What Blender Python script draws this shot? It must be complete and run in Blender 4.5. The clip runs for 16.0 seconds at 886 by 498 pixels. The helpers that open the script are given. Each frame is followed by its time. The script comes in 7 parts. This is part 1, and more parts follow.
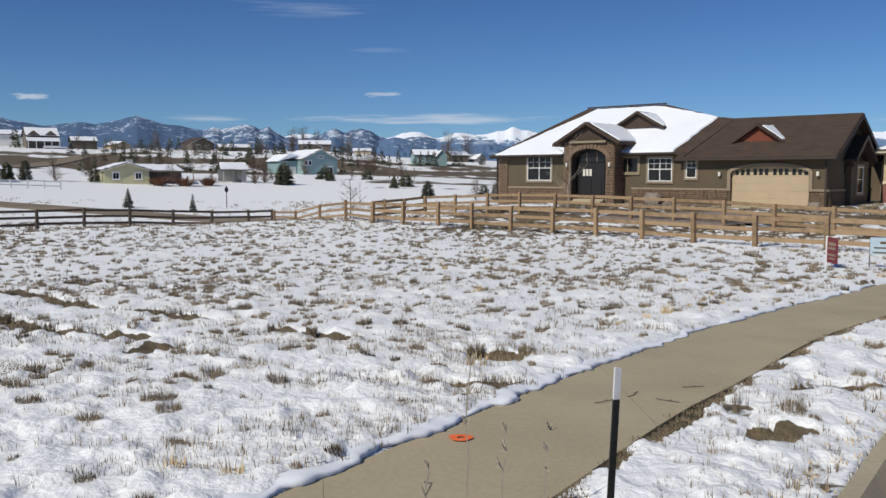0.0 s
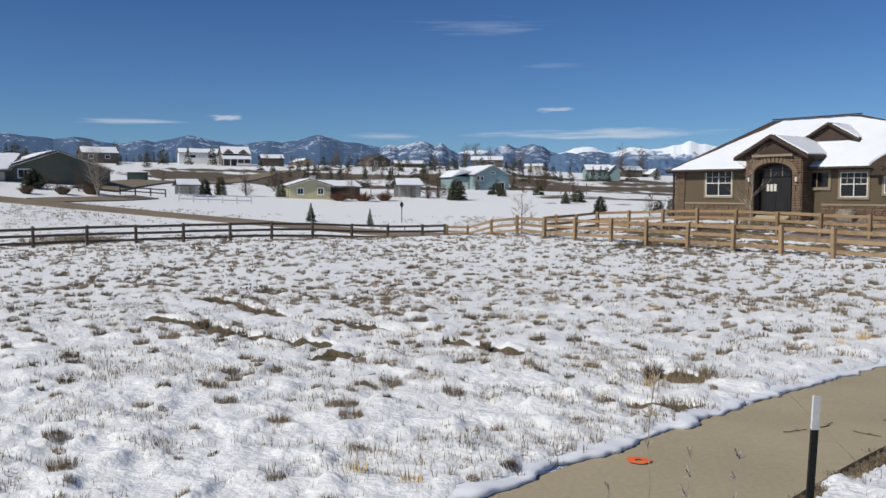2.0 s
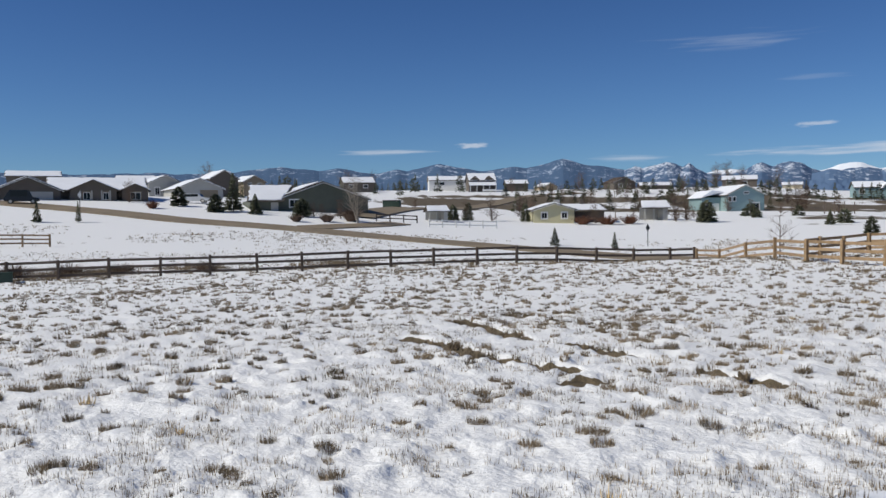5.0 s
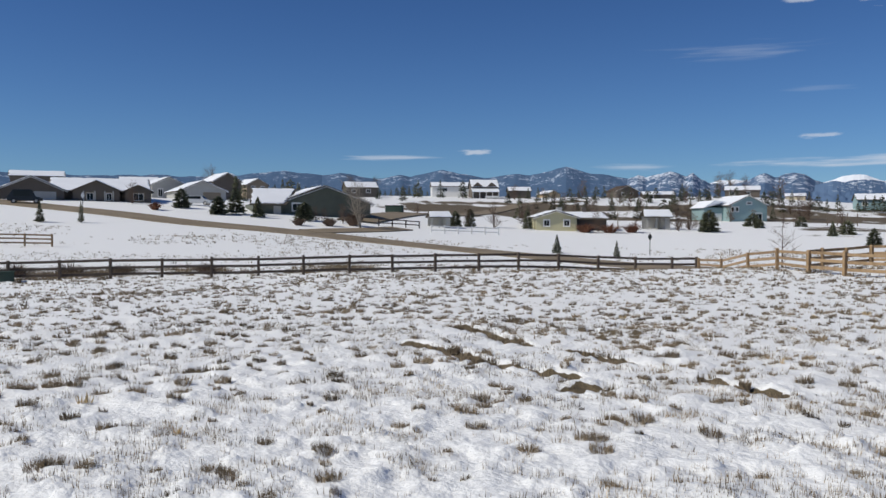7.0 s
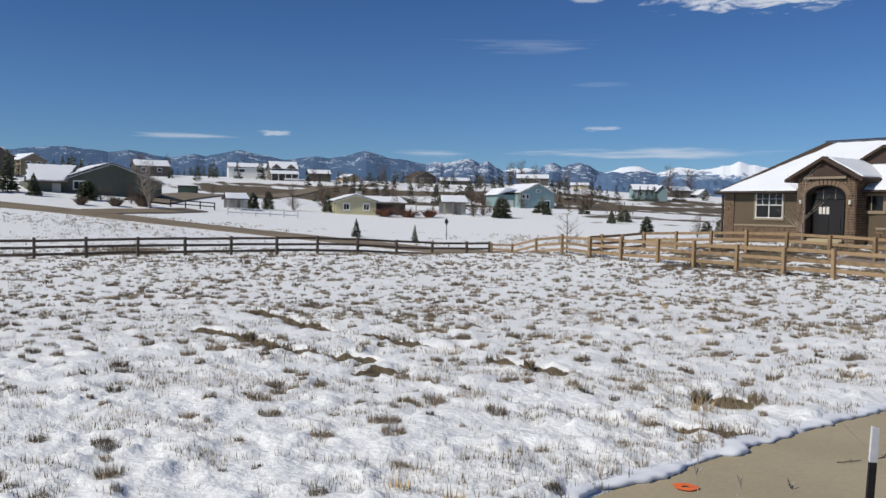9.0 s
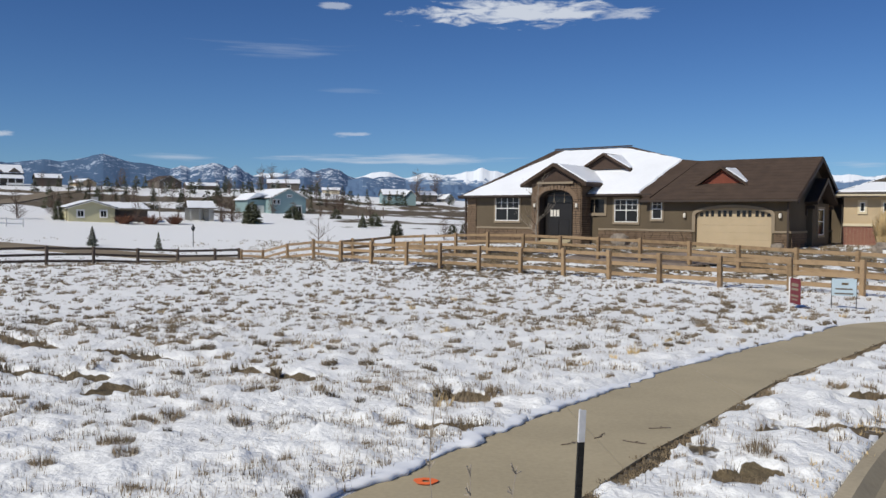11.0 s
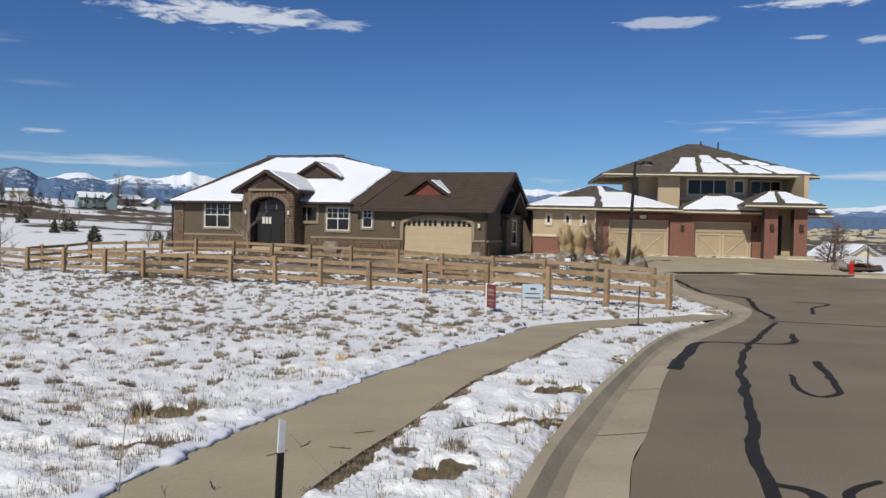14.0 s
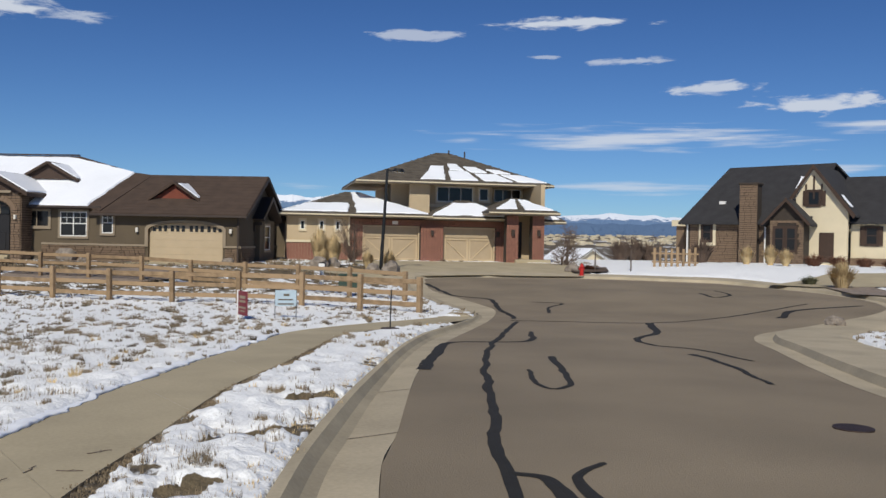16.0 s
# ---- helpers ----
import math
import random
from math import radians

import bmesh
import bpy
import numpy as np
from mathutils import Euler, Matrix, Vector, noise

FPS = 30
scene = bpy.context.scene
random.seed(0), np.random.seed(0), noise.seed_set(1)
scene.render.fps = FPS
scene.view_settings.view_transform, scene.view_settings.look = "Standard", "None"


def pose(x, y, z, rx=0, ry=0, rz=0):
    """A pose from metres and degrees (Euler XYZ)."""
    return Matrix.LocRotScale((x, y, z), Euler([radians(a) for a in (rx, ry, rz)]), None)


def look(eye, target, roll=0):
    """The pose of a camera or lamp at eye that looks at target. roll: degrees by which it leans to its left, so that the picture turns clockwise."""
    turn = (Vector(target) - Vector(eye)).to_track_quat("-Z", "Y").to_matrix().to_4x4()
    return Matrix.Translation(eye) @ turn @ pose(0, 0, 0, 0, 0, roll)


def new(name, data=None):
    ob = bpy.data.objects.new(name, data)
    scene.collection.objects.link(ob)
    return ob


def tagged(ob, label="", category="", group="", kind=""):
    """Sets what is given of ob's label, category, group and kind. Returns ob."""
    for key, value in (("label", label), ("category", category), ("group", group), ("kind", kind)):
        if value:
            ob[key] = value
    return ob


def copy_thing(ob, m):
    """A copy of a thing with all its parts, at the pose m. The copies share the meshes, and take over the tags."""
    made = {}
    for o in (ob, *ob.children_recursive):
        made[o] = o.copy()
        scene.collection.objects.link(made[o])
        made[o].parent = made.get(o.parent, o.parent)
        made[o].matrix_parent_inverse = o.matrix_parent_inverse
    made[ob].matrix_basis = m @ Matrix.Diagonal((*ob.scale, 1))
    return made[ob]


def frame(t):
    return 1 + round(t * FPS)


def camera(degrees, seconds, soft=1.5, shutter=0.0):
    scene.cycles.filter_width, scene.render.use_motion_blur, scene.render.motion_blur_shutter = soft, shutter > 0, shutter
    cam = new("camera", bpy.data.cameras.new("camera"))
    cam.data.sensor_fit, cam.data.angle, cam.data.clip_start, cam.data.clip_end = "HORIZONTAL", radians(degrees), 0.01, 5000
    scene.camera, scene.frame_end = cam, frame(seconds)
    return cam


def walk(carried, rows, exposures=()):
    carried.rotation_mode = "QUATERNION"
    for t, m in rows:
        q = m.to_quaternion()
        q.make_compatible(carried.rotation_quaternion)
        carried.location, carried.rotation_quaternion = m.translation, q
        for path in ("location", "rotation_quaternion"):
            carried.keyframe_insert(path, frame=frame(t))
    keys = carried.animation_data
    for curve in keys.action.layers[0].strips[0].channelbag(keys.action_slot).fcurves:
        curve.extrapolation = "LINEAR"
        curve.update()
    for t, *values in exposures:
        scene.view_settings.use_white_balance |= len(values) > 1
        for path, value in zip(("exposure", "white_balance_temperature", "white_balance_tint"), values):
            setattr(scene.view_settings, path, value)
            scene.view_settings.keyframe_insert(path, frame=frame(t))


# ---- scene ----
cam = camera(54.7, 16.0)
PATH = [
    (0, (0.391, 0.235, 1.578), (0.367, 2.228, 1.411), 0.1),
    (0.5, (0.381, 0.227, 1.578), (0.26, 2.218, 1.432), 0.3),
    (1, (0.365, 0.215, 1.578), (0.141, 2.198, 1.445), 0.4),
    (1.5, (0.353, 0.217, 1.582), (0.027, 2.185, 1.448), 0.2),
    (2, (0.344, 0.219, 1.582), (-0.073, 2.17, 1.45), 0.1),
    (2.5, (0.332, 0.217, 1.585), (-0.177, 2.148, 1.468), -0.1),
    (3, (0.318, 0.237, 1.584), (-0.293, 2.138, 1.478), -0.2),
    (3.5, (0.308, 0.207, 1.594), (-0.414, 2.07, 1.495), -0.5),
    (4, (0.295, 0.219, 1.587), (-0.526, 2.041, 1.5), -0.8),
    (4.5, (0.297, 0.219, 1.591), (-0.593, 2.008, 1.512), -0.9),
    (5, (0.293, 0.214, 1.591), (-0.653, 1.974, 1.518), -0.8),
    (5.2, (0.282, 0.207, 1.595), (-0.685, 1.956, 1.523), -0.6),
    (7.3, (0.288, 0.25, 1.566), (-0.652, 2.014, 1.507), 0.4),
    (7.5, (0.292, 0.257, 1.569), (-0.616, 2.038, 1.504), 0.5),
    (8, (0.299, 0.253, 1.569), (-0.505, 2.083, 1.489), 0.7),
    (8.5, (0.317, 0.266, 1.564), (-0.351, 2.149, 1.478), 0.8),
    (9, (0.326, 0.229, 1.585), (-0.192, 2.159, 1.492), 1.0),
    (9.5, (0.341, 0.251, 1.585), (-0.017, 2.216, 1.491), 0.6),
    (9.7, (0.361, 0.26, 1.578), (0.06, 2.235, 1.488), 0.6),
    (11.8, (0.418, 0.266, 1.578), (0.676, 2.248, 1.511), 0.3),
    (12, (0.422, 0.265, 1.58), (0.731, 2.24, 1.514), 0.3),
    (12.5, (0.438, 0.274, 1.578), (0.851, 2.23, 1.514), 0.4),
    (13, (0.448, 0.276, 1.575), (0.955, 2.21, 1.513), 0.7),
    (13.5, (0.45, 0.268, 1.58), (1.047, 2.176, 1.526), 1.0),
    (14, (0.454, 0.262, 1.583), (1.152, 2.136, 1.536), 1.2),
    (14.5, (0.458, 0.257, 1.579), (1.278, 2.08, 1.534), 1.4),
    (15, (0.471, 0.261, 1.579), (1.423, 2.019, 1.536), 1.2),
    (15.5, (0.475, 0.243, 1.583), (1.548, 1.931, 1.552), 1.3),
    (16, (0.51, 0.274, 1.567), (1.705, 1.877, 1.545), 1.1),
]
walk(cam, [(t, look(eye, target, roll)) for t, eye, target, roll in PATH])

# ---- light ----
SUN_BEARING, SUN_HEIGHT = 226.0, 42.0
sun = new("sun", bpy.data.lights.new("sun", "SUN"))
sun.data.energy, sun.data.angle, sun.data.color = 3.5, radians(0.53), (1.0, 0.953, 0.835)
_b, _e = radians(SUN_BEARING), radians(SUN_HEIGHT)
sun.matrix_world = look((math.sin(_b) * math.cos(_e) * 50, math.cos(_b) * math.cos(_e) * 50, math.sin(_e) * 50), (0, 0, 0))


# clouds: bearing, elevation, half width, half height, thickness
PUFFS = [(6.0, 13.3, 8.0, 1.0, 0.9), (13.2, 13.1, 2.4, 0.5, 0.6), (-5.7, 13.6, 1.4, 0.3, 0.5), (34.6, 13.4, 3.6, 0.6, 0.6), (44.3, 14.15, 5.8, 0.5, 0.9), (48.8, 11.7, 3.6, 0.3, 0.6),
         (43.2, 12.05, 1.5, 0.18, 0.5), (54.5, 9.9, 3.8, 0.5, 0.8), (60.5, 8.7, 5.2, 0.7, 0.85), (-4.8, 5.42, 1.6, 0.2, 0.5), (-25.8, 4.75, 1.6, 0.25, 0.6)]
STREAKS = [(49.5, 6.75, 13.0, 1.1, 0.8), (41.3, 7.65, 2.8, 0.2, 0.45), (63.0, 7.2, 4.5, 0.5, 0.8), (49.0, 3.6, 7.0, 0.6, 0.6), (27.0, 3.3, 3.0, 0.28, 0.45), (61.0, 4.7, 4.5, 0.5, 0.6), (-1.0, 3.84, 9.5, 0.5, 0.62),
           (-15.8, 3.7, 3.4, 0.3, 0.4), (-31.7, 4.38, 4.4, 0.26, 0.5), (-9.5, 10.8, 5.0, 0.7, 0.16), (-5.3, 8.25, 2.8, 0.25, 0.1), (38.0, 6.6, 2.0, 0.35, 0.4)]


def build_world():
    w = bpy.data.worlds.new("sky")
    scene.world = w
    w.use_nodes = True
    nt = w.node_tree
    nt.nodes.clear()
    N, L = nt.nodes.new, nt.links.new
    out, bg = N("ShaderNodeOutputWorld"), N("ShaderNodeBackground")
    sky = N("ShaderNodeTexSky")
    sky.sky_type, sky.sun_disc = "NISHITA", False
    sky.sun_elevation, sky.sun_rotation, sky.altitude = radians(SUN_HEIGHT), radians(SUN_BEARING), 1650
    sky.air_density, sky.dust_density, sky.ozone_density = 1.0, 0.0, 3.0
    co = N("ShaderNodeTexCoord")
    sep = N("ShaderNodeSeparateXYZ")
    L(co.outputs["Generated"], sep.inputs[0])

    def m(op, a, b=None, c=None):
        n = N("ShaderNodeMath")
        n.operation = op
        for k, v in enumerate((a, b, c)):
            if v is None:
                continue
            if isinstance(v, (int, float)):
                n.inputs[k].default_value = v
            else:
                L(v, n.inputs[k])
        return n.outputs[0]

    def sstep(v, a, b):
        n = N("ShaderNodeMapRange")
        n.interpolation_type = "SMOOTHSTEP"
        n.inputs[1].default_value, n.inputs[2].default_value = a, b
        L(v, n.inputs[0])
        return n.outputs[0]

    x, y, z = sep.outputs
    # clouds by bearing and elevation, in degrees, with torn edges
    bear = m("MULTIPLY", m("ARCTAN2", x, y), 180 / math.pi)
    elev = m("MULTIPLY", m("ARCSINE", z), 180 / math.pi)

    def torn(sx, sy, detail, rough, warp):
        cv = N("ShaderNodeCombineXYZ")
        L(m("MULTIPLY", bear, sx), cv.inputs[0])
        L(m("MULTIPLY", elev, sy), cv.inputs[1])
        n = N("ShaderNodeTexNoise")
        n.inputs["Scale"].default_value, n.inputs["Detail"].default_value, n.inputs["Roughness"].default_value = 1.0, detail, rough
        n.inputs["Distortion"].default_value = warp
        L(cv.outputs[0], n.inputs["Vector"])
        return n.outputs["Fac"]
    fray, wisp = torn(0.42, 1.7, 6.0, 0.6, 0.4), torn(0.16, 2.6, 5.0, 0.55, 0.2)
    cl = None
    for rows, edge, soft in ((PUFFS, fray, 0.55), (STREAKS, wisp, 0.9)):
        for b0, e0, wide, tall, thick in rows:
            dx, dy = m("DIVIDE", m("SUBTRACT", bear, b0), wide), m("DIVIDE", m("SUBTRACT", elev, e0), tall)
            d = m("SQRT", m("ADD", m("MULTIPLY", dx, dx), m("MULTIPLY", dy, dy)))
            v = m("ADD", m("SUBTRACT", 0.85, d), m("MULTIPLY", m("SUBTRACT", edge, 0.5), 2.6))
            v = m("MULTIPLY", sstep(v, 0.0, soft), m("MULTIPLY", sstep(d, 1.9, 1.1), thick))
            cl = v if cl is None else m("MAXIMUM", cl, v)
    mix = N("ShaderNodeMix")
    mix.data_type = "RGBA"
    L(cl, mix.inputs["Factor"])
    hs = N("ShaderNodeHueSaturation")
    hs.inputs["Saturation"].default_value, hs.inputs["Value"].default_value = 1.0, 1.0
    L(sky.outputs[0], hs.inputs["Color"])
    # clear dry mountain air: deeper blue aloft, and no yellow at the horizon
    deep = N("ShaderNodeMix")
    deep.data_type, deep.blend_type = "RGBA", "MULTIPLY"
    deep.inputs["Factor"].default_value = 1.0
    tint = N("ShaderNodeMix")
    tint.data_type = "RGBA"
    L(sstep(z, 0.0, 0.36), tint.inputs["Factor"])
    tint.inputs[6].default_value, tint.inputs[7].default_value = (0.50, 0.72, 0.99, 1), (0.355, 0.575, 0.90, 1)
    L(hs.outputs[0], deep.inputs[6])
    L(tint.outputs[2], deep.inputs[7])
    L(deep.outputs[2], mix.inputs[6])
    mix.inputs[7].default_value = (8.6, 9.2, 10.2, 1)
    L(mix.outputs[2], bg.inputs[0])
    bg.inputs[1].default_value = 0.074
    L(bg.outputs[0], out.inputs[0])


build_world()
scene.view_settings.exposure = 0.0


# ---- materials ----
def material(name, colour, rough=0.7, vary=0.25, scale=3.0, fine=40.0, bump=0.2, second=None, metal=0.0, stretch=(1, 1, 1), thing=0.0):
    """A surface with variation at two scales and fine relief."""
    ma = bpy.data.materials.new(name)
    ma.use_nodes = True
    nt = ma.node_tree
    N, L = nt.nodes.new, nt.links.new
    b = nt.nodes["Principled BSDF"]
    co, mp = N("ShaderNodeTexCoord"), N("ShaderNodeMapping")
    mp.inputs["Scale"].default_value = stretch
    L(co.outputs["Object"], mp.inputs[0])
    big, small = N("ShaderNodeTexNoise"), N("ShaderNodeTexNoise")
    big.inputs["Scale"].default_value, small.inputs["Scale"].default_value = scale, fine
    big.inputs["Detail"].default_value = 4
    L(mp.outputs[0], big.inputs["Vector"])
    L(mp.outputs[0], small.inputs["Vector"])
    add = N("ShaderNodeMath")
    add.operation = "MULTIPLY_ADD"
    L(small.outputs["Fac"], add.inputs[0])
    add.inputs[1].default_value = 0.5
    L(big.outputs["Fac"], add.inputs[2])
    val = add.outputs[0]
    if thing:
        info, a2 = N("ShaderNodeObjectInfo"), N("ShaderNodeMath")
        a2.operation = "MULTIPLY_ADD"
        L(info.outputs["Random"], a2.inputs[0])
        a2.inputs[1].default_value = thing
        L(val, a2.inputs[2])
        val = a2.outputs[0]
        if thing > 0.36:
            geo, a4 = N("ShaderNodeNewGeometry"), N("ShaderNodeMath")
            a4.operation = "MULTIPLY_ADD"
            L(geo.outputs["Random Per Island"], a4.inputs[0])
            a4.inputs[1].default_value = thing * 2.2
            L(val, a4.inputs[2])
            val = a4.outputs[0]
            thing *= 2.4
    ramp = N("ShaderNodeValToRGB")
    lo = [max(0, c * (1 - vary)) for c in colour]
    hi = [min(1, c * (1 + vary)) for c in (second or colour)]
    ramp.color_ramp.elements[0].position, ramp.color_ramp.elements[1].position = 0.45, 1.0 + thing
    ramp.color_ramp.elements[0].color, ramp.color_ramp.elements[1].color = (*lo, 1), (*hi, 1)
    L(val, ramp.inputs[0])
    L(ramp.outputs[0], b.inputs["Base Color"])
    b.inputs["Roughness"].default_value, b.inputs["Metallic"].default_value = rough, metal
    if bump:
        bp = N("ShaderNodeBump")
        bp.inputs["Strength"].default_value, bp.inputs["Distance"].default_value = bump, 0.02
        L(val, bp.inputs["Height"])
        L(bp.outputs[0], b.inputs["Normal"])
    return ma


M = {
    "concrete": material("concrete", (0.40, 0.335, 0.22), 0.85, 0.16, 0.7, 30, 0.12),
    "gutter": material("gutter_concrete", (0.41, 0.345, 0.24), 0.85, 0.2, 0.9, 25, 0.15),
    # gutter concrete darkened to carry the shade of the kerb face
    "damp": material("damp_concrete", (0.335, 0.282, 0.193), 0.8, 0.22, 1.2, 25, 0.12),
    "asphalt": material("asphalt", (0.222, 0.176, 0.118), 0.85, 0.22, 0.35, 70, 0.7),
    "tar": material("tar", (0.016, 0.014, 0.012), 0.95, 0.3, 3, 40, 0.2),
    "dark_asphalt": material("fresh_asphalt", (0.04, 0.038, 0.036), 0.8, 0.25, 1, 40, 0.3),
    "cedar": material("raw_cedar", (0.185, 0.118, 0.060), 0.8, 0.35, 3, 25, 0.35, (0.25, 0.17, 0.095), stretch=(1, 1, 1), thing=0.35),
    "brown_rail": material("stained_rail", (0.075, 0.055, 0.042), 0.8, 0.3, 3, 25, 0.3, thing=0.2),
    "stucco": material("brown_stucco", (0.108, 0.082, 0.052), 0.9, 0.12, 0.8, 60, 0.25),
    "trim": material("tan_trim", (0.27, 0.215, 0.15), 0.8, 0.1, 2, 40, 0.1),
    "stone": material("ledge_stone", (0.05, 0.033, 0.023), 0.9, 0.65, 5, 25, 0.6, (0.115, 0.078, 0.051), thing=0.6),
    "mortar": material("mortar", (0.045, 0.034, 0.026), 0.95, 0.2, 4, 40, 0.3),
    "shingle": material("brown_shingle", (0.062, 0.040, 0.028), 0.95, 0.25, 1.5, 30, 0.4),
    "slate": material("grey_tile", (0.088, 0.073, 0.056), 0.85, 0.35, 2, 25, 0.5),
    "char": material("charcoal_shingle", (0.03, 0.029, 0.031), 0.95, 0.25, 1.5, 30, 0.4),
    "snow": material("snow", (0.84, 0.86, 0.9), 0.65, 0.05, 0.5, 8, 0.35),
    "fascia": material("dark_fascia", (0.045, 0.030, 0.022), 0.6, 0.15, 3, 40, 0.05),
    "garage": material("cream_door", (0.47, 0.37, 0.24), 0.6, 0.05, 2, 40, 0.05),
    "garage2": material("tan_door", (0.40, 0.31, 0.20), 0.65, 0.06, 2, 40, 0.06),
    "white": material("white_paint", (0.78, 0.77, 0.74), 0.5, 0.05, 3, 40, 0.03),
    "dark": material("dark_door", (0.012, 0.010, 0.009), 0.45, 0.2, 3, 30, 0.1),
    "glass": material("window_glass", (0.012, 0.013, 0.014), 0.12, 0.1, 2, 10, 0.0),
    "red_siding": material("red_siding", (0.17, 0.042, 0.022), 0.8, 0.15, 2, 30, 0.15),
    "brick": material("red_brick", (0.10, 0.043, 0.032), 0.9, 0.55, 5, 30, 0.4, (0.185, 0.085, 0.06), thing=0.6),
    "tan_wall": material("tan_stucco", (0.50, 0.39, 0.25), 0.9, 0.08, 1, 50, 0.15),
    "cream": material("cream_stucco", (0.66, 0.57, 0.40), 0.9, 0.06, 1, 50, 0.15),
    "timber": material("dark_timber", (0.05, 0.028, 0.018), 0.75, 0.2, 3, 30, 0.2),
    "gold": material("yellow_siding", (0.52, 0.48, 0.30), 0.8, 0.06, 1, 20, 0.1),
    "teal": material("pale_teal_siding", (0.25, 0.36, 0.37), 0.8, 0.06, 1, 20, 0.1),
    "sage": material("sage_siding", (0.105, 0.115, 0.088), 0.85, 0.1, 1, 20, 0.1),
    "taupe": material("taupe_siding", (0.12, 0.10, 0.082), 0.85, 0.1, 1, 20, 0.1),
    "grey": material("pale_grey_siding", (0.42, 0.41, 0.38), 0.85, 0.08, 1, 20, 0.1),
    "bark": material("bark", (0.12, 0.09, 0.07), 0.95, 0.3, 6, 40, 0.4),
    "pale_bark": material("pale_bark", (0.30, 0.26, 0.21), 0.95, 0.25, 6, 40, 0.3),
    "needle": material("conifer_needles", (0.05, 0.066, 0.040), 0.95, 0.5, 2, 15, 0.2, (0.11, 0.115, 0.07), thing=0.3),
    "twig": material("winter_twigs", (0.11, 0.075, 0.055), 0.95, 0.3, 4, 30, 0.2, thing=0.3),
    "russet": material("russet_twigs", (0.16, 0.07, 0.04), 0.95, 0.3, 4, 30, 0.2),
    "straw": material("dry_grass", (0.46, 0.33, 0.16), 0.95, 0.35, 1.2, 12, 0.1, (0.58, 0.44, 0.24)),
    "tuft": material("field_grass", (0.095, 0.074, 0.047), 0.95, 0.55, 1.1, 9, 0.1, (0.235, 0.18, 0.115)),
    "post_steel": material("painted_steel", (0.02, 0.021, 0.022), 0.45, 0.25, 5, 40, 0.1, metal=0.4),
    "post_white": material("white_enamel", (0.62, 0.62, 0.63), 0.45, 0.15, 8, 60, 0.1),
    "orange": material("orange_spray", (0.85, 0.16, 0.04), 0.8, 0.2, 12, 60, 0.1),
    "sign_red": material("red_sign_face", (0.17, 0.018, 0.026), 0.55, 0.08, 4, 40, 0.0),
    "sign_blue": material("pale_blue_sign_face", (0.42, 0.52, 0.58), 0.55, 0.06, 4, 40, 0.0),
    "hydrant": material("red_enamel", (0.5, 0.02, 0.015), 0.4, 0.1, 6, 40, 0.05),
    "green_box": material("green_steel", (0.025, 0.05, 0.035), 0.6, 0.15, 4, 40, 0.05),
    "rock": material("boulder", (0.16, 0.13, 0.105), 0.9, 0.35, 2.5, 14, 0.6, (0.26, 0.22, 0.18)),
    "gravel": material("river_gravel", (0.24, 0.19, 0.15), 0.9, 0.4, 4, 18, 0.6),
    "mulch": material("bark_mulch", (0.09, 0.06, 0.04), 0.95, 0.4, 3, 20, 0.5),
    "iron": material("cast_iron", (0.06, 0.038, 0.028), 0.6, 0.3, 6, 40, 0.3, metal=0.5),
    "rubber": material("rubber", (0.015, 0.015, 0.015), 0.8, 0.1, 6, 40, 0.05),
    "car_dark": material("dark_car_paint", (0.015, 0.018, 0.026), 0.25, 0.1, 3, 40, 0.0),
    "car_white": material("white_car_paint", (0.6, 0.61, 0.62), 0.25, 0.05, 3, 40, 0.0),
    "lamp_glass": material("frosted_glass", (0.7, 0.66, 0.58), 0.3, 0.05, 3, 40, 0.0),
}
M["glass"].node_tree.nodes["Principled BSDF"].inputs["Specular IOR Level"].default_value = 0.35


# ---- small builders ----
def part(name, bm, ma, parent=None, label="", m=None):
    """Link a bmesh as one mesh object under a thing."""
    me = bpy.data.meshes.new(name)
    bm.to_mesh(me)
    bm.free()
    me.materials.append(ma)
    ob = new(name, me)
    ob.parent = parent
    if m is not None:
        ob.matrix_basis = m
    return tagged(ob, label)


def thing(name, m, label, category, group="", kind=""):
    ob = new(name)
    ob.empty_display_size = 0.2
    ob.matrix_basis = m
    return tagged(ob, label, category, group, kind)


def again(ob, parent, m, name=None):
    """Another object on the same mesh, as one more part."""
    o = new(name or ob.name.split(".")[0], ob.data)
    o.parent, o.matrix_basis = parent, m
    return o


def box(bm, x0, x1, y0, y1, z0, z1, bevel=0.0):
    v = [bm.verts.new(p) for p in ((x0, y0, z0), (x1, y0, z0), (x1, y1, z0), (x0, y1, z0), (x0, y0, z1), (x1, y0, z1), (x1, y1, z1), (x0, y1, z1))]
    f = [bm.faces.new([v[i] for i in q]) for q in ((3, 2, 1, 0), (4, 5, 6, 7), (0, 1, 5, 4), (1, 2, 6, 5), (2, 3, 7, 6), (3, 0, 4, 7))]
    if bevel:
        bmesh.ops.bevel(bm, geom=list({e for g in f for e in g.edges}), offset=bevel, segments=1, affect="EDGES")
    return bm


def boxes(*rows, bevel=0.0):
    bm = bmesh.new()
    for r in rows:
        box(bm, *r)
    if bevel:
        bmesh.ops.bevel(bm, geom=bm.edges[:], offset=bevel, segments=1, affect="EDGES")
    return bm


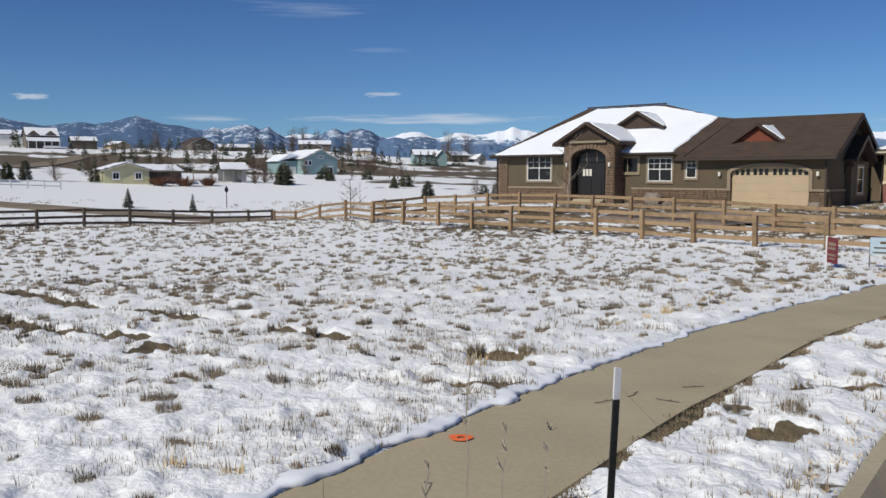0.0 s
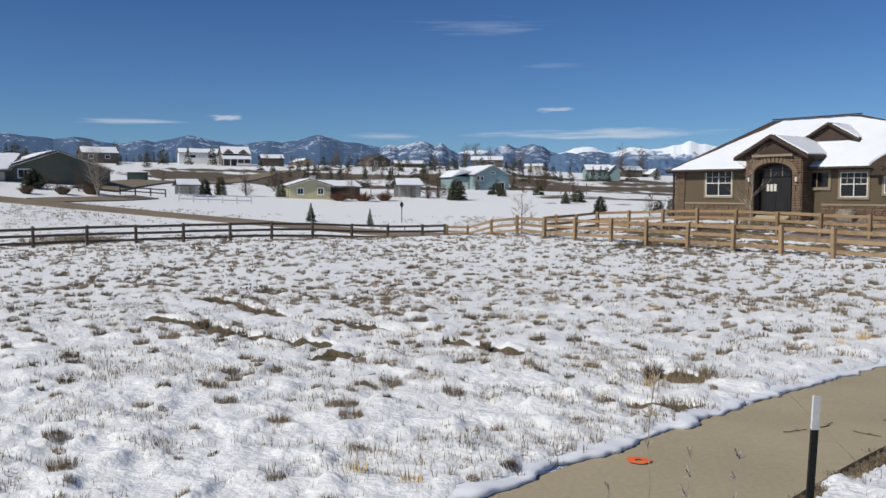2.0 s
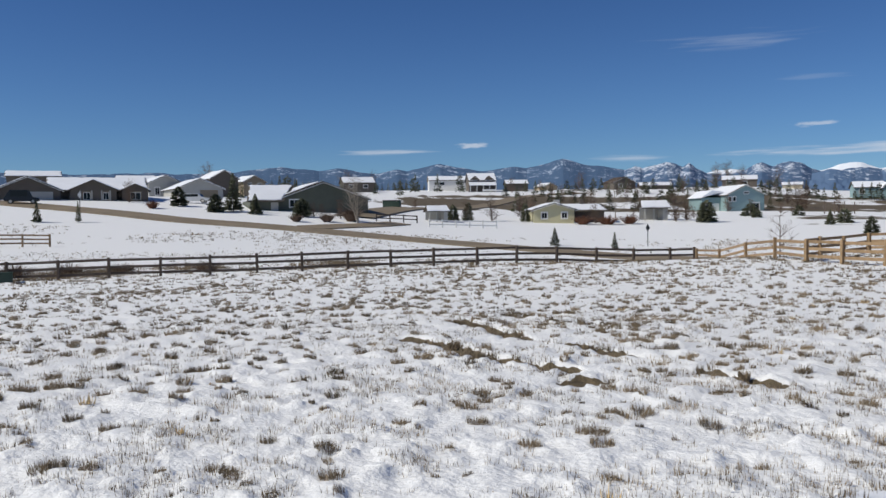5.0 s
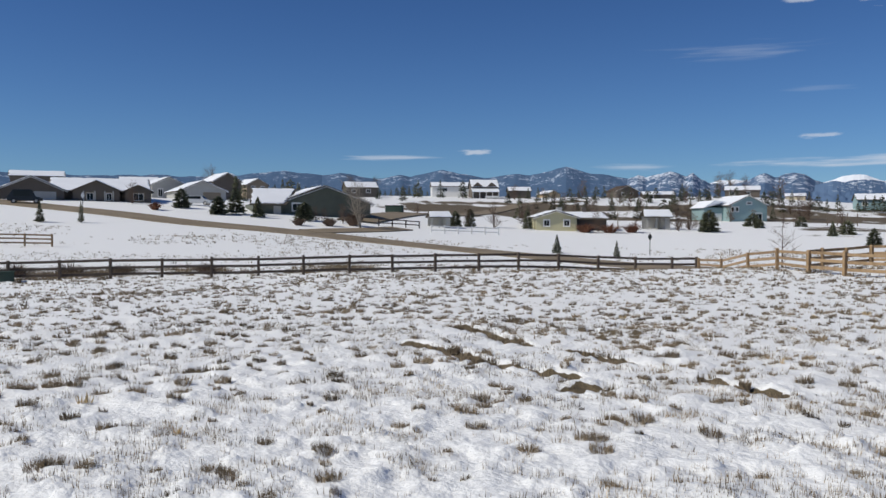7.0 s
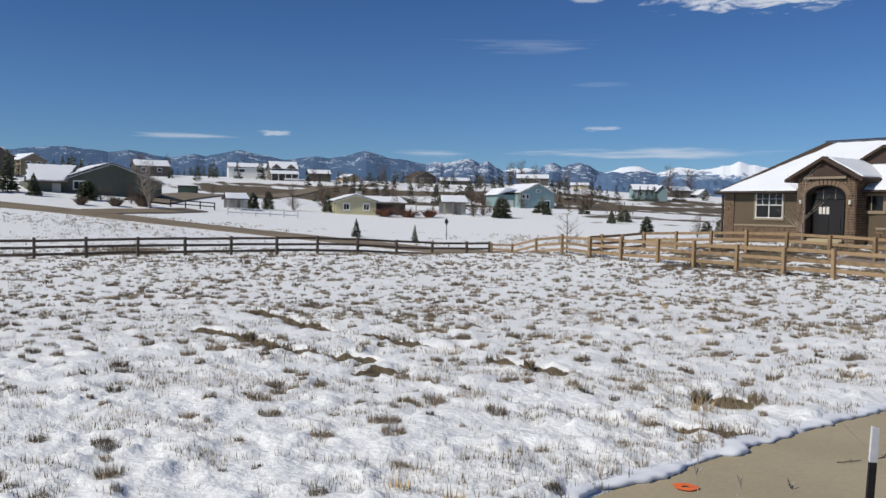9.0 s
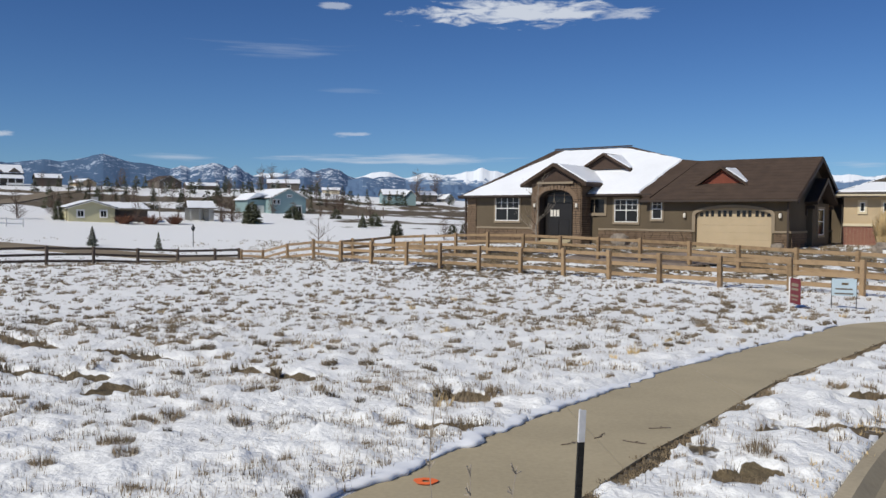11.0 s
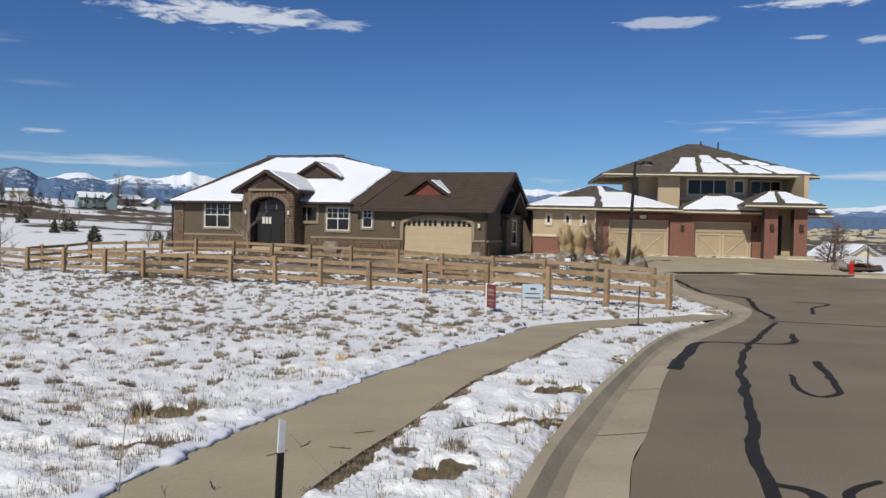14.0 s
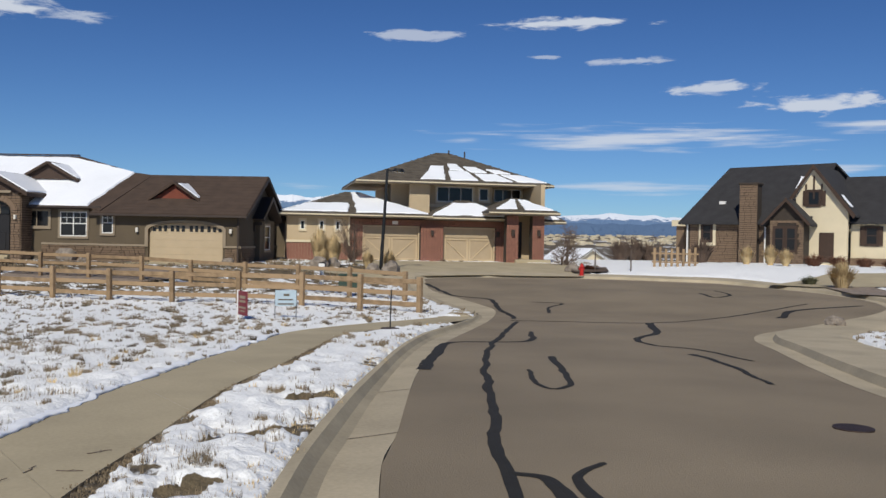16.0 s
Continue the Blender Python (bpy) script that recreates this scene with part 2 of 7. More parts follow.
def slab(bm, pts, d):
    """A solid between the polygon pts and itself moved by the vector d."""
    d = Vector(d)
    a = [bm.verts.new(p) for p in pts]
    b = [bm.verts.new(Vector(p) + d) for p in pts]
    n = len(pts)
    fs = [bm.faces.new(a), bm.faces.new(b[::-1])]
    for i in range(n):
        fs.append(bm.faces.new((a[i], b[i], b[(i + 1) % n], a[(i + 1) % n])))
    bmesh.ops.recalc_face_normals(bm, faces=fs)
    return bm


def tube(bm, p, q, r0, r1, n=6):
    p, q = Vector(p), Vector(q)
    w = (q - p).normalized()
    s = w.orthogonal().normalized()
    t = w.cross(s)
    ring = []
    for c, r in ((p, r0), (q, r1)):
        ring.append([bm.verts.new(c + (s * math.cos(k * math.tau / n) + t * math.sin(k * math.tau / n)) * r) for k in range(n)])
    for k in range(n):
        bm.faces.new((ring[0][k], ring[0][(k + 1) % n], ring[1][(k + 1) % n], ring[1][k]))
    bm.faces.new(ring[0][::-1])
    bm.faces.new(ring[1])


def polar(b, r):
    return r * math.sin(radians(b)), r * math.cos(radians(b))


def about(b, d):
    x, y = polar(b, d)
    return x + 0.4, y + 0.3


# ---- the land ----
def smooth(a, b, v):
    t = np.clip((np.asarray(v, float) - a) / (b - a), 0, 1)
    return t * t * (3 - 2 * t)


# Spot heights of the land: bearing in degrees to the right of ahead, distance, height
SPOTS = [
    (180, 60, 0.0), (120, 60, 0.0), (-120, 60, 0.0), (75, 30, -0.40), (35, 27, -0.86), (19, 32, -0.86), (5, 38, -0.88), (-5, 46, -0.88), (-20, 42, -1.05),
    (-12, 64, -2.0), (-30, 55, -1.55), (-44, 53, -1.65), (-58, 55, -1.80),
    (22, 50, -0.10), (10, 54, -0.12), (28, 58, 0.0), (33, 60, 0.05), (40, 60, 0.05), (44, 45, -0.50), (58, 44, -0.50), (58, 60, 0.3), (36, 38, -0.70),
]


def land(x, y):
    """Height of the bare land, blended from the spot heights; works on arrays."""
    x, y = np.asarray(x, float), np.asarray(y, float)
    num, den = 0.0, 0.0
    for b, r, z in SPOTS:
        px, py = r * math.sin(radians(b)), r * math.cos(radians(b))
        w = 1.0 / ((x - px) ** 2 + (y - py) ** 2 + 4.0 + 0.012 * r * r) ** 2.2
        num, den = num + w * z, den + w
    r = np.hypot(x, y)
    b = np.degrees(np.arctan2(x, y))
    front = smooth(110, 70, np.abs(b))
    swale = -(0.35 + 0.53 * front) * smooth(2, 33, r)
    k = smooth(26, 42, r)
    near = swale * (1 - k) + num / den * k
    # the slope of the far side of the valley, steeper to the left
    left = 1.0 / (1.0 + np.exp((b + 33.0) / 7.0))
    rise = left * (8.2 * smooth(60, 172, r) + 7.5 * smooth(180, 400, r)) + (1 - left) * (3.2 * smooth(80, 190, r) - 1.0 * smooth(64, 80, r) + (12.0 - 2.6 * smooth(-10, -2, b)) * smooth(190, 400, r))
    right = 1.0 / (1.0 + np.exp(-(b - 14.0) / 5.0))
    drop = 0.0 * r - 9.0 * smooth(75, 220, r) + 34.0 * smooth(350, 3000, r)
    far = (1 - right) * (rise - 14.0 * smooth(500, 2500, r)) + right * drop
    return near + far


def height(x, y):
    return float(land(x, y))


def vnoise(x, y, seed=0):
    """Smooth value noise on arrays, 0 to 1."""
    xi, yi = np.floor(x).astype(np.int64), np.floor(y).astype(np.int64)
    fx, fy = x - xi, y - yi
    fx, fy = fx * fx * (3 - 2 * fx), fy * fy * (3 - 2 * fy)

    def h(a, b):
        n = (a * 374761393 + b * 668265263 + seed * 974634777) & 0xFFFFFFFF
        n = ((n ^ (n >> 13)) * 1274126177) & 0xFFFFFFFF
        return ((n ^ (n >> 16)) & 0xFFFF) / 65535.0
    return (h(xi, yi) * (1 - fx) + h(xi + 1, yi) * fx) * (1 - fy) + (h(xi, yi + 1) * (1 - fx) + h(xi + 1, yi + 1) * fx) * fy


def fbm(x, y, seed=0, n=3):
    s, a, t = 0.0, 1.0, 0.0
    for k in range(n):
        s, t = s + a * vnoise(x * 2 ** k, y * 2 ** k, seed + k), t + a
        a *= 0.5
    return s / t


def spline(pts, n):
    """n points evenly along a smooth curve through pts."""
    p = [np.array(q, float) for q in pts]
    p = [2 * p[0] - p[1]] + p + [2 * p[-1] - p[-2]]
    out = []
    for i in range(1, len(p) - 2):
        for k in range(24):
            t = k / 24
            a, b, c, d = p[i - 1:i + 3]
            out.append(0.5 * (2 * b + (c - a) * t + (2 * a - 5 * b + 4 * c - d) * t * t + (3 * b - a - 3 * c + d) * t ** 3))
    out.append(p[-2])
    out = np.array(out)
    s = np.concatenate([[0], np.cumsum(np.hypot(*np.diff(out[:, :2], axis=0).T))])
    u = np.linspace(0, s[-1], n)
    return np.stack([np.interp(u, s, out[:, k]) for k in range(out.shape[1])], 1)


# edges of the paving, in plan, from behind the camera forwards
WALK_L = spline([(-12, -12), (-3.6, -0.2), (-0.52, 4.39), (0.85, 6.5), (2.31, 8.65), (3.44, 10.26), (5.54, 12.94), (7.1, 14.9), (9.2, 17.5), (11.6, 19.1), (14.4, 20.4), (16.3, 21.3)], 160)
WALK_R = spline([(-10.7, -12.4), (-2.3, -0.6), (0.75, 4.2), (1.9, 6.0), (2.78, 7.22), (4.4, 9.55), (6.2, 11.7), (7.9, 13.9), (9.5, 15.9), (11.2, 17.1), (13.0, 17.9), (14.6, 18.8)], 160)
CURB = spline([(-9.0, -14.0), (-0.9, -0.4), (2.78, 5.1), (4.75, 7.74), (6.9, 10.4), (9.2, 13.2), (11.6, 15.85), (14.2, 18.2), (16.7, 20.5), (18.4, 22.6), (19.4, 25.2), (20.6, 28.4), (22.2, 32.0), (24.6, 36.4)], 200)
GUTTER = spline([(-8.1, -14.4), (-0.1, -0.9), (3.61, 5.1), (4.92, 6.83), (7.25, 9.9), (9.4, 12.5), (11.7, 15.0), (14.6, 17.8), (17.9, 21.0), (20.6, 24.0), (21.5, 26.0), (22.3, 28.3), (23.8, 32.3), (26.2, 36.2)], 200)
ROAD_R = spline([(5.0, -16.0), (6.5, -4.0), (8.9, 2.0), (11.7, 5.66), (14.0, 7.9), (17.1, 10.6), (19.4, 12.6), (22.0, 14.0), (26.0, 14.8), (33.0, 16.0), (38.1, 21.5), (40.1, 27.5), (38.9, 30.6), (36.5, 34.6), (31.7, 37.6), (27.8, 38.0), (26.2, 36.2)], 240)


def inside(poly, x, y):
    """Which points lie in a closed polygon (arrays)."""
    x, y = np.asarray(x), np.asarray(y)
    c = np.zeros(x.shape, bool)
    px, py = poly[:, 0], poly[:, 1]
    j = len(poly) - 1
    for i in range(len(poly)):
        k = (py[i] > y) != (py[j] > y)
        with np.errstate(divide="ignore", invalid="ignore"):
            c ^= k & (x < (px[j] - px[i]) * (y - py[i]) / (py[j] - py[i]) + px[i])
        j = i
    return c


def distance(line, x, y):
    d = np.full(np.shape(x), 1e9)
    for (ax, ay), (bx, by) in zip(line[:-1, :2], line[1:, :2]):
        ux, uy = bx - ax, by - ay
        t = np.clip(((x - ax) * ux + (y - ay) * uy) / max(ux * ux + uy * uy, 1e-9), 0, 1)
        d = np.minimum(d, np.hypot(x - ax - t * ux, y - ay - t * uy))
    return d


PAVED = np.concatenate([WALK_L, CURB[CURB[:, 1] > 20.6], WALK_R[::-1]])          # footway and its ramp to the kerb
WALK_POLY = np.concatenate([WALK_L, [[17.2, 21.0], [15.0, 18.9]], WALK_R[::-1]])
ROAD_POLY = np.concatenate([CURB, ROAD_R[::-1]])
VERGE = np.concatenate([WALK_R[:150], CURB[:112][::-1]])                          # snowy strip between footway and kerb
# house pads and drives: centre, half sizes, turn
APRON1 = np.array([(21.9, 47.6), (16.9, 53.0), (14.2, 50.4), (19.0, 45.0), (22.6, 41.0), (24.3, 37.6), (27.0, 38.2), (25.4, 42.0)])
APRON2 = np.array([(27.4, 38.4), (31.8, 38.0), (36.6, 35.0), (40.6, 38.6), (43.2, 43.2), (39.6, 46.9), (30.2, 51.4), (28.0, 46.0)])
TRACKS = [((-7.2, 14.6), (-5.8, 13.2), (-4.6, 11.8)), ((-6.3, 11.3), (-5.4, 10.7), (-4.1, 9.6), (-3.0, 9.2)), ((-3.7, 11.4), (-2.6, 10.5)),
          ((-1.5, 9.6), (-0.8, 9.1)), ((-7.5, 12.1), (-7.1, 12.2)), ((-2.6, 8.3), (-2.35, 8.6)), ((0.3, 6.95), (0.95, 6.75)), ((0.62, 8.1), (0.9, 8.1)), ((3.25, 6.85), (3.75, 6.85)),
          ((4.6, 8.3), (5.0, 8.5)), ((2.4, 5.5), (2.55, 5.6))]
LANE = spline([polar(-66, 170), polar(-54.4, 131), polar(-49, 120), polar(-44.7, 112), polar(-37.6, 106), polar(-28.3, 98), polar(-22, 92), polar(-15, 84), polar(-6, 80)], 90)       # the lane beyond the dark fence


def snow_lumps(x, y):
    """Relief of the lying snow: broad swells, low round mounds over tufts, fine unevenness."""
    z = (fbm(x * 1.1, y * 1.1, 3) - 0.5) * 0.035 + (fbm(x * 9.0, y * 9.0, 19, 2) - 0.5) * 0.045
    return z + 0.034 * smooth(0.56, 0.9, vnoise(x * 3.4, y * 3.4, 9)) + 0.034 * smooth(0.6, 0.95, vnoise(x * 6.6, y * 6.6, 14)) - 0.012


def build_ground():
    fine = np.radians(np.arange(-72, 72.01, 0.3))
    rest = np.radians(np.arange(75, 286, 3.0))
    ang = np.concatenate([fine, rest])
    rr = [0.35]
    while rr[-1] < 4800:
        rr.append(rr[-1] * (1.0072 if rr[-1] < 48 else 1.0125 if rr[-1] < 75 else 1.03) + 0.012)
    rr = np.array(rr)
    A, R = np.meshgrid(ang, rr)
    X, Y = R * np.sin(A), R * np.cos(A)
    Zl = land(X, Y)
    near = R < 90
    x, y, r = X[near], Y[near], R[near]
    walk_in, road_in = inside(WALK_POLY, x, y), inside(ROAD_POLY, x, y)
    dw = np.minimum(distance(WALK_L, x, y), distance(WALK_R, x, y))
    dr = np.minimum(distance(CURB, x, y), distance(ROAD_R, x, y))
    d = np.where(walk_in | road_in, -np.minimum(dw, dr), np.minimum(dw, dr))
    ap = inside(APRON1, x, y) | inside(APRON2, x, y)
    # lumpy snow over grass
    fade = smooth(75, 45, r)
    lump = snow_lumps(x, y)
    cover = 0.62 + (fbm(x * 0.45, y * 0.45, 21) - 0.42) * 0.8 + (fbm(x * 3.0, y * 3.0, 33, 2) - 0.5) * 1.45
    cover += 0.20 - 0.2 * smooth(12, 40, r) - 0.3 * smooth(35, 45, r) + 0.5 * smooth(57, 66, r) * smooth(4, -3, np.degrees(np.arctan2(x, y)))
    bq = np.degrees(np.arctan2(x, y))
    cover -= 0.45 * smooth(-4, 2, bq) * smooth(36, 30, bq) * smooth(33, 38, r) * smooth(57, 51, r)
    for tr in TRACKS:
        line = np.array(tr, float)
        dd = distance(line, x, y) + (fbm(x * 5, y * 5, 5, 3) - 0.5) * 0.2
        cover -= 2.4 * smooth(0.22, 0.1, dd)
        lump -= 0.02 * smooth(0.2, 0.06, dd)
    verge = inside(VERGE, x, y)
    cover -= np.where(verge & ~road_in & ~walk_in, 0.34 * smooth(0.56, 0.7, fbm(x * 3.0, y * 3.0, 27)) - 0.06, 0.0)
    edge = d + (fbm(x * 3.2, y * 3.2, 50) - 0.5) * 0.16
    right = distance(WALK_R, x, y)
    cover = np.where((right < 0.05 + 0.22 * fbm(x * 2, y * 2, 8)) & ~road_in & (y < 17), cover - 0.9, cover)
    cover = np.where((dr < 0.25) & (dr < dw) & ~walk_in & (y < 20), cover - 0.45, cover)
    deep = smooth(-0.02, 0.16, edge)
    z = Zl[near] + np.where(d > -0.02, 0.055 * deep * smooth(0.05, 0.5, cover) + lump * fade * deep, 0) - 0.015
    z = np.where(walk_in, Zl[near] - 0.14, z)
    z = np.where(road_in, Zl[near] - 0.4, z)
    z = np.where(ap, Zl[near] - 0.10, z)
    z = np.where((distance(ROAD_R, x, y) < 2.3) & ~walk_in, Zl[near] - 0.3, z)
    Zl[near] = z
    bb = np.degrees(np.arctan2(x, y))
    cover += 0.7 * smooth(46, 49, bb) * smooth(46, 50, r)
    C = np.ones_like(R)
    C[near] = cover
    far = ~near
    xf, yf, rf = X[far], Y[far], R[far]
    C[far] = 0.66 + (fbm(xf * 0.03, yf * 0.09, 71) - 0.45) * 1.5 + (fbm(xf * 0.35, yf * 0.5, 72) - 0.5) * 0.9
    b = np.degrees(np.arctan2(xf, yf))
    C[far] -= 1.25 * smooth(205, 225, rf) * smooth(330, 285, rf) * smooth(-34, -29, b) * (fbm(xf * 0.06, yf * 0.12, 12) + 0.2)
    C[far] -= 0.7 * smooth(128, 150, rf) * smooth(205, 180, rf) * smooth(-9, -5, b) * (fbm(xf * 0.1, yf * 0.1, 13) + 0.3)
    C[far] = np.where((b > 14) & (rf > 150), C[far] - 0.85, C[far])
    n_r, n_a = R.shape
    verts = np.stack([X, Y, Zl], -1).reshape(-1, 3)
    i = np.arange(n_r - 1)[:, None] * n_a + np.arange(n_a)[None, :]
    j = np.arange(n_r - 1)[:, None] * n_a + (np.arange(n_a)[None, :] + 1) % n_a
    quads = np.stack([i, j, j + n_a, i + n_a], -1).reshape(-1, 4)[:, ::-1]
    me = bpy.data.meshes.new("ground")
    me.from_pydata(verts.tolist(), [], quads.tolist() + [list(range(n_a))])
    at = me.attributes.new("cover", "FLOAT", "POINT")
    at.data.foreach_set("value", C.reshape(-1).astype(np.float32))
    me.polygons.foreach_set("use_smooth", [True] * len(me.polygons))
    ma = bpy.data.materials.new("snowy_field")
    ma.use_nodes = True
    nt = ma.node_tree
    N, L = nt.nodes.new, nt.links.new
    bs = nt.nodes["Principled BSDF"]
    att, co = N("ShaderNodeAttribute"), N("ShaderNodeTexCoord")
    att.attribute_name = "cover"
    n1, n2, n3 = N("ShaderNodeTexNoise"), N("ShaderNodeTexNoise"), N("ShaderNodeTexNoise")
    for n, s, dt in ((n1, 14, 5), (n2, 2.2, 4), (n3, 60, 3)):
        n.inputs["Scale"].default_value, n.inputs["Detail"].default_value = s, dt
        L(co.outputs["Object"], n.inputs["Vector"])
    ad = N("ShaderNodeMath")
    ad.operation = "MULTIPLY_ADD"
    L(n1.outputs["Fac"], ad.inputs[0])
    ad.inputs[1].default_value = 0.55
    L(att.outputs["Fac"], ad.inputs[2])
    mr = N("ShaderNodeMapRange")
    mr.interpolation_type = "SMOOTHSTEP"
    mr.inputs[1].default_value, mr.inputs[2].default_value = 0.30, 0.44
    L(ad.outputs[0], mr.inputs[0])
    soil = N("ShaderNodeValToRGB")
    soil.color_ramp.elements[0].position, soil.color_ramp.elements[1].position = 0.3, 0.7
    soil.color_ramp.elements[0].color, soil.color_ramp.elements[1].color = (0.045, 0.036, 0.020, 1), (0.20, 0.15, 0.085, 1)
    mixn = N("ShaderNodeMath")
    mixn.operation = "MULTIPLY_ADD"
    L(n2.outputs["Fac"], mixn.inputs[0])
    mixn.inputs[1].default_value = 0.5
    hf = N("ShaderNodeMath")
    hf.operation = "MULTIPLY"
    hf.inputs[1].default_value = 0.5
    L(n3.outputs["Fac"], hf.inputs[0])
    L(hf.outputs[0], mixn.inputs[2])
    L(mixn.outputs[0], soil.inputs[0])
    mx = N("ShaderNodeMix")
    mx.data_type = "RGBA"
    L(mr.outputs[0], mx.inputs["Factor"])
    L(soil.outputs[0], mx.inputs[6])
    mx.inputs[7].default_value = (0.865, 0.87, 0.87, 1)
    L(mx.outputs[2], bs.inputs["Base Color"])
    bs.inputs["Roughness"].default_value = 0.75
    bp = N("ShaderNodeBump")
    bp.inputs["Strength"].default_value, bp.inputs["Distance"].default_value = 0.55, 0.045
    n4 = N("ShaderNodeTexNoise")
    n4.inputs["Scale"].default_value, n4.inputs["Detail"].default_value, n4.inputs["Roughness"].default_value = 18.0, 4, 0.5
    L(co.outputs["Object"], n4.inputs["Vector"])
    L(n4.outputs["Fac"], bp.inputs["Height"])
    L(bp.outputs[0], bs.inputs["Normal"])
    me.materials.append(ma)
    return tagged(new("ground", me), "snow-dusted dry grass field falling to a swale", "ground", kind="structure")


build_ground()


def strip(name, left, right, lift, ma, label, depth=0.12, rows=1, joint=0.0, category="pavement", parent=None):
    """A slab between two edge lines that follows the land."""
    bm = bmesh.new()
    n = len(left)
    top = []
    for k in range(n):
        a, b = left[k], right[k]
        top.append([bm.verts.new((*(a + (b - a) * (q / rows)), height(*(a + (b - a) * (q / rows))) + lift)) for q in range(rows + 1)])
    low = [[bm.verts.new((v.co.x, v.co.y, v.co.z - depth)) for v in (r[0], r[-1])] for r in top]
    for k in range(n - 1):
        for q in range(rows):
            bm.faces.new((top[k][q], top[k][q + 1], top[k + 1][q + 1], top[k + 1][q]))
        bm.faces.new((top[k][0], top[k + 1][0], low[k + 1][0], low[k][0]))
        bm.faces.new((top[k][-1], low[k][1], low[k + 1][1], top[k + 1][-1]))
    bm.faces.new((top[0][0], low[0][0], low[0][1], *top[0][::-1][:-1])) if rows == 1 else None
    bmesh.ops.recalc_face_normals(bm, faces=bm.faces[:])
    ob = part(name, bm, ma, parent)
    return ob if parent else tagged(ob, label, category, kind="structure")


def lay(name, poly, lift, ma, label, category, cell=1.2):
    """Flat paving inside an outline, following the land."""
    bm = bmesh.new()
    vs = [bm.verts.new((p[0], p[1], 0)) for p in poly]
    f = bm.faces.new(vs)
    bmesh.ops.triangulate(bm, faces=[f])
    for _ in range(5):
        long = [e for e in bm.edges if e.calc_length() > cell]
        if not long:
            break
        bmesh.ops.subdivide_edges(bm, edges=long, cuts=1)
        bmesh.ops.triangulate(bm, faces=[g for g in bm.faces if len(g.verts) > 3])
    for v in bm.verts:
        v.co.z = height(v.co.x, v.co.y) + lift
    bmesh.ops.recalc_face_normals(bm, faces=bm.faces[:])
    if sum(g.normal.z for g in bm.faces) < 0:
        bmesh.ops.reverse_faces(bm, faces=bm.faces[:])
    return tagged(part(name, bm, ma), label, category, kind="structure")


def build_paving():
    # footway in bays with open joints
    walk = thing("pavement", Matrix(), "tan concrete footway in poured bays, swept of snow", "footway", kind="structure")
    nb = 13
    nn = len(WALK_L)
    for k in range(nb):
        a, b = round(k * (nn - 1) / nb), round((k + 1) * (nn - 1) / nb)
        gap = 0.0025
        Lf, Rt = WALK_L[a:b + 1].copy(), WALK_R[a:b + 1].copy()
        for e in (Lf, Rt):
            e[0] += (e[1] - e[0]) * gap * 2
            e[-1] -= (e[-1] - e[-2]) * gap * 2
        strip("bay", Lf, Rt, -0.005, M["concrete"], "", 0.12, 2, parent=walk)
    lay("pavement_ramp", [(14.45, 18.85), (15.6, 19.5), (16.75, 20.5), (18.4, 22.6), (19.1, 24.6), (18.0, 24.3), (17.0, 22.4), (16.1, 21.4)], 0.0, M["concrete"], "tan concrete ramp beside the storm drain", "footway")
    # kerb: lawn-side top, rolled face, gutter pan
    cl, gu = CURB, GUTTER
    n = len(cl)
    top_in = cl + (gu - cl) * 0.13
    toe = cl + (gu - cl) * 0.40
    bm = bmesh.new()
    cols = []
    for k in range(n):
        row = []
        for p, dz in ((cl[k], -0.16), (cl[k], -0.005), (top_in[k], -0.01), (toe[k], -0.12), (gu[k], -0.105), (gu[k], -0.3)):
            row.append(bm.verts.new((p[0], p[1], height(*p) + dz)))
        cols.append(row)
    for k in range(n - 1):
        for q in (0, 1, 3, 4):
            bm.faces.new((cols[k][q], cols[k][q + 1], cols[k + 1][q + 1], cols[k + 1][q]))
    bmesh.ops.recalc_face_normals(bm, faces=bm.faces[:])
    kerb = tagged(part("kerb", bm, M["gutter"]), "tan concrete kerb and gutter along the lane", "kerb", kind="structure")
    # kerb face apart: its shaded side is put into a darker concrete
    bm = bmesh.new()
    prev = None
    for k in range(n):
        row = [bm.verts.new((p[0], p[1], height(*p) + dz)) for p, dz in ((top_in[k], -0.01), (toe[k] * 0.45 + top_in[k] * 0.55, -0.09), (toe[k], -0.12))]
        if prev:
            for q in (0, 1):
                bm.faces.new((prev[q], row[q], row[q + 1], prev[q + 1]))
        prev = row
    bmesh.ops.recalc_face_normals(bm, faces=bm.faces[:])
    if sum(f.normal.z for f in bm.faces) < 0:
        bmesh.ops.reverse_faces(bm, faces=bm.faces[:])
    part("kerb_face", bm, M["damp"], kerb, "kerb face with its shade in a darker colour")
    # joints across the gutter pan
    for k in range(8, n - 20, 9):
        a, b = top_in[k], gu[k]
        dvec = (cl[k + 1] - cl[k])
        dvec = dvec / np.linalg.norm(dvec) * 0.012
        bm = bmesh.new()
        m1, m2 = toe[k], gu[k]
        vs = [bm.verts.new((p[0], p[1], height(*p) + dz)) for p, dz in ((m1 - dvec, -0.114), (m2 - dvec, -0.100), (m2 + dvec, -0.100), (m1 + dvec, -0.114))]
        bm.faces.new(vs)
        part("joint", bm, M["trim"], kerb)
    # asphalt
    road = lay("road", np.concatenate([GUTTER[::4], ROAD_R[::-1][::4]]), -0.108, M["asphalt"], "worn grey-brown asphalt turning circle with tarred cracks", "road", 1.5)
    # far kerb round the circle
    tang = np.gradient(ROAD_R, axis=0)
    nrm = np.stack([tang[:, 1], -tang[:, 0]], 1)
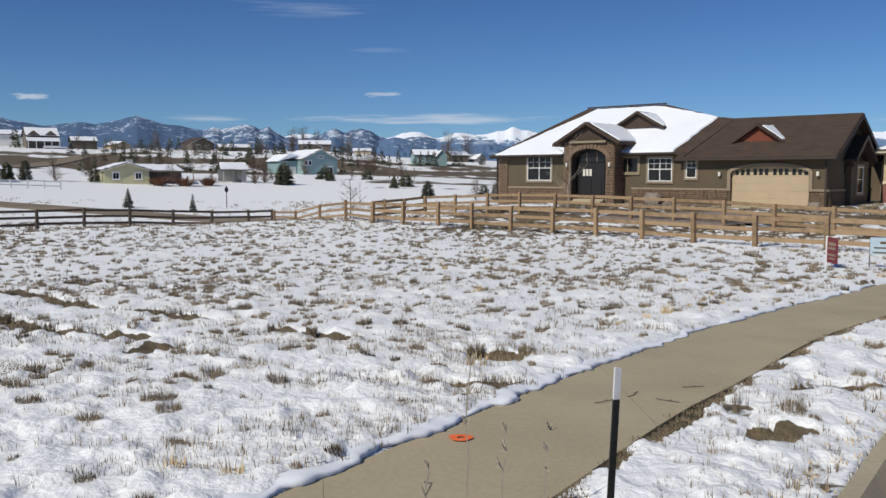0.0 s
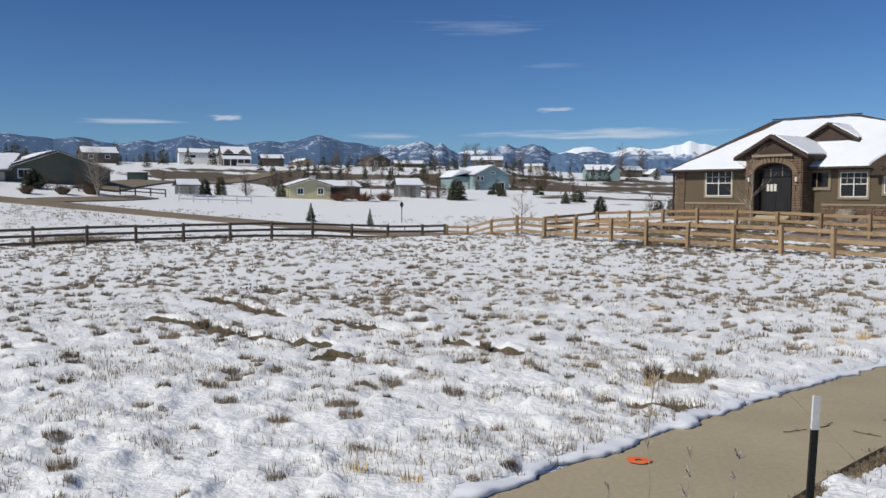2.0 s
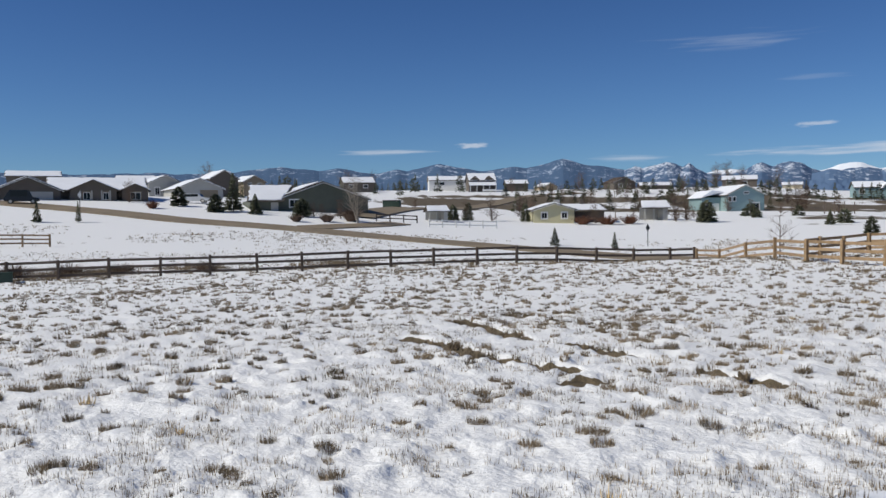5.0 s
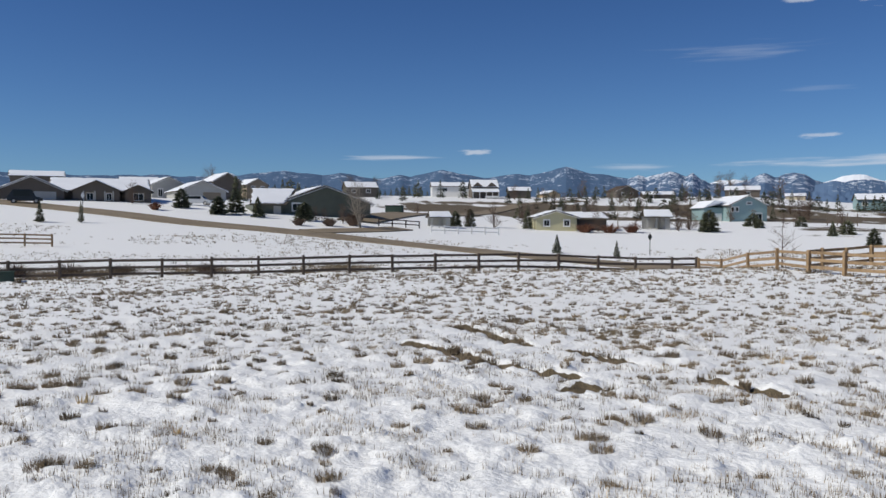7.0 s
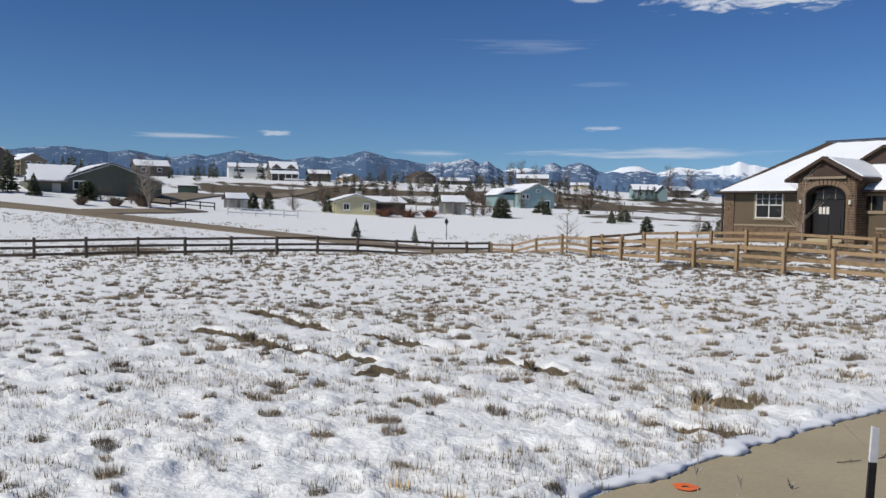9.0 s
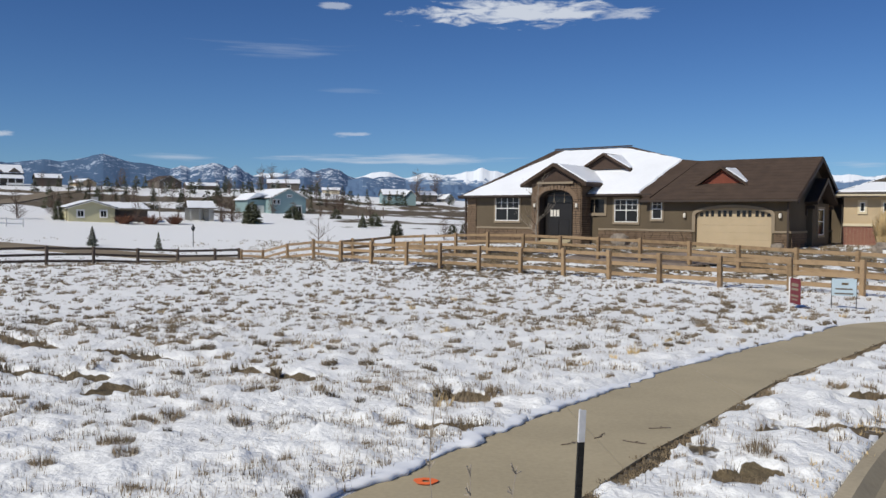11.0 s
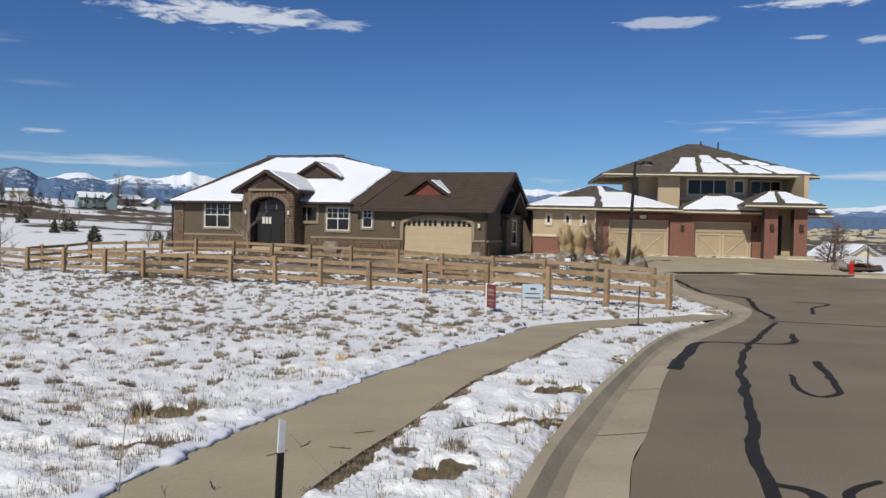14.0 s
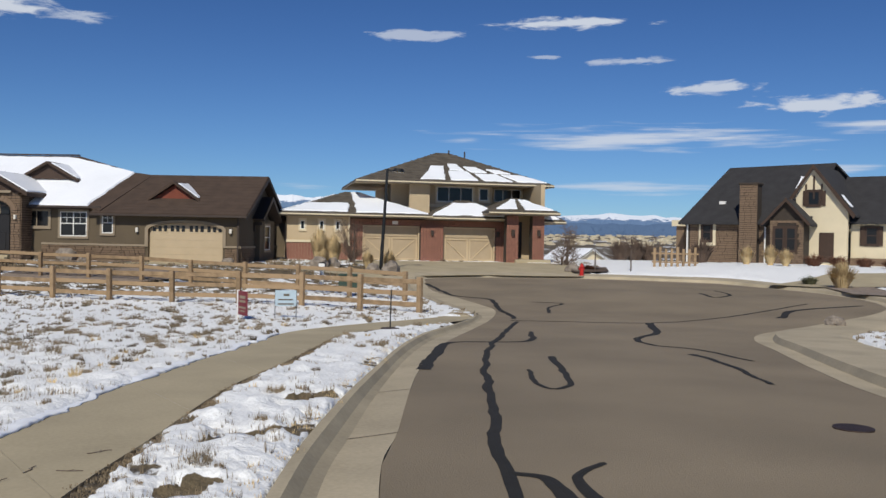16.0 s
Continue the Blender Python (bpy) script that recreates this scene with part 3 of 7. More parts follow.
    nrm /= np.linalg.norm(nrm, axis=1)[:, None] + 1e-9
    bm = bmesh.new()
    cols = []
    for k in range(len(ROAD_R)):
        p = ROAD_R[k]
        row = []
        for off, dz in ((-0.02, -0.3), (-0.02, -0.104), (0.42, -0.115), (0.5, 0.02), (0.68, 0.024), (2.0, 0.03), (2.35, -0.02), (2.4, -0.3)):
            q = p + nrm[k] * off
            row.append(bm.verts.new((q[0], q[1], height(*q) + dz)))
        cols.append(row)
    for k in range(len(cols) - 1):
        for q in range(7):
            bm.faces.new((cols[k][q], cols[k][q + 1], cols[k + 1][q + 1], cols[k + 1][q]))
    bmesh.ops.recalc_face_normals(bm, faces=bm.faces[:])
    tagged(part("kerb", bm, M["gutter"]), "pale concrete kerb and footway round the turning circle", "kerb", kind="structure")
    lay("driveway", APRON1, 0.0, M["concrete"], "broad tan concrete drive before the garage", "driveway", 2.0)
    lay("driveway", [about(57.5, 46.5), about(61.0, 53.0), about(66.5, 56.0), about(70.0, 55.0), about(66.0, 49.0), about(60.5, 45.6)], 0.09, M["concrete"], "pale concrete drive beside the snowy lawn", "driveway", 2.0)
    lay("driveway", APRON2, 0.01, M["concrete"], "broad tan concrete drive sloping to the circle", "driveway", 2.0)

    # tarred cracks
    def crack(pts, w0, w1, parent):
        p = spline(pts, 14 * len(pts))
        bm = bmesh.new()
        prev = None
        for k in range(len(p)):
            tdir = p[min(k + 1, len(p) - 1)] - p[max(k - 1, 0)]
            tdir /= np.linalg.norm(tdir) + 1e-9
            nn2 = np.array([-tdir[1], tdir[0]])
            f = k / (len(p) - 1)
            w = (w0 + (w1 - w0) * f) * (0.8 + 0.4 * float(vnoise(np.array(p[k, 0] * 2.1), np.array(p[k, 1] * 2.1), 4)))
            c = p[k] + nn2 * 0.14 * (float(fbm(np.array(p[k, 0] * 1.3), np.array(p[k, 1] * 1.3), 6)) - 0.5)
            pr = [bm.verts.new((*(c + nn2 * s * w / 2), height(*(c + nn2 * s * w / 2)) - 0.108 + (0.012 if s == 0 else 0.004))) for s in (-1, 0, 1)]
            if prev:
                for q in (0, 1):
                    bm.faces.new((prev[q], pr[q], pr[q + 1], prev[q + 1]))
            prev = pr
        bmesh.ops.recalc_face_normals(bm, faces=bm.faces[:])
        part("tarred_crack", bm, M["tar"], parent, "black tar-filled crack")
    for pts, w0, w1 in (
        ([(3.4, 3.4), (4.4, 4.6), (5.5, 6.1), (7.1, 8.1), (8.9, 10.4), (11.9, 13.8), (17.9, 19.8)], 0.105, 0.15),
        ([(4.75, 5.05), (4.85, 4.8), (4.6, 4.3)], 0.1, 0.14), ([(4.7, 4.1), (5.1, 4.7), (5.6, 4.9)], 0.11, 0.08),
        ([(9.3, 9.9), (8.3, 8.5), (8.2, 8.1), (9.0, 8.7), (11.2, 11.3)], 0.06, 0.13), ([(7.9, 10.6), (9.7, 12.7), (11.4, 14.5), (13.2, 14.2), (15.5, 16.5)], 0.24, 0.12),
        ([(18.1, 20.3), (19.5, 19.3), (21.8, 17.9), (26.4, 18.0), (32.0, 18.6)], 0.12, 0.12), ([(21.8, 17.9), (18.7, 15.1), (16.5, 13.9), (15.3, 12.4), (15.4, 11.3), (14.3, 9.3)], 0.25, 0.1),
        ([(14.3, 10.6), (13.3, 9.2), (11.4, 7.1)], 0.18, 0.08), ([(25.9, 35.7), (23.6, 31.0), (22.9, 29.3), (23.2, 27.6), (22.2, 25.9), (20.6, 23.6), (19.9, 22.4), (18.7, 20.8)], 0.24, 0.18),
        ([(23.9, 25.7), (24.6, 24.6), (23.1, 23.8), (21.6, 22.2)], 0.15, 0.12), ([(32.6, 24.0), (31.4, 22.4), (33.0, 22.8), (35.0, 25.0)], 0.2, 0.14), ([(27.0, 16.6), (29.5, 17.6), (33.1, 17.0)], 0.3, 0.2),
    ):
        crack(pts, w0, w1, road)
    # manhole cover
    bm = bmesh.new()
    bmesh.ops.create_cone(bm, cap_ends=True, segments=32, radius1=0.2, radius2=0.195, depth=0.03)
    part("manhole_cover", bm, M["iron"], road, "rusty round manhole cover", Matrix.Translation((8.97, 4.67, height(8.97, 4.67) - 0.105)))
    # orange surveyor's mark on the footway
    bm = bmesh.new()
    ring = [bm.verts.new((0.075 * math.cos(a) * (1 + 0.14 * math.sin(3 * a)), 0.07 * math.sin(a), 0)) for a in np.linspace(0, math.tau, 18)[:-1]]
    inner = [bm.verts.new((0.022 * math.cos(a), 0.02 * math.sin(a), 0)) for a in np.linspace(0, math.tau, 18)[:-1]]
    for k in range(17):
        bm.faces.new((ring[k], ring[(k + 1) % 17], inner[(k + 1) % 17], inner[k]))
    part("paint_mark", bm, M["orange"], walk, "orange sprayed survey mark", pose(0.44, 5.42, height(0.44, 5.42) + 0.0, 0, 0, -10) @ Matrix.Translation((0, 0, 0.004)))
    # storm drain mouth in the kerb
    dr = thing("storm_drain", pose(17.75, 21.75, height(17.75, 21.75), 0, 0, 46), "concrete kerb storm drain with dark mouth", "drain")
    part("lid", boxes((-1.0, 1.0, 0.0, 0.75, -0.02, 0.05), bevel=0.02), M["gutter"], dr)
    # solid black block stands in for the shade inside the drain
    part("mouth", boxes((-0.85, 0.85, -0.10, 0.02, -0.16, -0.03)), M["rubber"], dr, "black block for the shade in the opening")


build_paving()


def snow_lip():
    """The thick melting edge of the snow along the footway."""
    p = WALK_L[22:128]
    p = spline([tuple(q) for q in p[::3]], 700)
    t = np.gradient(p, axis=0)
    n = np.stack([-t[:, 1], t[:, 0]], 1)
    n /= np.linalg.norm(n, axis=1)[:, None]
    w = (fbm(p[:, 0] * 2.5, p[:, 1] * 2.5, 91) - 0.5) * 0.16 + (fbm(p[:, 0] * 9, p[:, 1] * 9, 92) - 0.5) * 0.11
    h = 0.15 + 0.85 * fbm(p[:, 0] * 5, p[:, 1] * 5, 93)
    h *= smooth(0.30, 0.42, fbm(p[:, 0] * 1.1, p[:, 1] * 1.1, 95))
    bm = bmesh.new()
    prev = None
    for k in range(len(p)):
        row = []
        for off, z in ((-0.012, -0.006), (-0.02, 0.02), (0.005, 0.044), (0.05, 0.052), (0.12, 0.05), (0.2, 0.03), (0.30, -0.03)):
            q = p[k] + n[k] * (off + w[k] * (1 - off * 2))
            row.append(bm.verts.new((q[0], q[1], height(*q) + (z * h[k] if z > 0 else z))))
        if prev:
            for i in range(6):
                bm.faces.new((prev[i], row[i], row[i + 1], prev[i + 1]))
        prev = row
    bmesh.ops.recalc_face_normals(bm, faces=bm.faces[:])
    for f in bm.faces:
        f.smooth = True
    tagged(part("snow_bank", bm, M["snow"]), "thick melting snow edge along the footway", "snow", kind="structure")


snow_lip()


# ---- fences ----
def fence(name, spots, tall, rails, ma, label, group, slant=None):
    """Posts at the plan spots, three boards from post to post."""
    fe = thing(name, Matrix.Translation((spots[0][0], spots[0][1], height(*spots[0]))), label, "fence", group)
    inv = fe.matrix_basis.inverted()
    rnd = random.Random(len(spots))
    post = None
    tops = []
    for k, (x, y) in enumerate(spots):
        z = height(x, y)
        a, b = spots[max(k - 1, 0)], spots[min(k + 1, len(spots) - 1)]
        turn = math.degrees(math.atan2(b[1] - a[1], b[0] - a[0]))
        h = tall * rnd.uniform(0.97, 1.04)
        m = inv @ pose(x, y, z, rnd.uniform(-1.2, 1.2), rnd.uniform(-1.2, 1.2), turn)
        if post is None:
            bm = boxes((-0.08, 0.08, -0.08, 0.08, -0.25, tall), bevel=0.016)
            post = part("post", bm, ma, fe, m=m)
        else:
            again(post, fe, m @ Matrix.Diagonal((1, 1, h / tall, 1)))
        tops.append((x, y, z))
    for k in range(len(spots) - 1):
        p, q = Vector(tops[k]), Vector(tops[k + 1])
        d = q - p
        ln = math.hypot(d.x, d.y)
        turn = math.degrees(math.atan2(d.y, d.x))
        for fz in rails:
            j = rnd.uniform(-0.02, 0.02)
            bm = boxes((-0.05, d.length + 0.05, -0.125 + j * 0.3, -0.07, -0.075, 0.075), bevel=0.012)
            for v in bm.verts:
                v.co.z += 0.008 * math.sin(v.co.x * 3 + k)
            m = inv @ Matrix.Translation((p.x, p.y, p.z + tall * fz + j)) @ pose(0, 0, 0, 0, -math.degrees(math.atan2(d.z, ln)) + rnd.uniform(-0.4, 0.4), turn)
            part("rail", bm, ma, fe, m=m)
    return fe


FRONT = [(35.42, 27.2), (31.45, 28.7), (27.6, 30.1), (23.55, 31.3), (19.4, 32.05), (15.65, 33.2), (12.42, 34.7), (9.45, 36.3), (6.6, 37.8), (3.82, 39.4), (1.22, 41.0), (-1.05, 42.8), (-3.4, 44.4), (-5.4, 46.3)]
fence("split_rail_fence", [about(*p) for p in FRONT], 1.17, (0.25, 0.56, 0.87), M["cedar"], "new raw cedar three-rail fence along the snowy field", "rail fences")
fence("split_rail_fence", [about(-5.42, 46.6), about(-7.2, 50.5), about(-8.9, 55.0), about(-10.5, 59.5), about(-11.85, 63.2)], 1.12, (0.25, 0.56, 0.87), M["cedar"], "raw cedar rails stepping down to the dark fence", "rail fences")
REAR = [(34.4, 32.5), (30.7, 34.4), (27.3, 36.2), (23.9, 38.0), (20.5, 39.6), (17.5, 41.2), (14.4, 42.9), (11.7, 44.4), (9.2, 46.0), (6.75, 47.6), (4.4, 49.2), (2.25, 50.7), (0.1, 52.3), (-1.9, 54.0)]
fence("split_rail_fence", [about(*p) for p in REAR], 1.17, (0.27, 0.58, 0.9), M["cedar"], "second raw cedar fence before the brown house", "rail fences")
fence("split_rail_fence", [about(-1.95, 54.3), about(-3.3, 51.6), about(-4.6, 49.2), about(-5.35, 47.0)], 1.17, (0.27, 0.58, 0.9), M["cedar"], "raw cedar fence joining the two rows", "rail fences")
DARK = [-12.0, -13.5, -15.83, -18.23, -20.82, -23.48, -26.12, -29.03, -31.9, -34.76, -37.77, -40.69, -43.65, -46.7, -49.75, -52.64, -55.43, -58.3, -61.2]
fence("rail_fence", [about(b, 53 + (b + 42) ** 2 * 0.0122) for b in DARK], 1.2, (0.22, 0.55, 0.88), M["brown_rail"], "dark brown stained three-rail fence across the field", "rail fences")
fence("rail_fence", [about(-53.0, 86), about(-54.5, 86.5), about(-56.5, 87)], 1.2, (0.3, 0.6, 0.9), M["cedar"], "short weathered rail fence by the lane", "rail fences")


# ---- houses ----
def plate(pts_xz, y0, y1):
    """A solid wall panel: outline in x and z, from depth y0 to y1."""
    return slab(bmesh.new(), [(x, y0, z) for x, z in pts_xz], (0, y1 - y0, 0))


def window(parent, x0, x1, z0, z1, y, cols=2, rows=2, ma=None, border="trim", name="window", m=Matrix(), bars_top=False):
    """A framed window in a wall that faces -y: surround, sash frame, bars and panes."""
    w = part(name, boxes((x0 - 0.12, x1 + 0.12, y - 0.06, y + 0.02, z1, z1 + 0.14), (x0 - 0.12, x1 + 0.12, y - 0.075, y + 0.02, z0 - 0.14, z0),
                         (x0 - 0.12, x0, y - 0.058, y + 0.02, z0, z1), (x1, x1 + 0.12, y - 0.058, y + 0.02, z0, z1)), M[border], parent, m=m)
    f = 0.055
    rows_ = [(x0, x1, y - 0.045, y, z0, z0 + f), (x0, x1, y - 0.045, y, z1 - f, z1), (x0, x0 + f, y - 0.044, y, z0 + f, z1 - f), (x1 - f, x1, y - 0.044, y, z0 + f, z1 - f)]
    for k in range(1, cols):
        c = x0 + (x1 - x0) * k / cols
        rows_.append((c - f / 2, c + f / 2, y - 0.043, y, z0 + f, z1 - f))
    zm = z0 + (z1 - z0) * 0.52
    if rows > 1:
        rows_.append((x0 + f, x1 - f, y - 0.042, y, zm - f / 2, zm + f / 2))
    part("frame", boxes(*rows_), M[ma or "white"], w, "white sash frame" if not ma else "")
    if bars_top:
        bars = [(x0 + f, x1 - f, y - 0.034, y - 0.005, (zm + z1) / 2 - 0.012, (zm + z1) / 2 + 0.012)]
        for k in range(cols):
            c = x0 + (x1 - x0) * (k + 0.5) / cols
            bars.append((c - 0.012, c + 0.012, y - 0.033, y - 0.005, zm, z1 - f))
        part("glazing_bar", boxes(*bars), M["white"], w)
    part("pane", boxes((x0 + 0.02, x1 - 0.02, y - 0.022, y - 0.004, z0 + 0.02, z1 - 0.02)), M["glass"], w, "dark reflecting glass")
    return w


def ledge_stones(parent, x0, x1, z0, z1, y, seed, name="stone", ma="stone", course=(0.09, 0.17), length=(0.22, 0.6), hole=None, deep=0.06, joint=0.0):
    """Courses of split stone on a wall facing -y, each stone proud by its own depth."""
    rnd = random.Random(seed)
    z = z0
    shapes = {}
    while z < z1 - 0.03:
        h = min(rnd.uniform(*course), z1 - z)
        x = x0
        while x < x1 - 0.02:
            w = min(rnd.uniform(*length), x1 - x)
            if x1 - x - w < 0.08:
                w = x1 - x
            if hole is None or not hole(x + w / 2, z + h / 2):
                d = deep * rnd.uniform(0.5, 1.3)
                j = joint if joint else 0.016
                yield (x + j, x + w - j, y - d, y + 0.01, z + j, z + h - j)
            x += w
        z += h


STONE = None


def lay_stones(parent, blocks, m, ma="stone", name="stone"):
    """Each stone is its own part on one shared, slightly bevelled block."""
    global STONE
    if STONE is None:
        STONE = {}
    if ma not in STONE:
        bm = boxes((-0.5, 0.5, -0.5, 0.5, -0.5, 0.5), bevel=0.07)
        me = bpy.data.meshes.new(name)
        bm.to_mesh(me)
        bm.free()
        me.materials.append(M[ma])
        STONE[ma] = me
    for x0, x1, y0, y1, z0, z1 in blocks:
        o = new(name, STONE[ma])
        o.parent = parent
        o.matrix_basis = m @ Matrix.LocRotScale(((x0 + x1) / 2, (y0 + y1) / 2, (z0 + z1) / 2), None, (x1 - x0, y1 - y0, z1 - z0))


def joined_stones(name, blocks, ma, parent, m=Matrix()):
    bm = bmesh.new()
    for b in blocks:
        box(bm, *b)
    ob = part(name, bm, M[ma], parent, m=m)
    ob["kind"] = "stuff"
    return ob


def roof_face(pts, thick=0.16):
    """A roof plane as a slab, thick downwards."""
    return slab(bmesh.new(), pts, (0, 0, -thick))


def snow_sheet(pts, thick=0.07, ragged=0.12, seed=1, lift=0.012, inset=0.0):
    """A blanket of snow on a roof plane, with an uneven edge."""
    rnd = random.Random(seed)
    c = sum((Vector(p) for p in pts), Vector()) / len(pts)
    out = []
    n = len(pts)
    for k in range(n):
        a, b = Vector(pts[k]), Vector(pts[(k + 1) % n])
        steps = max(2, int((b - a).length / 0.45))
        for s in range(steps):
            p = a.lerp(b, s / steps)
            tow = (c - p).normalized()
            out.append(p + tow * (inset + ragged * rnd.random()) + Vector((0, 0, lift)))
    bm = bmesh.new()
    lo = [bm.verts.new(p) for p in out]
    hi = [bm.verts.new(p + (c - p).normalized() * 0.06 + Vector((0, 0, thick))) for p in out]
    m = len(out)
    for k in range(m):
        bm.faces.new((lo[k], lo[(k + 1) % m], hi[(k + 1) % m], hi[k]))
    bm.faces.new(hi)
    bmesh.ops.recalc_face_normals(bm, faces=bm.faces[:])
    return bm


def brown_house():
    base = -0.06
    H = thing("house", pose(21.3, 48.5, base, 0, 0, -40), "brown stucco ranch house with ledge stone and part-snowed roof", "house")
    # local: x along the front (to the right), y back
    st, ms = M["stucco"], M["mortar"]
    xl, gl, dep = -23.3, -8.76, 8.8
    ev, mv = 3.02, 3.30          # eave heights of garage and main block
    # front walls
    door = [(-5.55, 0.0), (-5.55, 1.9)] + [(-3.28 + 2.27 * math.cos(a), 1.9 + 0.42 * math.sin(a)) for a in np.linspace(math.pi, 0, 9)[1:-1]] + [(-1.0, 1.9), (-1.0, 0.0)]
    part("wall", plate([(gl, -0.4)] + [(x, z - (0.4 if z == 0 else 0)) for x, z in door] + [(0, -0.4), (0, ev), (gl, ev)], 0, 0.25), st, H)
    part("wall", plate([(-12.5, -0.4), (gl, -0.4), (gl, mv), (-12.5, mv)], 0.5, 0.75), st, H)
    part("wall", plate([(xl, -0.6), (-16.4, -0.6), (-16.4, mv), (xl, mv)], 0.5, 0.75), st, H)
    part("wall", plate([(-16.4, -0.4), (-15.6, -0.4), (-15.6, 3.3), (-13.4, 3.3), (-13.4, -0.4), (-12.5, -0.4), (-12.5, mv), (-16.4, mv)], 0.55, 0.8), st, H)
    # right gable wall
    gab = [(0, -0.4), (dep, -0.4), (dep, ev), (dep / 2, 5.25), (0, ev)]
    part("wall", slab(bmesh.new(), [(0.0, y + 0.25 if y == 0 else y, z) for y, z in gab], (-0.25, 0, 0)), st, H)
    part("wall", boxes((xl, xl + 0.25, 0.75, 13.0, -0.6, mv)), st, H)
    part("wall", boxes((xl, 0, 13.0, 13.25, -0.6, mv)), st, H)
    part("wall", boxes((-8.4, -8.2, 0.75, 13.0, -0.4, mv)), st, H)
    # boxed bay on the gable with its small roof and brackets
    bay = part("bay", boxes((0, 0.35, 3.2, 6.8, 0.0, 2.65)), st, H)
    rx = pose(0.35, 0, 0, 0, 0, 90)
    w = window(H, 4.3, 5.5, 0.72, 2.3, 0, 1, 2, m=rx)
    part("bay_roof", slab(bmesh.new(), [(0, 2.7, 2.7), (0, 5.0, 4.2), (0, 7.3, 2.7), (0, 7.1, 2.55), (0, 5.0, 3.95), (0, 2.9, 2.55)], (0.75, 0, 0)), M["fascia"], H)
    for yy in (3.0, 7.0):
        part("bracket", boxes((0.0, 0.55, yy - 0.07, yy + 0.07, 2.3, 2.5), (0.0, 0.12, yy - 0.07, yy + 0.07, 1.9, 2.4), bevel=0.01), M["fascia"], H)
    # stone wainscot, piece by piece on the front
    cap = 0.86
    blocks = []
    for x0, x1, y, z0 in ((gl, -5.72, -0.005, -0.25), (-0.85, 0.0, -0.005, -0.25), (-12.4, gl, 0.495, -0.25)):
        blocks += list(ledge_stones(H, x0, x1, z0, cap, y, int(x0 * 7 + 99)))
    blocks += list(ledge_stones(H, -22.45, -16.4, -0.5, cap, 0.495, 5))
    blocks += list(ledge_stones(H, xl - 0.05, -22.45, -0.5, mv - 0.1, 0.48, 6, deep=0.07))
    joined_stones("stonework", blocks, "stone", H)
    side = list(ledge_stones(H, 0.25, dep, -0.25, cap, -0.005, 7))
    joined_stones("stonework", side, "stone", H, pose(0, 0, 0, 0, 0, 90))
    for x0, x1, y in ((gl, -5.72, -0.09), (-0.85, 0.03, -0.09), (-12.4, gl, 0.41), (-22.45, -16.4, 0.41)):
        part("sill_course", boxes((x0, x1, y, y + 0.12, cap, cap + 0.13), bevel=0.015), M["trim"], H)
    part("sill_course", boxes((0.0, 0.09, 0.0, dep, cap, cap + 0.13)), M["trim"], H)
    # garage door and its arched surround
    arch_o = [(-5.75, 0.86), (-5.75, 1.98)] + [(-3.28 + 2.47 * math.cos(a), 1.98 + 0.52 * math.sin(a)) for a in np.linspace(math.pi, 0, 11)[1:-1]] + [(-0.81, 1.98), (-0.81, 0.86)]
    arch_i = [(-5.55, 0.86), (-5.55, 1.9)] + [(-3.28 + 2.27 * math.cos(a), 1.9 + 0.42 * math.sin(a)) for a in np.linspace(math.pi, 0, 11)[1:-1]] + [(-1.0, 1.9), (-1.0, 0.86)]
    bm = bmesh.new()
    for k in range(len(arch_o) - 1):
        q = [arch_o[k], arch_o[k + 1], arch_i[k + 1], arch_i[k]]
        slab(bm, [(x, -0.08, z) for x, z in q], (0, 0.1, 0))
    part("door_surround", bm, M["trim"], H, "tan arched surround")
    gd = part("garage_door", boxes((-5.55, -1.0, 0.18, 0.22, -0.1, 2.36)), M["garage"], H, "cream sectional garage door")
    for k in range(4):
        part("door_panel", boxes((-5.5, -1.04, 0.155, 0.185, 0.0 + k * 0.43, 0.426 + k * 0.43), bevel=0.004), M["garage"], gd)
    part("door_panel", boxes((-5.5, -1.04, 0.16, 0.185, 1.72, 2.34)), M["garage"], gd)
    for g in range(4):
        for k in range(3):
            x = -5.33 + g * 1.09 + k * 0.335 + (0.06 if g > 1 else 0)
            top = 1.9 + 0.42 * math.sqrt(max(0, 1 - ((x + 0.1 + 3.28) / 2.27) ** 2)) - 0.07
            part("pane", boxes((x, x + 0.2, 0.145, 0.165, 1.8, min(top, 2.16))), M["glass"], gd)
    # sconces
    for x in (-6.21, -0.5):
        s = part("wall_lantern", boxes((x - 0.05, x + 0.05, -0.10, -0.0, 1.78, 2.05), bevel=0.01), M["fascia"], H)
        part("shade", boxes((x - 0.08, x + 0.08, -0.2, -0.06, 1.72, 2.0), bevel=0.03), M["lamp_glass"], s, "pale glass shade")
    # windows
    window(H, -8.4, -7.72, 1.62, 2.83, 0.0, 1, 2, bars_top=True)
    window(H, -11.25, -9.58, 1.4, 2.9, 0.5, 2, 2, bars_top=True)
    window(H, -13.5, -11.95, 1.95, 2.95, 0.5, 2, 1, ma="trim")
    window(H, -20.75, -18.7, 1.42, 3.12, 0.5, 2, 2, bars_top=True)
    # entrance portico of stone
    P = part("portico", bmesh.new(), M["mortar"], H)
    bm = bmesh.new()
    oc, rad = -14.5, 1.3
    o = [(-16.4, -0.5), (-15.8, -0.5), (-15.8, 2.9)] + [(oc + rad * math.cos(a), 2.9 + 0.62 * math.sin(a)) for a in np.linspace(math.pi, 0, 11)[1:-1]] + [(-13.2, 2.9), (-13.2, -0.5), (-12.6, -0.5), (-12.6, 4.0), (oc, 4.95), (-16.4, 4.0)]
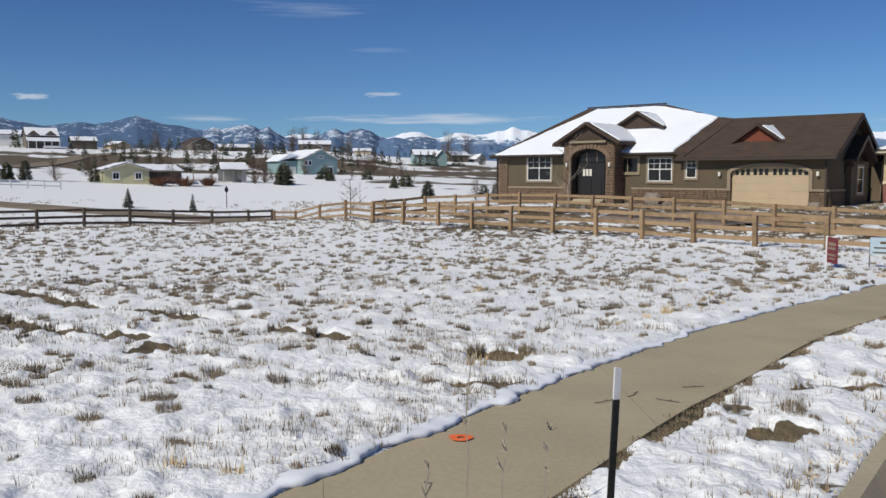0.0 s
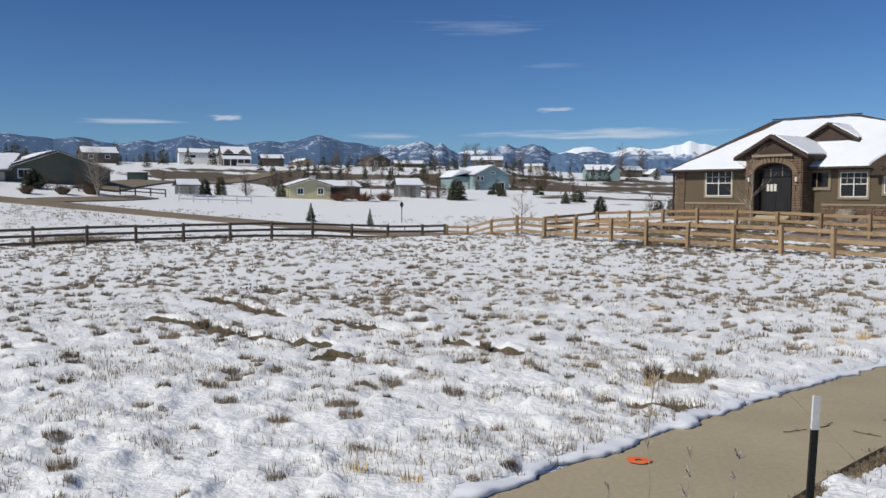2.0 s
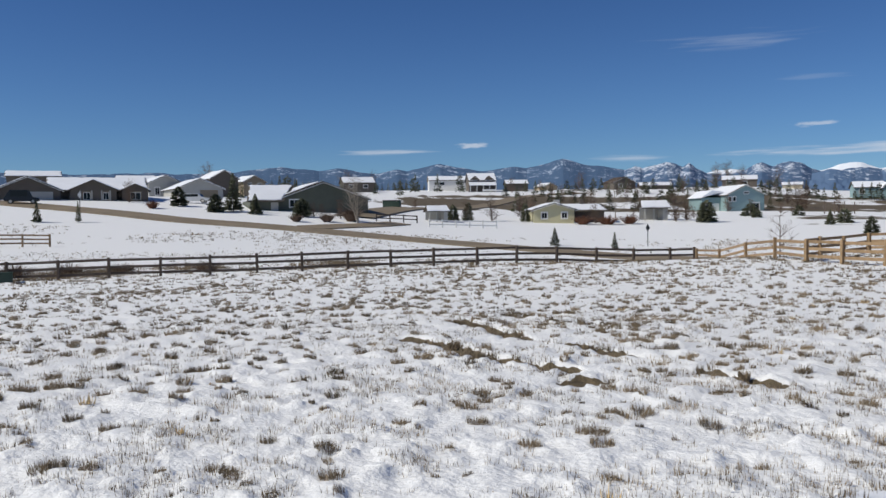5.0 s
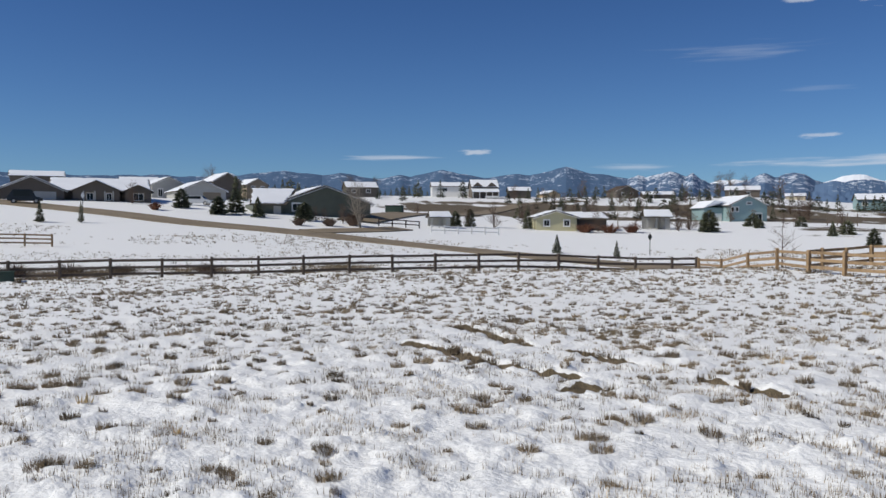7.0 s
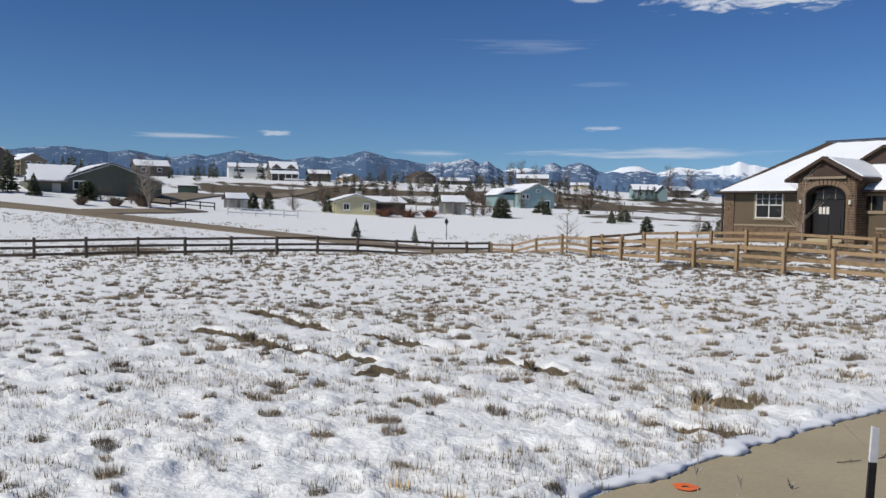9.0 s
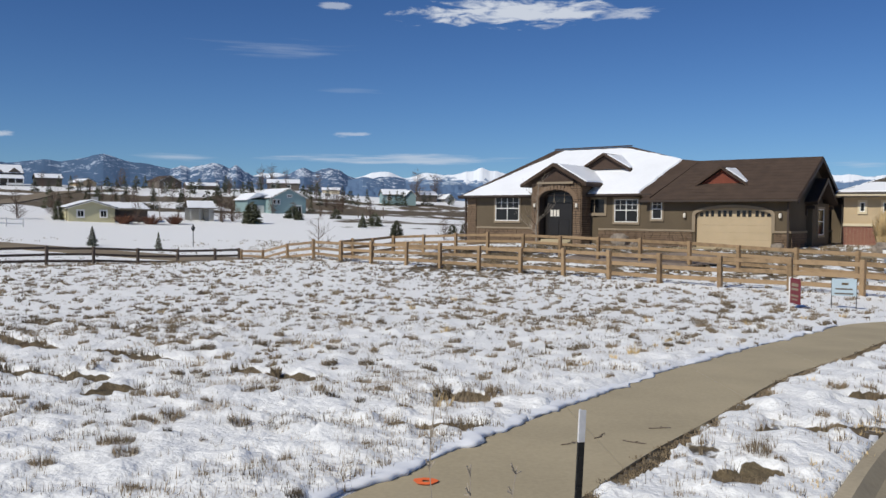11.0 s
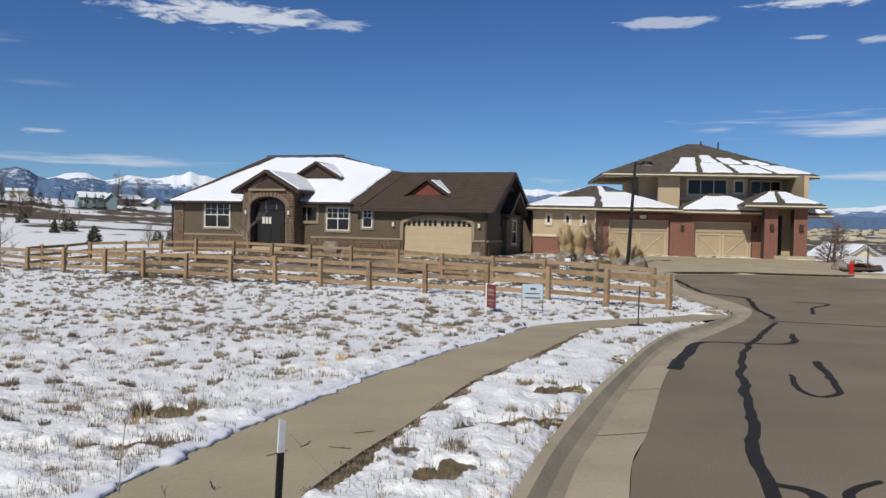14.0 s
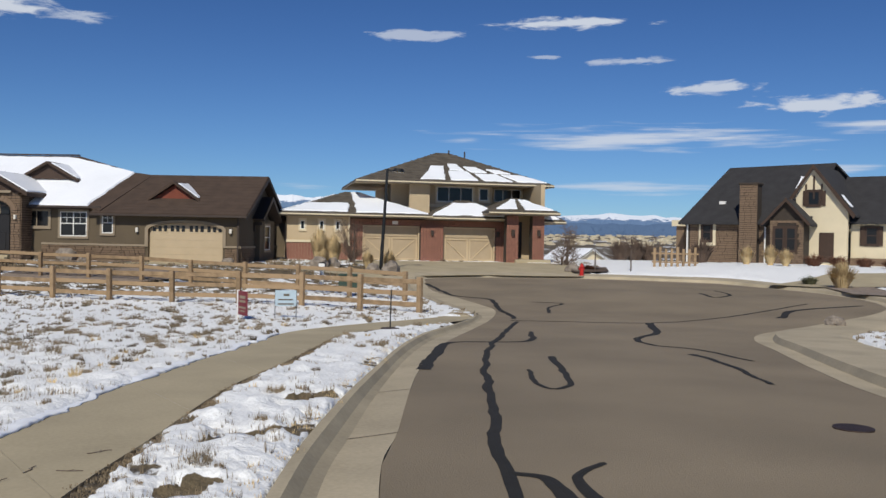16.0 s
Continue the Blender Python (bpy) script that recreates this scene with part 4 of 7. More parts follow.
    slab(bm, [(x, -1.5, z) for x, z in o], (0, 0.6, 0))
    box(bm, -16.4, -15.9, -0.9, 0.55, -0.5, 3.9)
    box(bm, -13.1, -12.6, -0.9, 0.55, -0.5, 3.9)
    me = bpy.data.meshes.new("portico")
    bm.to_mesh(me)
    bm.free()
    me.materials.append(M["mortar"])
    P.data = me

    def void(x, z):
        return abs(x - oc) < 1.5 and z < 2.9 + 0.9 * math.sqrt(max(0, 1 - ((x - oc) / 1.5) ** 2))
    blocks = list(ledge_stones(H, -16.42, -15.82, -0.4, 2.9, -1.5, 11, course=(0.11, 0.2), length=(0.2, 0.45), deep=0.06))
    blocks += list(ledge_stones(H, -13.18, -12.58, -0.4, 2.9, -1.5, 12, course=(0.11, 0.2), length=(0.2, 0.45), deep=0.06))
    blocks += list(ledge_stones(H, -16.42, -12.58, 2.9, 3.98, -1.5, 13, hole=void, course=(0.11, 0.18), length=(0.2, 0.4), deep=0.06))
    lay_stones(P, blocks, Matrix())
    # voussoirs of the arch
    vs = []
    for k in range(17):
        a = math.pi * (k + 0.5) / 17
        me2 = boxes((-0.11, 0.11, -0.07, 0.02, 0.0, 0.34), bevel=0.02)
        part("voussoir", me2, M["stone"], P, m=Matrix.Translation((oc + 1.32 * math.cos(a), -1.52, 2.9 + 0.64 * math.sin(a))) @ Matrix.Rotation(-(a - math.pi / 2), 4, "Y"))
    joined_stones("side_stone", list(ledge_stones(H, -0.55, 1.5, -0.4, 3.9, -0.005, 15)), "stone", P, pose(-12.6, 0, 0, 0, 0, 90) @ Matrix.Translation((-0.95, 0, 0)))
    # portico gable: red siding under a dark roof
    part("gable_face", plate([(-16.4, 3.98), (-12.55, 3.98), (oc, 5.0)], -1.62, -1.45), M["timber"], P, "dark red-brown boarded gable")
    part("gable_beam", boxes((-15.9, -13.1, -1.72, -1.6, 3.92, 4.06)), M["trim"], P)
    for s in (-1, 1):
        e = oc + s * 2.55
        part("roof", slab(bmesh.new(), [(e, -2.0, 3.92), (oc, -2.0, 5.3), (oc, 4.5, 5.3), (e, 4.5, 3.92)], (0, 0, -0.2)), M["shingle"], P)
        part("snow_cover", snow_sheet([(e - s * 0.12, -1.75, 3.99), (oc + s * 0.15, -1.7, 5.23), (oc + s * 0.15, 4.4, 5.23), (e - s * 0.12, 4.4, 3.99)], seed=3 + s), M["snow"], P, "white settled snow")
    for x in (-16.1, -12.85):
        part("wall_lantern", boxes((x - 0.07, x + 0.07, -1.72, -1.55, 2.35, 2.62), bevel=0.02), M["lamp_glass"], P)
    P.matrix_basis = Matrix.Translation((-0.49, 0.8, 0))
    # added near-black panel that closes the porch behind the doors
    part("recess", boxes((-16.3, -13.7, 0.02, 0.3, 0.0, 3.6)), M["dark"], H)
    # front doors
    D = part("front_door", boxes((-15.3, -13.4, 0.42, 0.5, 0.32, 2.62)), M["dark"], H, "dark double door with small panes", Matrix.Translation((-0.68, -0.56, 0)))
    for x in (-15.1, -14.3):
        part("door_panel", boxes((x, x + 0.7, 0.39, 0.43, 0.5, 1.55), bevel=0.01), M["dark"], D)
    for k in range(3):
        part("pane", boxes((-15.05 + k * 0.25, -14.87 + k * 0.25, 0.39, 0.42, 1.75, 2.2)), M["lamp_glass"], D, "pale glazed light")
    part("fanlight", boxes((-15.3, -13.4, 0.40, 0.46, 2.68, 3.3)), M["glass"], D)
    part("fanlight_bar", boxes((-14.8, -14.75, 0.38, 0.41, 2.68, 3.3), (-14.0, -13.95, 0.38, 0.41, 2.68, 3.3)), M["trim"], D)
    for k in range(3):
        part("step", boxes((-16.14, -13.84, -0.75 - 0.34 * (2 - k), 0.45, -0.3 + 0.0, 0.0 + 0.13 * k - 0.05), bevel=0.01), M["concrete"], H)
    # garage roof: gable to the right, running into the main hip on the left
    ry, rz, ov = dep / 2, 5.38, 0.5
    sl = (rz - ev) / ry
    part("roof", roof_face([(gl - 0.2, -ov, ev - ov * sl + 0.1), (0.55, -ov, ev - ov * sl + 0.1), (0.55, ry, rz + 0.1), (gl + 1.1, ry, rz + 0.1)]), M["shingle"], H, "dark brown shingles, bare of snow")
    part("roof", roof_face([(0.55, dep + ov, ev - ov * sl + 0.1), (gl - 3, dep + ov, ev - ov * sl + 0.1), (gl - 3, ry, rz + 0.1), (0.55, ry, rz + 0.1)]), M["shingle"], H)
    bm = bmesh.new()
    for k in range(13):
        f = k / 13
        slab(bm, [(gl + 1.2 * f + 0.05, -ov + (ry + ov) * f, ev - ov * sl + (rz - ev + ov * sl) * f + 0.102), (0.56, -ov + (ry + ov) * f, ev - ov * sl + (rz - ev + ov * sl) * f + 0.102),
                  (0.56, -ov + (ry + ov) * (f + 0.07), ev - ov * sl + (rz - ev + ov * sl) * (f + 0.07) + 0.104), (gl + 1.2 * (f + 0.07) + 0.05, -ov + (ry + ov) * (f + 0.07), ev - ov * sl + (rz - ev + ov * sl) * (f + 0.07) + 0.104)], (0, 0, 0.012))
    part("shingle_course", bm, M["shingle"], H)
    for a, b in ((-ov, ry), (ry, dep + ov)):
        za, zb = (ev - ov * sl, rz) if a < 0 else (rz, ev - ov * sl)
        part("barge_board", slab(bmesh.new(), [(0.55, a, za + 0.06), (0.55, b, zb + 0.06), (0.55, b, zb - 0.22), (0.55, a, za - 0.22)], (0.05, 0, 0)), M["fascia"], H)
    part("gutter", boxes((gl - 0.2, 0.6, -ov - 0.12, -ov, ev - ov * sl - 0.09, ev - ov * sl + 0.05), bevel=0.02), M["fascia"], H)
    part("soffit", boxes((gl, 0.5, -ov, 0.0, ev - ov * sl - 0.07, ev - ov * sl - 0.04)), M["fascia"], H)
    part("downspout", boxes((-0.12, -0.02, -0.11, -0.02, 0.05, ev - 0.2)), M["fascia"], H)
    part("downspout", boxes((gl - 0.05, gl + 0.05, 0.30, 0.4, 0.05, ev)), M["stucco"], H)
    # small gable on the garage roof
    def dormer(cx, half, y0, z0, rise, y1, face, snow):
        d = part("dormer", plate([(cx - half + 0.3, z0), (cx + half - 0.3, z0), (cx, z0 + rise - 0.2)], y0, y0 + 0.1), M[face], H)
        for s in (-1, 1):
            part("roof", slab(bmesh.new(), [(cx + s * half, y0 - 0.3, z0 - 0.05), (cx, y0 - 0.3, z0 + rise), (cx, y1, z0 + rise), (cx + s * half, y0 + 0.3, z0 - 0.02)], (0, 0, -0.15)), M["shingle"], d)
        if snow:
            part("snow_cover", snow_sheet([(cx + half - 0.12, y0 - 0.1, z0 + 0.03), (cx + 0.22, y0 - 0.15, z0 + rise - 0.13), (cx + 0.1, y1 - 0.1, z0 + rise - 0.05), (cx + half - 0.1, y0 + 0.3, z0 + 0.06)], 0.06, 0.05, 9, 0.02), M["snow"], d)
        return d
    dormer(-4.45, 1.62, 1.3, 3.83, 1.05, 3.6, "red_siding", True)
    # main hip roof under snow
    my, mz = 6.6, 6.88
    fl, fr, bl = (xl - 0.45, -0.05, mv - 0.12), (gl + 2.6, -0.05, mv - 0.12), (xl - 0.45, 13.4, mv - 0.12)
    r1, r2 = (-19.5, my, mz - 0.05), (-13.1, my, mz - 0.05)
    br = (gl + 4.6, 13.4, mv - 0.12)
    va, vb = (gl - 0.5, -0.05, mv - 0.12), (-8.0, 4.2, 5.55)
    part("roof", roof_face([fl, va, vb, r2, r1]), M["shingle"], H, "shingles under a blanket of snow")
    part("roof", roof_face([bl, fl, r1]), M["shingle"], H)
    part("roof", roof_face([vb, br, r2]), M["shingle"], H)
    part("roof", roof_face([br, bl, r1, r2]), M["shingle"], H)
    part("snow_cover", snow_sheet([(xl - 0.1, 0.0, mv - 0.1), (gl - 0.55, 0.0, mv - 0.1), (vb[0] - 0.15, vb[1], vb[2]), (r2[0] - 0.1, my - 0.35, mz - 0.21), (r1[0] + 1.0, my - 0.3, mz - 0.19), (r1[0] + 0.1, my - 1.4, mz - 0.82)], 0.09, 0.16, 4), M["snow"], H, "thick white snow on the roof")
    part("snow_cover", snow_sheet([(xl - 0.3, 11.5, mv - 0.02), (xl - 0.3, 1.2, mv - 0.02), (-20.6, 6.2, 6.0)], 0.07, 0.2, 6), M["snow"], H)
    part("gutter", boxes((xl - 0.45, gl + 0.3, -0.17, -0.05, mv - 0.2, mv - 0.06), bevel=0.02), M["fascia"], H)
    part("soffit", boxes((xl - 0.4, gl, -0.05, 0.5, mv - 0.22, mv - 0.19)), M["fascia"], H)
    part("downspout", boxes((xl - 0.1, xl, 0.3, 0.4, 0.0, mv)), M["fascia"], H)
    dormer(-13.3, 2.05, 2.9, 5.02, 1.12, 6.0, "timber", True)
    part("valley", slab(bmesh.new(), [(va[0], va[1], va[2] + 0.03), (vb[0], vb[1], vb[2] + 0.03), (vb[0] + 0.9, vb[1] + 0.1, 5.46), (va[0] + 0.9, va[1] - 0.4, 2.98)], (0, 0, -0.1)), M["shingle"], H)
    part("ridge_cap", boxes((r1[0], r2[0], my - 0.09, my + 0.09, mz - 0.02, mz + 0.06)), M["shingle"], H)
    part("vent_pipe", boxes((-22.0, -21.9, 6.0, 6.1, 5.0, 5.6)), M["fascia"], H)


brown_house()


def brick_house():
    k = 62 / 58
    x, y = 0.51 + (38.2 - 0.51) * k, 0.27 + (44.36 - 0.27) * k
    H = thing("house", pose(x, y, 0.06, 0, 0, -25), "two-storey tan and brick house with tiled hip roof", "house")
    W, B = M["tan_wall"], M["brick"]
    ev = 3.12
    # garage front with two openings
    part("wall", plate([(-11.0, -0.3), (-10.0, -0.3), (-10.0, 2.42), (-5.95, 2.42), (-5.95, -0.3), (-4.25, -0.3), (-4.25, 2.4), (-0.42, 2.4), (-0.42, -0.3), (1.0, -0.3), (1.0, ev), (-11.0, ev)], 0, 0.3), M["mortar"], H)
    def hole(a, b):
        return (-10.0 < a < -5.95 and b < 2.44) or (-4.25 < a < -0.42 and b < 2.42)
    bl = list(ledge_stones(H, -11.0, 1.0, -0.2, 2.85, 0.0, 21, course=(0.075, 0.076), length=(0.2, 0.21), joint=0.007, hole=hole, deep=0.02))
    joined_stones("brickwork", bl, "brick", H)
    pier = part("brick_pier", boxes((-5.9, -4.3, -0.35, 0.0, -0.3, 2.45)), M["mortar"], H)
    joined_stones("brickwork", list(ledge_stones(H, -5.92, -4.28, -0.2, 2.45, -0.35, 23, course=(0.075, 0.076), length=(0.2, 0.21), joint=0.007, deep=0.02)), "brick", pier)
    for x0, x1, zt in ((-10.0, -5.95, 2.42), (-4.25, -0.42, 2.4)):
        d = part("garage_door", boxes((x0, x1, 0.16, 0.22, -0.1, zt)), M["garage2"], H, "tan carriage-style garage door")
        for row in ((x0, x0 + 0.1, 0.0, 0.16, -0.1, zt - 0.1), (x1 - 0.1, x1, 0.0, 0.16, -0.1, zt - 0.1)):
            part("jamb", boxes(row), W, d)
        part("lintel", boxes((x0, x1, 0.0, 0.16, zt - 0.1, zt)), W, d)
        mid = (x0 + x1) / 2
        part("top_panel", boxes((x0 + 0.12, x1 - 0.12, 0.12, 0.17, zt - 0.75, zt - 0.12)), M["garage2"], d)
        for a, b, s in ((x0 + 0.12, mid - 0.03, 1), (mid + 0.03, x1 - 0.12, -1)):
            for row in ((a, b, 0.11, 0.165, 0.0, 0.12), (a, b, 0.11, 0.165, zt - 0.92, zt - 0.8), (a, a + 0.12, 0.112, 0.165, 0.12, zt - 0.92), (b - 0.12, b, 0.112, 0.165, 0.12, zt - 0.92)):
                part("leaf_rail", boxes(row), W, d)
            for p, q in (((a + 0.16, zt - 0.95) if s > 0 else (b - 0.16, zt - 0.95), (b - 0.16, 0.12) if s > 0 else (a + 0.16, 0.12)),):
                bm = bmesh.new()
                slab(bm, [(p[0] - 0.06, 0.115, p[1]), (p[0] + 0.06, 0.115, p[1]), (q[0] + 0.06, 0.115, q[1]), (q[0] - 0.06, 0.115, q[1])], (0, 0.05, 0))
                part("brace", bm, W, d)
    for xx in (-5.1, -0.2, 0.75):
        part("wall_lantern", boxes((xx - 0.1, xx + 0.1, -0.5 if xx < -5 else -0.18, -0.3 if xx < -5 else 0, 1.75, 2.15), bevel=0.02), M["fascia"], H)
    part("number_plate", boxes((-7.9, -7.5, -0.06, 0.0, 2.52, 2.75)), M["white"], H)
    # left wing: tan over brick plinth, three slit windows
    part("wall", boxes((-15.2, -11.0, -0.4, -0.1, -0.3, ev)), W, H)
    part("wall", boxes((-15.2, -14.9, -0.1, 12.0, -0.3, ev)), W, H)
    joined_stones("brickwork", list(ledge_stones(H, -15.22, -11.0, -0.2, 1.15, -0.4, 25, course=(0.075, 0.076), length=(0.2, 0.21), joint=0.007, deep=0.03)), "brick", H)
    part("sill_course", boxes((-15.25, -11.0, -0.5, -0.38, 1.15, 1.32)), M["cream"], H)
    for xx in (-14.3, -13.0, -11.9):
        window(H, xx, xx + 0.3, 2.05, 2.65, -0.4, 1, 1, border="cream")
    part("downspout", boxes((-11.02, -10.92, -0.5, -0.4, 0, ev)), M["cream"], H)
    # entrance with two brick piers
    for xx in (0.0, 1.9):
        p = part("brick_pier", boxes((xx, xx + 0.85, -1.6, -0.85, -0.2, 3.3)), M["mortar"], H)
        joined_stones("brickwork", list(ledge_stones(H, xx - 0.01, xx + 0.86, -0.1, 3.3, -1.6, 27 + int(xx), course=(0.075, 0.076), length=(0.2, 0.21), joint=0.007, deep=0.02)), "brick", p)
        joined_stones("brickwork", list(ledge_stones(H, -1.6, -0.85, -0.1, 3.3, 0, 30 + int(xx), course=(0.075, 0.076), length=(0.2, 0.21), joint=0.007, deep=0.02)), "brick", p, pose(xx + 0.85, 0, 0, 0, 0, 90))
        part("wall_lantern", boxes((xx + 0.32, xx + 0.55, -1.8, -1.62, 1.85, 2.3), bevel=0.03), M["fascia"], p)
    part("wall", boxes((1.0, 3.1, 0.6, 0.9, -0.3, 3.4)), W, H)
    part("wall", boxes((2.8, 3.1, -0.6, 10.0, -0.3, 5.6)), W, H)
    part("front_door", boxes((1.05, 1.75, 0.5, 0.6, 0.25, 2.9)), M["dark"], H, "dark glazed entrance door")
    part("step", boxes((0.6, 3.2, -1.9, 0.5, -0.2, 0.2), bevel=0.02), M["concrete"], H)
    # upper storey
    part("wall", plate([(-6.4, 3.0), (-4.9, 3.0), (-4.9, 5.75), (-6.4, 5.75)], 1.9, 2.2), W, H)
    part("wall", plate([(-7.6, 3.0), (0.1, 3.0), (0.1, 5.75), (-7.6, 5.75)], 3.0, 3.3), W, H)
    part("wall", plate([(0.1, 3.0), (3.1, 3.0), (3.1, 5.75), (0.1, 5.75)], 3.9, 4.2), W, H)
    part("wall", boxes((-7.6, -7.3, 3.3, 12, 3.0, 5.75)), W, H)
    part("wall", boxes((-15.2, -7.6, 12.0, 12.3, -0.3, 3.0)), W, H)
    part("wall", boxes((-7.6, 3.1, 12.0, 12.3, -0.3, 5.7)), W, H)
    part("string_course", boxes((-4.9, 0.1, 2.9, 3.0, 3.95, 4.15)), M["cream"], H)
    window(H, -4.15, -1.4, 4.35, 5.45, 3.0, 3, 1, border="cream")
    window(H, 0.5, 2.6, 4.5, 5.45, 3.9, 3, 1, border="cream")
    window(H, -0.9, -0.2, 4.5, 5.4, 3.0, 1, 1, border="cream")
    # roofs of flat tile, snow on the shaded pitches
    def hip(x0, x1, y0, y1, z0, rise, inset, snow, name="roof", over=0.0):
        a, b, c, d = (x0, y0, z0), (x1, y0, z0), (x1, y1, z0), (x0, y1, z0)
        n = min(inset, (y1 - y0) / 2)
        e, f = (x0 + inset, y0 + n, z0 + rise), (x1 - inset, y0 + n, z0 + rise)
        g, h = (x1 - inset, y1 - n, z0 + rise), (x0 + inset, y1 - n, z0 + rise)
        rf = part(name, roof_face([a, b, f, e], 0.14), M["slate"], H, "grey-brown flat tiles")
        part("slope", roof_face([b, c, g, f], 0.14), M["slate"], rf)
        part("slope", roof_face([d, a, e, h], 0.14), M["slate"], rf)
        part("slope", roof_face([c, d, h, g], 0.14), M["slate"], rf)
        if (y1 - y0) / 2 > inset:
            part("slope", roof_face([e, f, g, h], 0.1), M["slate"], rf)
        # tile courses
        bm = bmesh.new()
        for q in range(1, 12):
            t = q / 12
            p0, p1 = Vector(a).lerp(Vector(e), t), Vector(b).lerp(Vector(f), t)
            box(bm, p0.x, p1.x, p0.y - 0.02, p0.y + 0.10, p0.z - 0.03, p0.z + 0.045)
        part("tile_course", bm, M["slate"], rf)
        part("fascia", boxes((x0, x1, y0 - 0.03, y0 + 0.02, z0 - 0.24, z0 - 0.14), (x0 - 0.03, x0 + 0.02, y0, y1, z0 - 0.24, z0 - 0.14)), M["trim"], rf)
        part("gutter", boxes((x0, x1, y0 - 0.14, y0 - 0.03, z0 - 0.15, z0 - 0.05), bevel=0.02), M["cream"], rf, "cream eaves gutter")
        part("soffit", boxes((x0 + 0.02, x1 - 0.02, y0 + 0.02, y1 - 0.02, z0 - 0.2, z0 - 0.16)), M["tan_wall"], rf)
        for t0, t1, s0, s1, sd in snow:
            q = [Vector(a).lerp(Vector(b), t0).lerp(Vector(e).lerp(Vector(f), t0), s0), Vector(a).lerp(Vector(b), t1).lerp(Vector(e).lerp(Vector(f), t1), s0),
                 Vector(a).lerp(Vector(b), t1).lerp(Vector(e).lerp(Vector(f), t1), s1), Vector(a).lerp(Vector(b), t0).lerp(Vector(e).lerp(Vector(f), t0), s1)]
            part("snow_cover", snow_sheet([tuple(v) for v in q], 0.08, 0.14, sd, 0.03), M["snow"], rf, "patch of lying snow")
        return rf
    wing = hip(-15.9, -5.2, -1.0, 9.0, ev + 0.05, 1.75, 5.0, [(0.50, 0.99, 0.03, 0.95, 31), (0.02, 0.46, 0.04, 0.42, 32)])
    for t0, t1 in ((0.04, 0.3), (0.34, 0.58), (0.62, 0.84)):
        q = [Vector((-15.9, 8.4, ev + 0.05)).lerp(Vector((-10.9, 4.4, ev + 1.8)), t0), Vector((-15.9, -0.7, ev + 0.05)).lerp(Vector((-10.9, 3.9, ev + 1.8)), t0),
             Vector((-15.9, -0.7, ev + 0.05)).lerp(Vector((-10.9, 3.9, ev + 1.8)), t1), Vector((-15.9, 8.4, ev + 0.05)).lerp(Vector((-10.9, 4.4, ev + 1.8)), t1)]
        part("snow_cover", snow_sheet([tuple(v) for v in q], 0.05, 0.16, int(t0 * 90) + 41, 0.03), M["snow"], wing, "thin band of lying snow")
    hip(-5.6, 0.6, -0.9, 4.0, ev - 0.02, 1.3, 2.6, [(0.04, 0.97, 0.04, 0.8, 33)])
    hip(-1.5, 3.7, -2.3, 4.4, 3.55, 1.05, 2.4, [(0.06, 0.42, 0.1, 0.85, 34), (0.5, 0.97, 0.06, 0.85, 35)])
    hip(-10.4, 4.4, 1.2, 12.6, 5.72, 2.65, 6.9, [(0.31, 0.445, 0.03, 0.5, 36), (0.465, 0.62, 0.03, 0.34, 37), (0.48, 0.6, 0.36, 0.58, 39), (0.64, 0.80, 0.03, 0.27, 38), (0.63, 0.76, 0.3, 0.5, 46), (0.82, 0.98, 0.03, 0.26, 48), (0.8, 0.92, 0.29, 0.42, 49)])
    hip(2.4, 4.9, -0.2, 8.0, 3.0, 0.7, 1.1, [(0.1, 0.9, 0.1, 0.8, 40)])
    for xx, yy in ((-2.6, 6.5), (-1.2, 7.0)):
        part("vent_pipe", boxes((xx, xx + 0.1, yy, yy + 0.1, 7.2, 8.55)), M["fascia"], H)


brick_house()


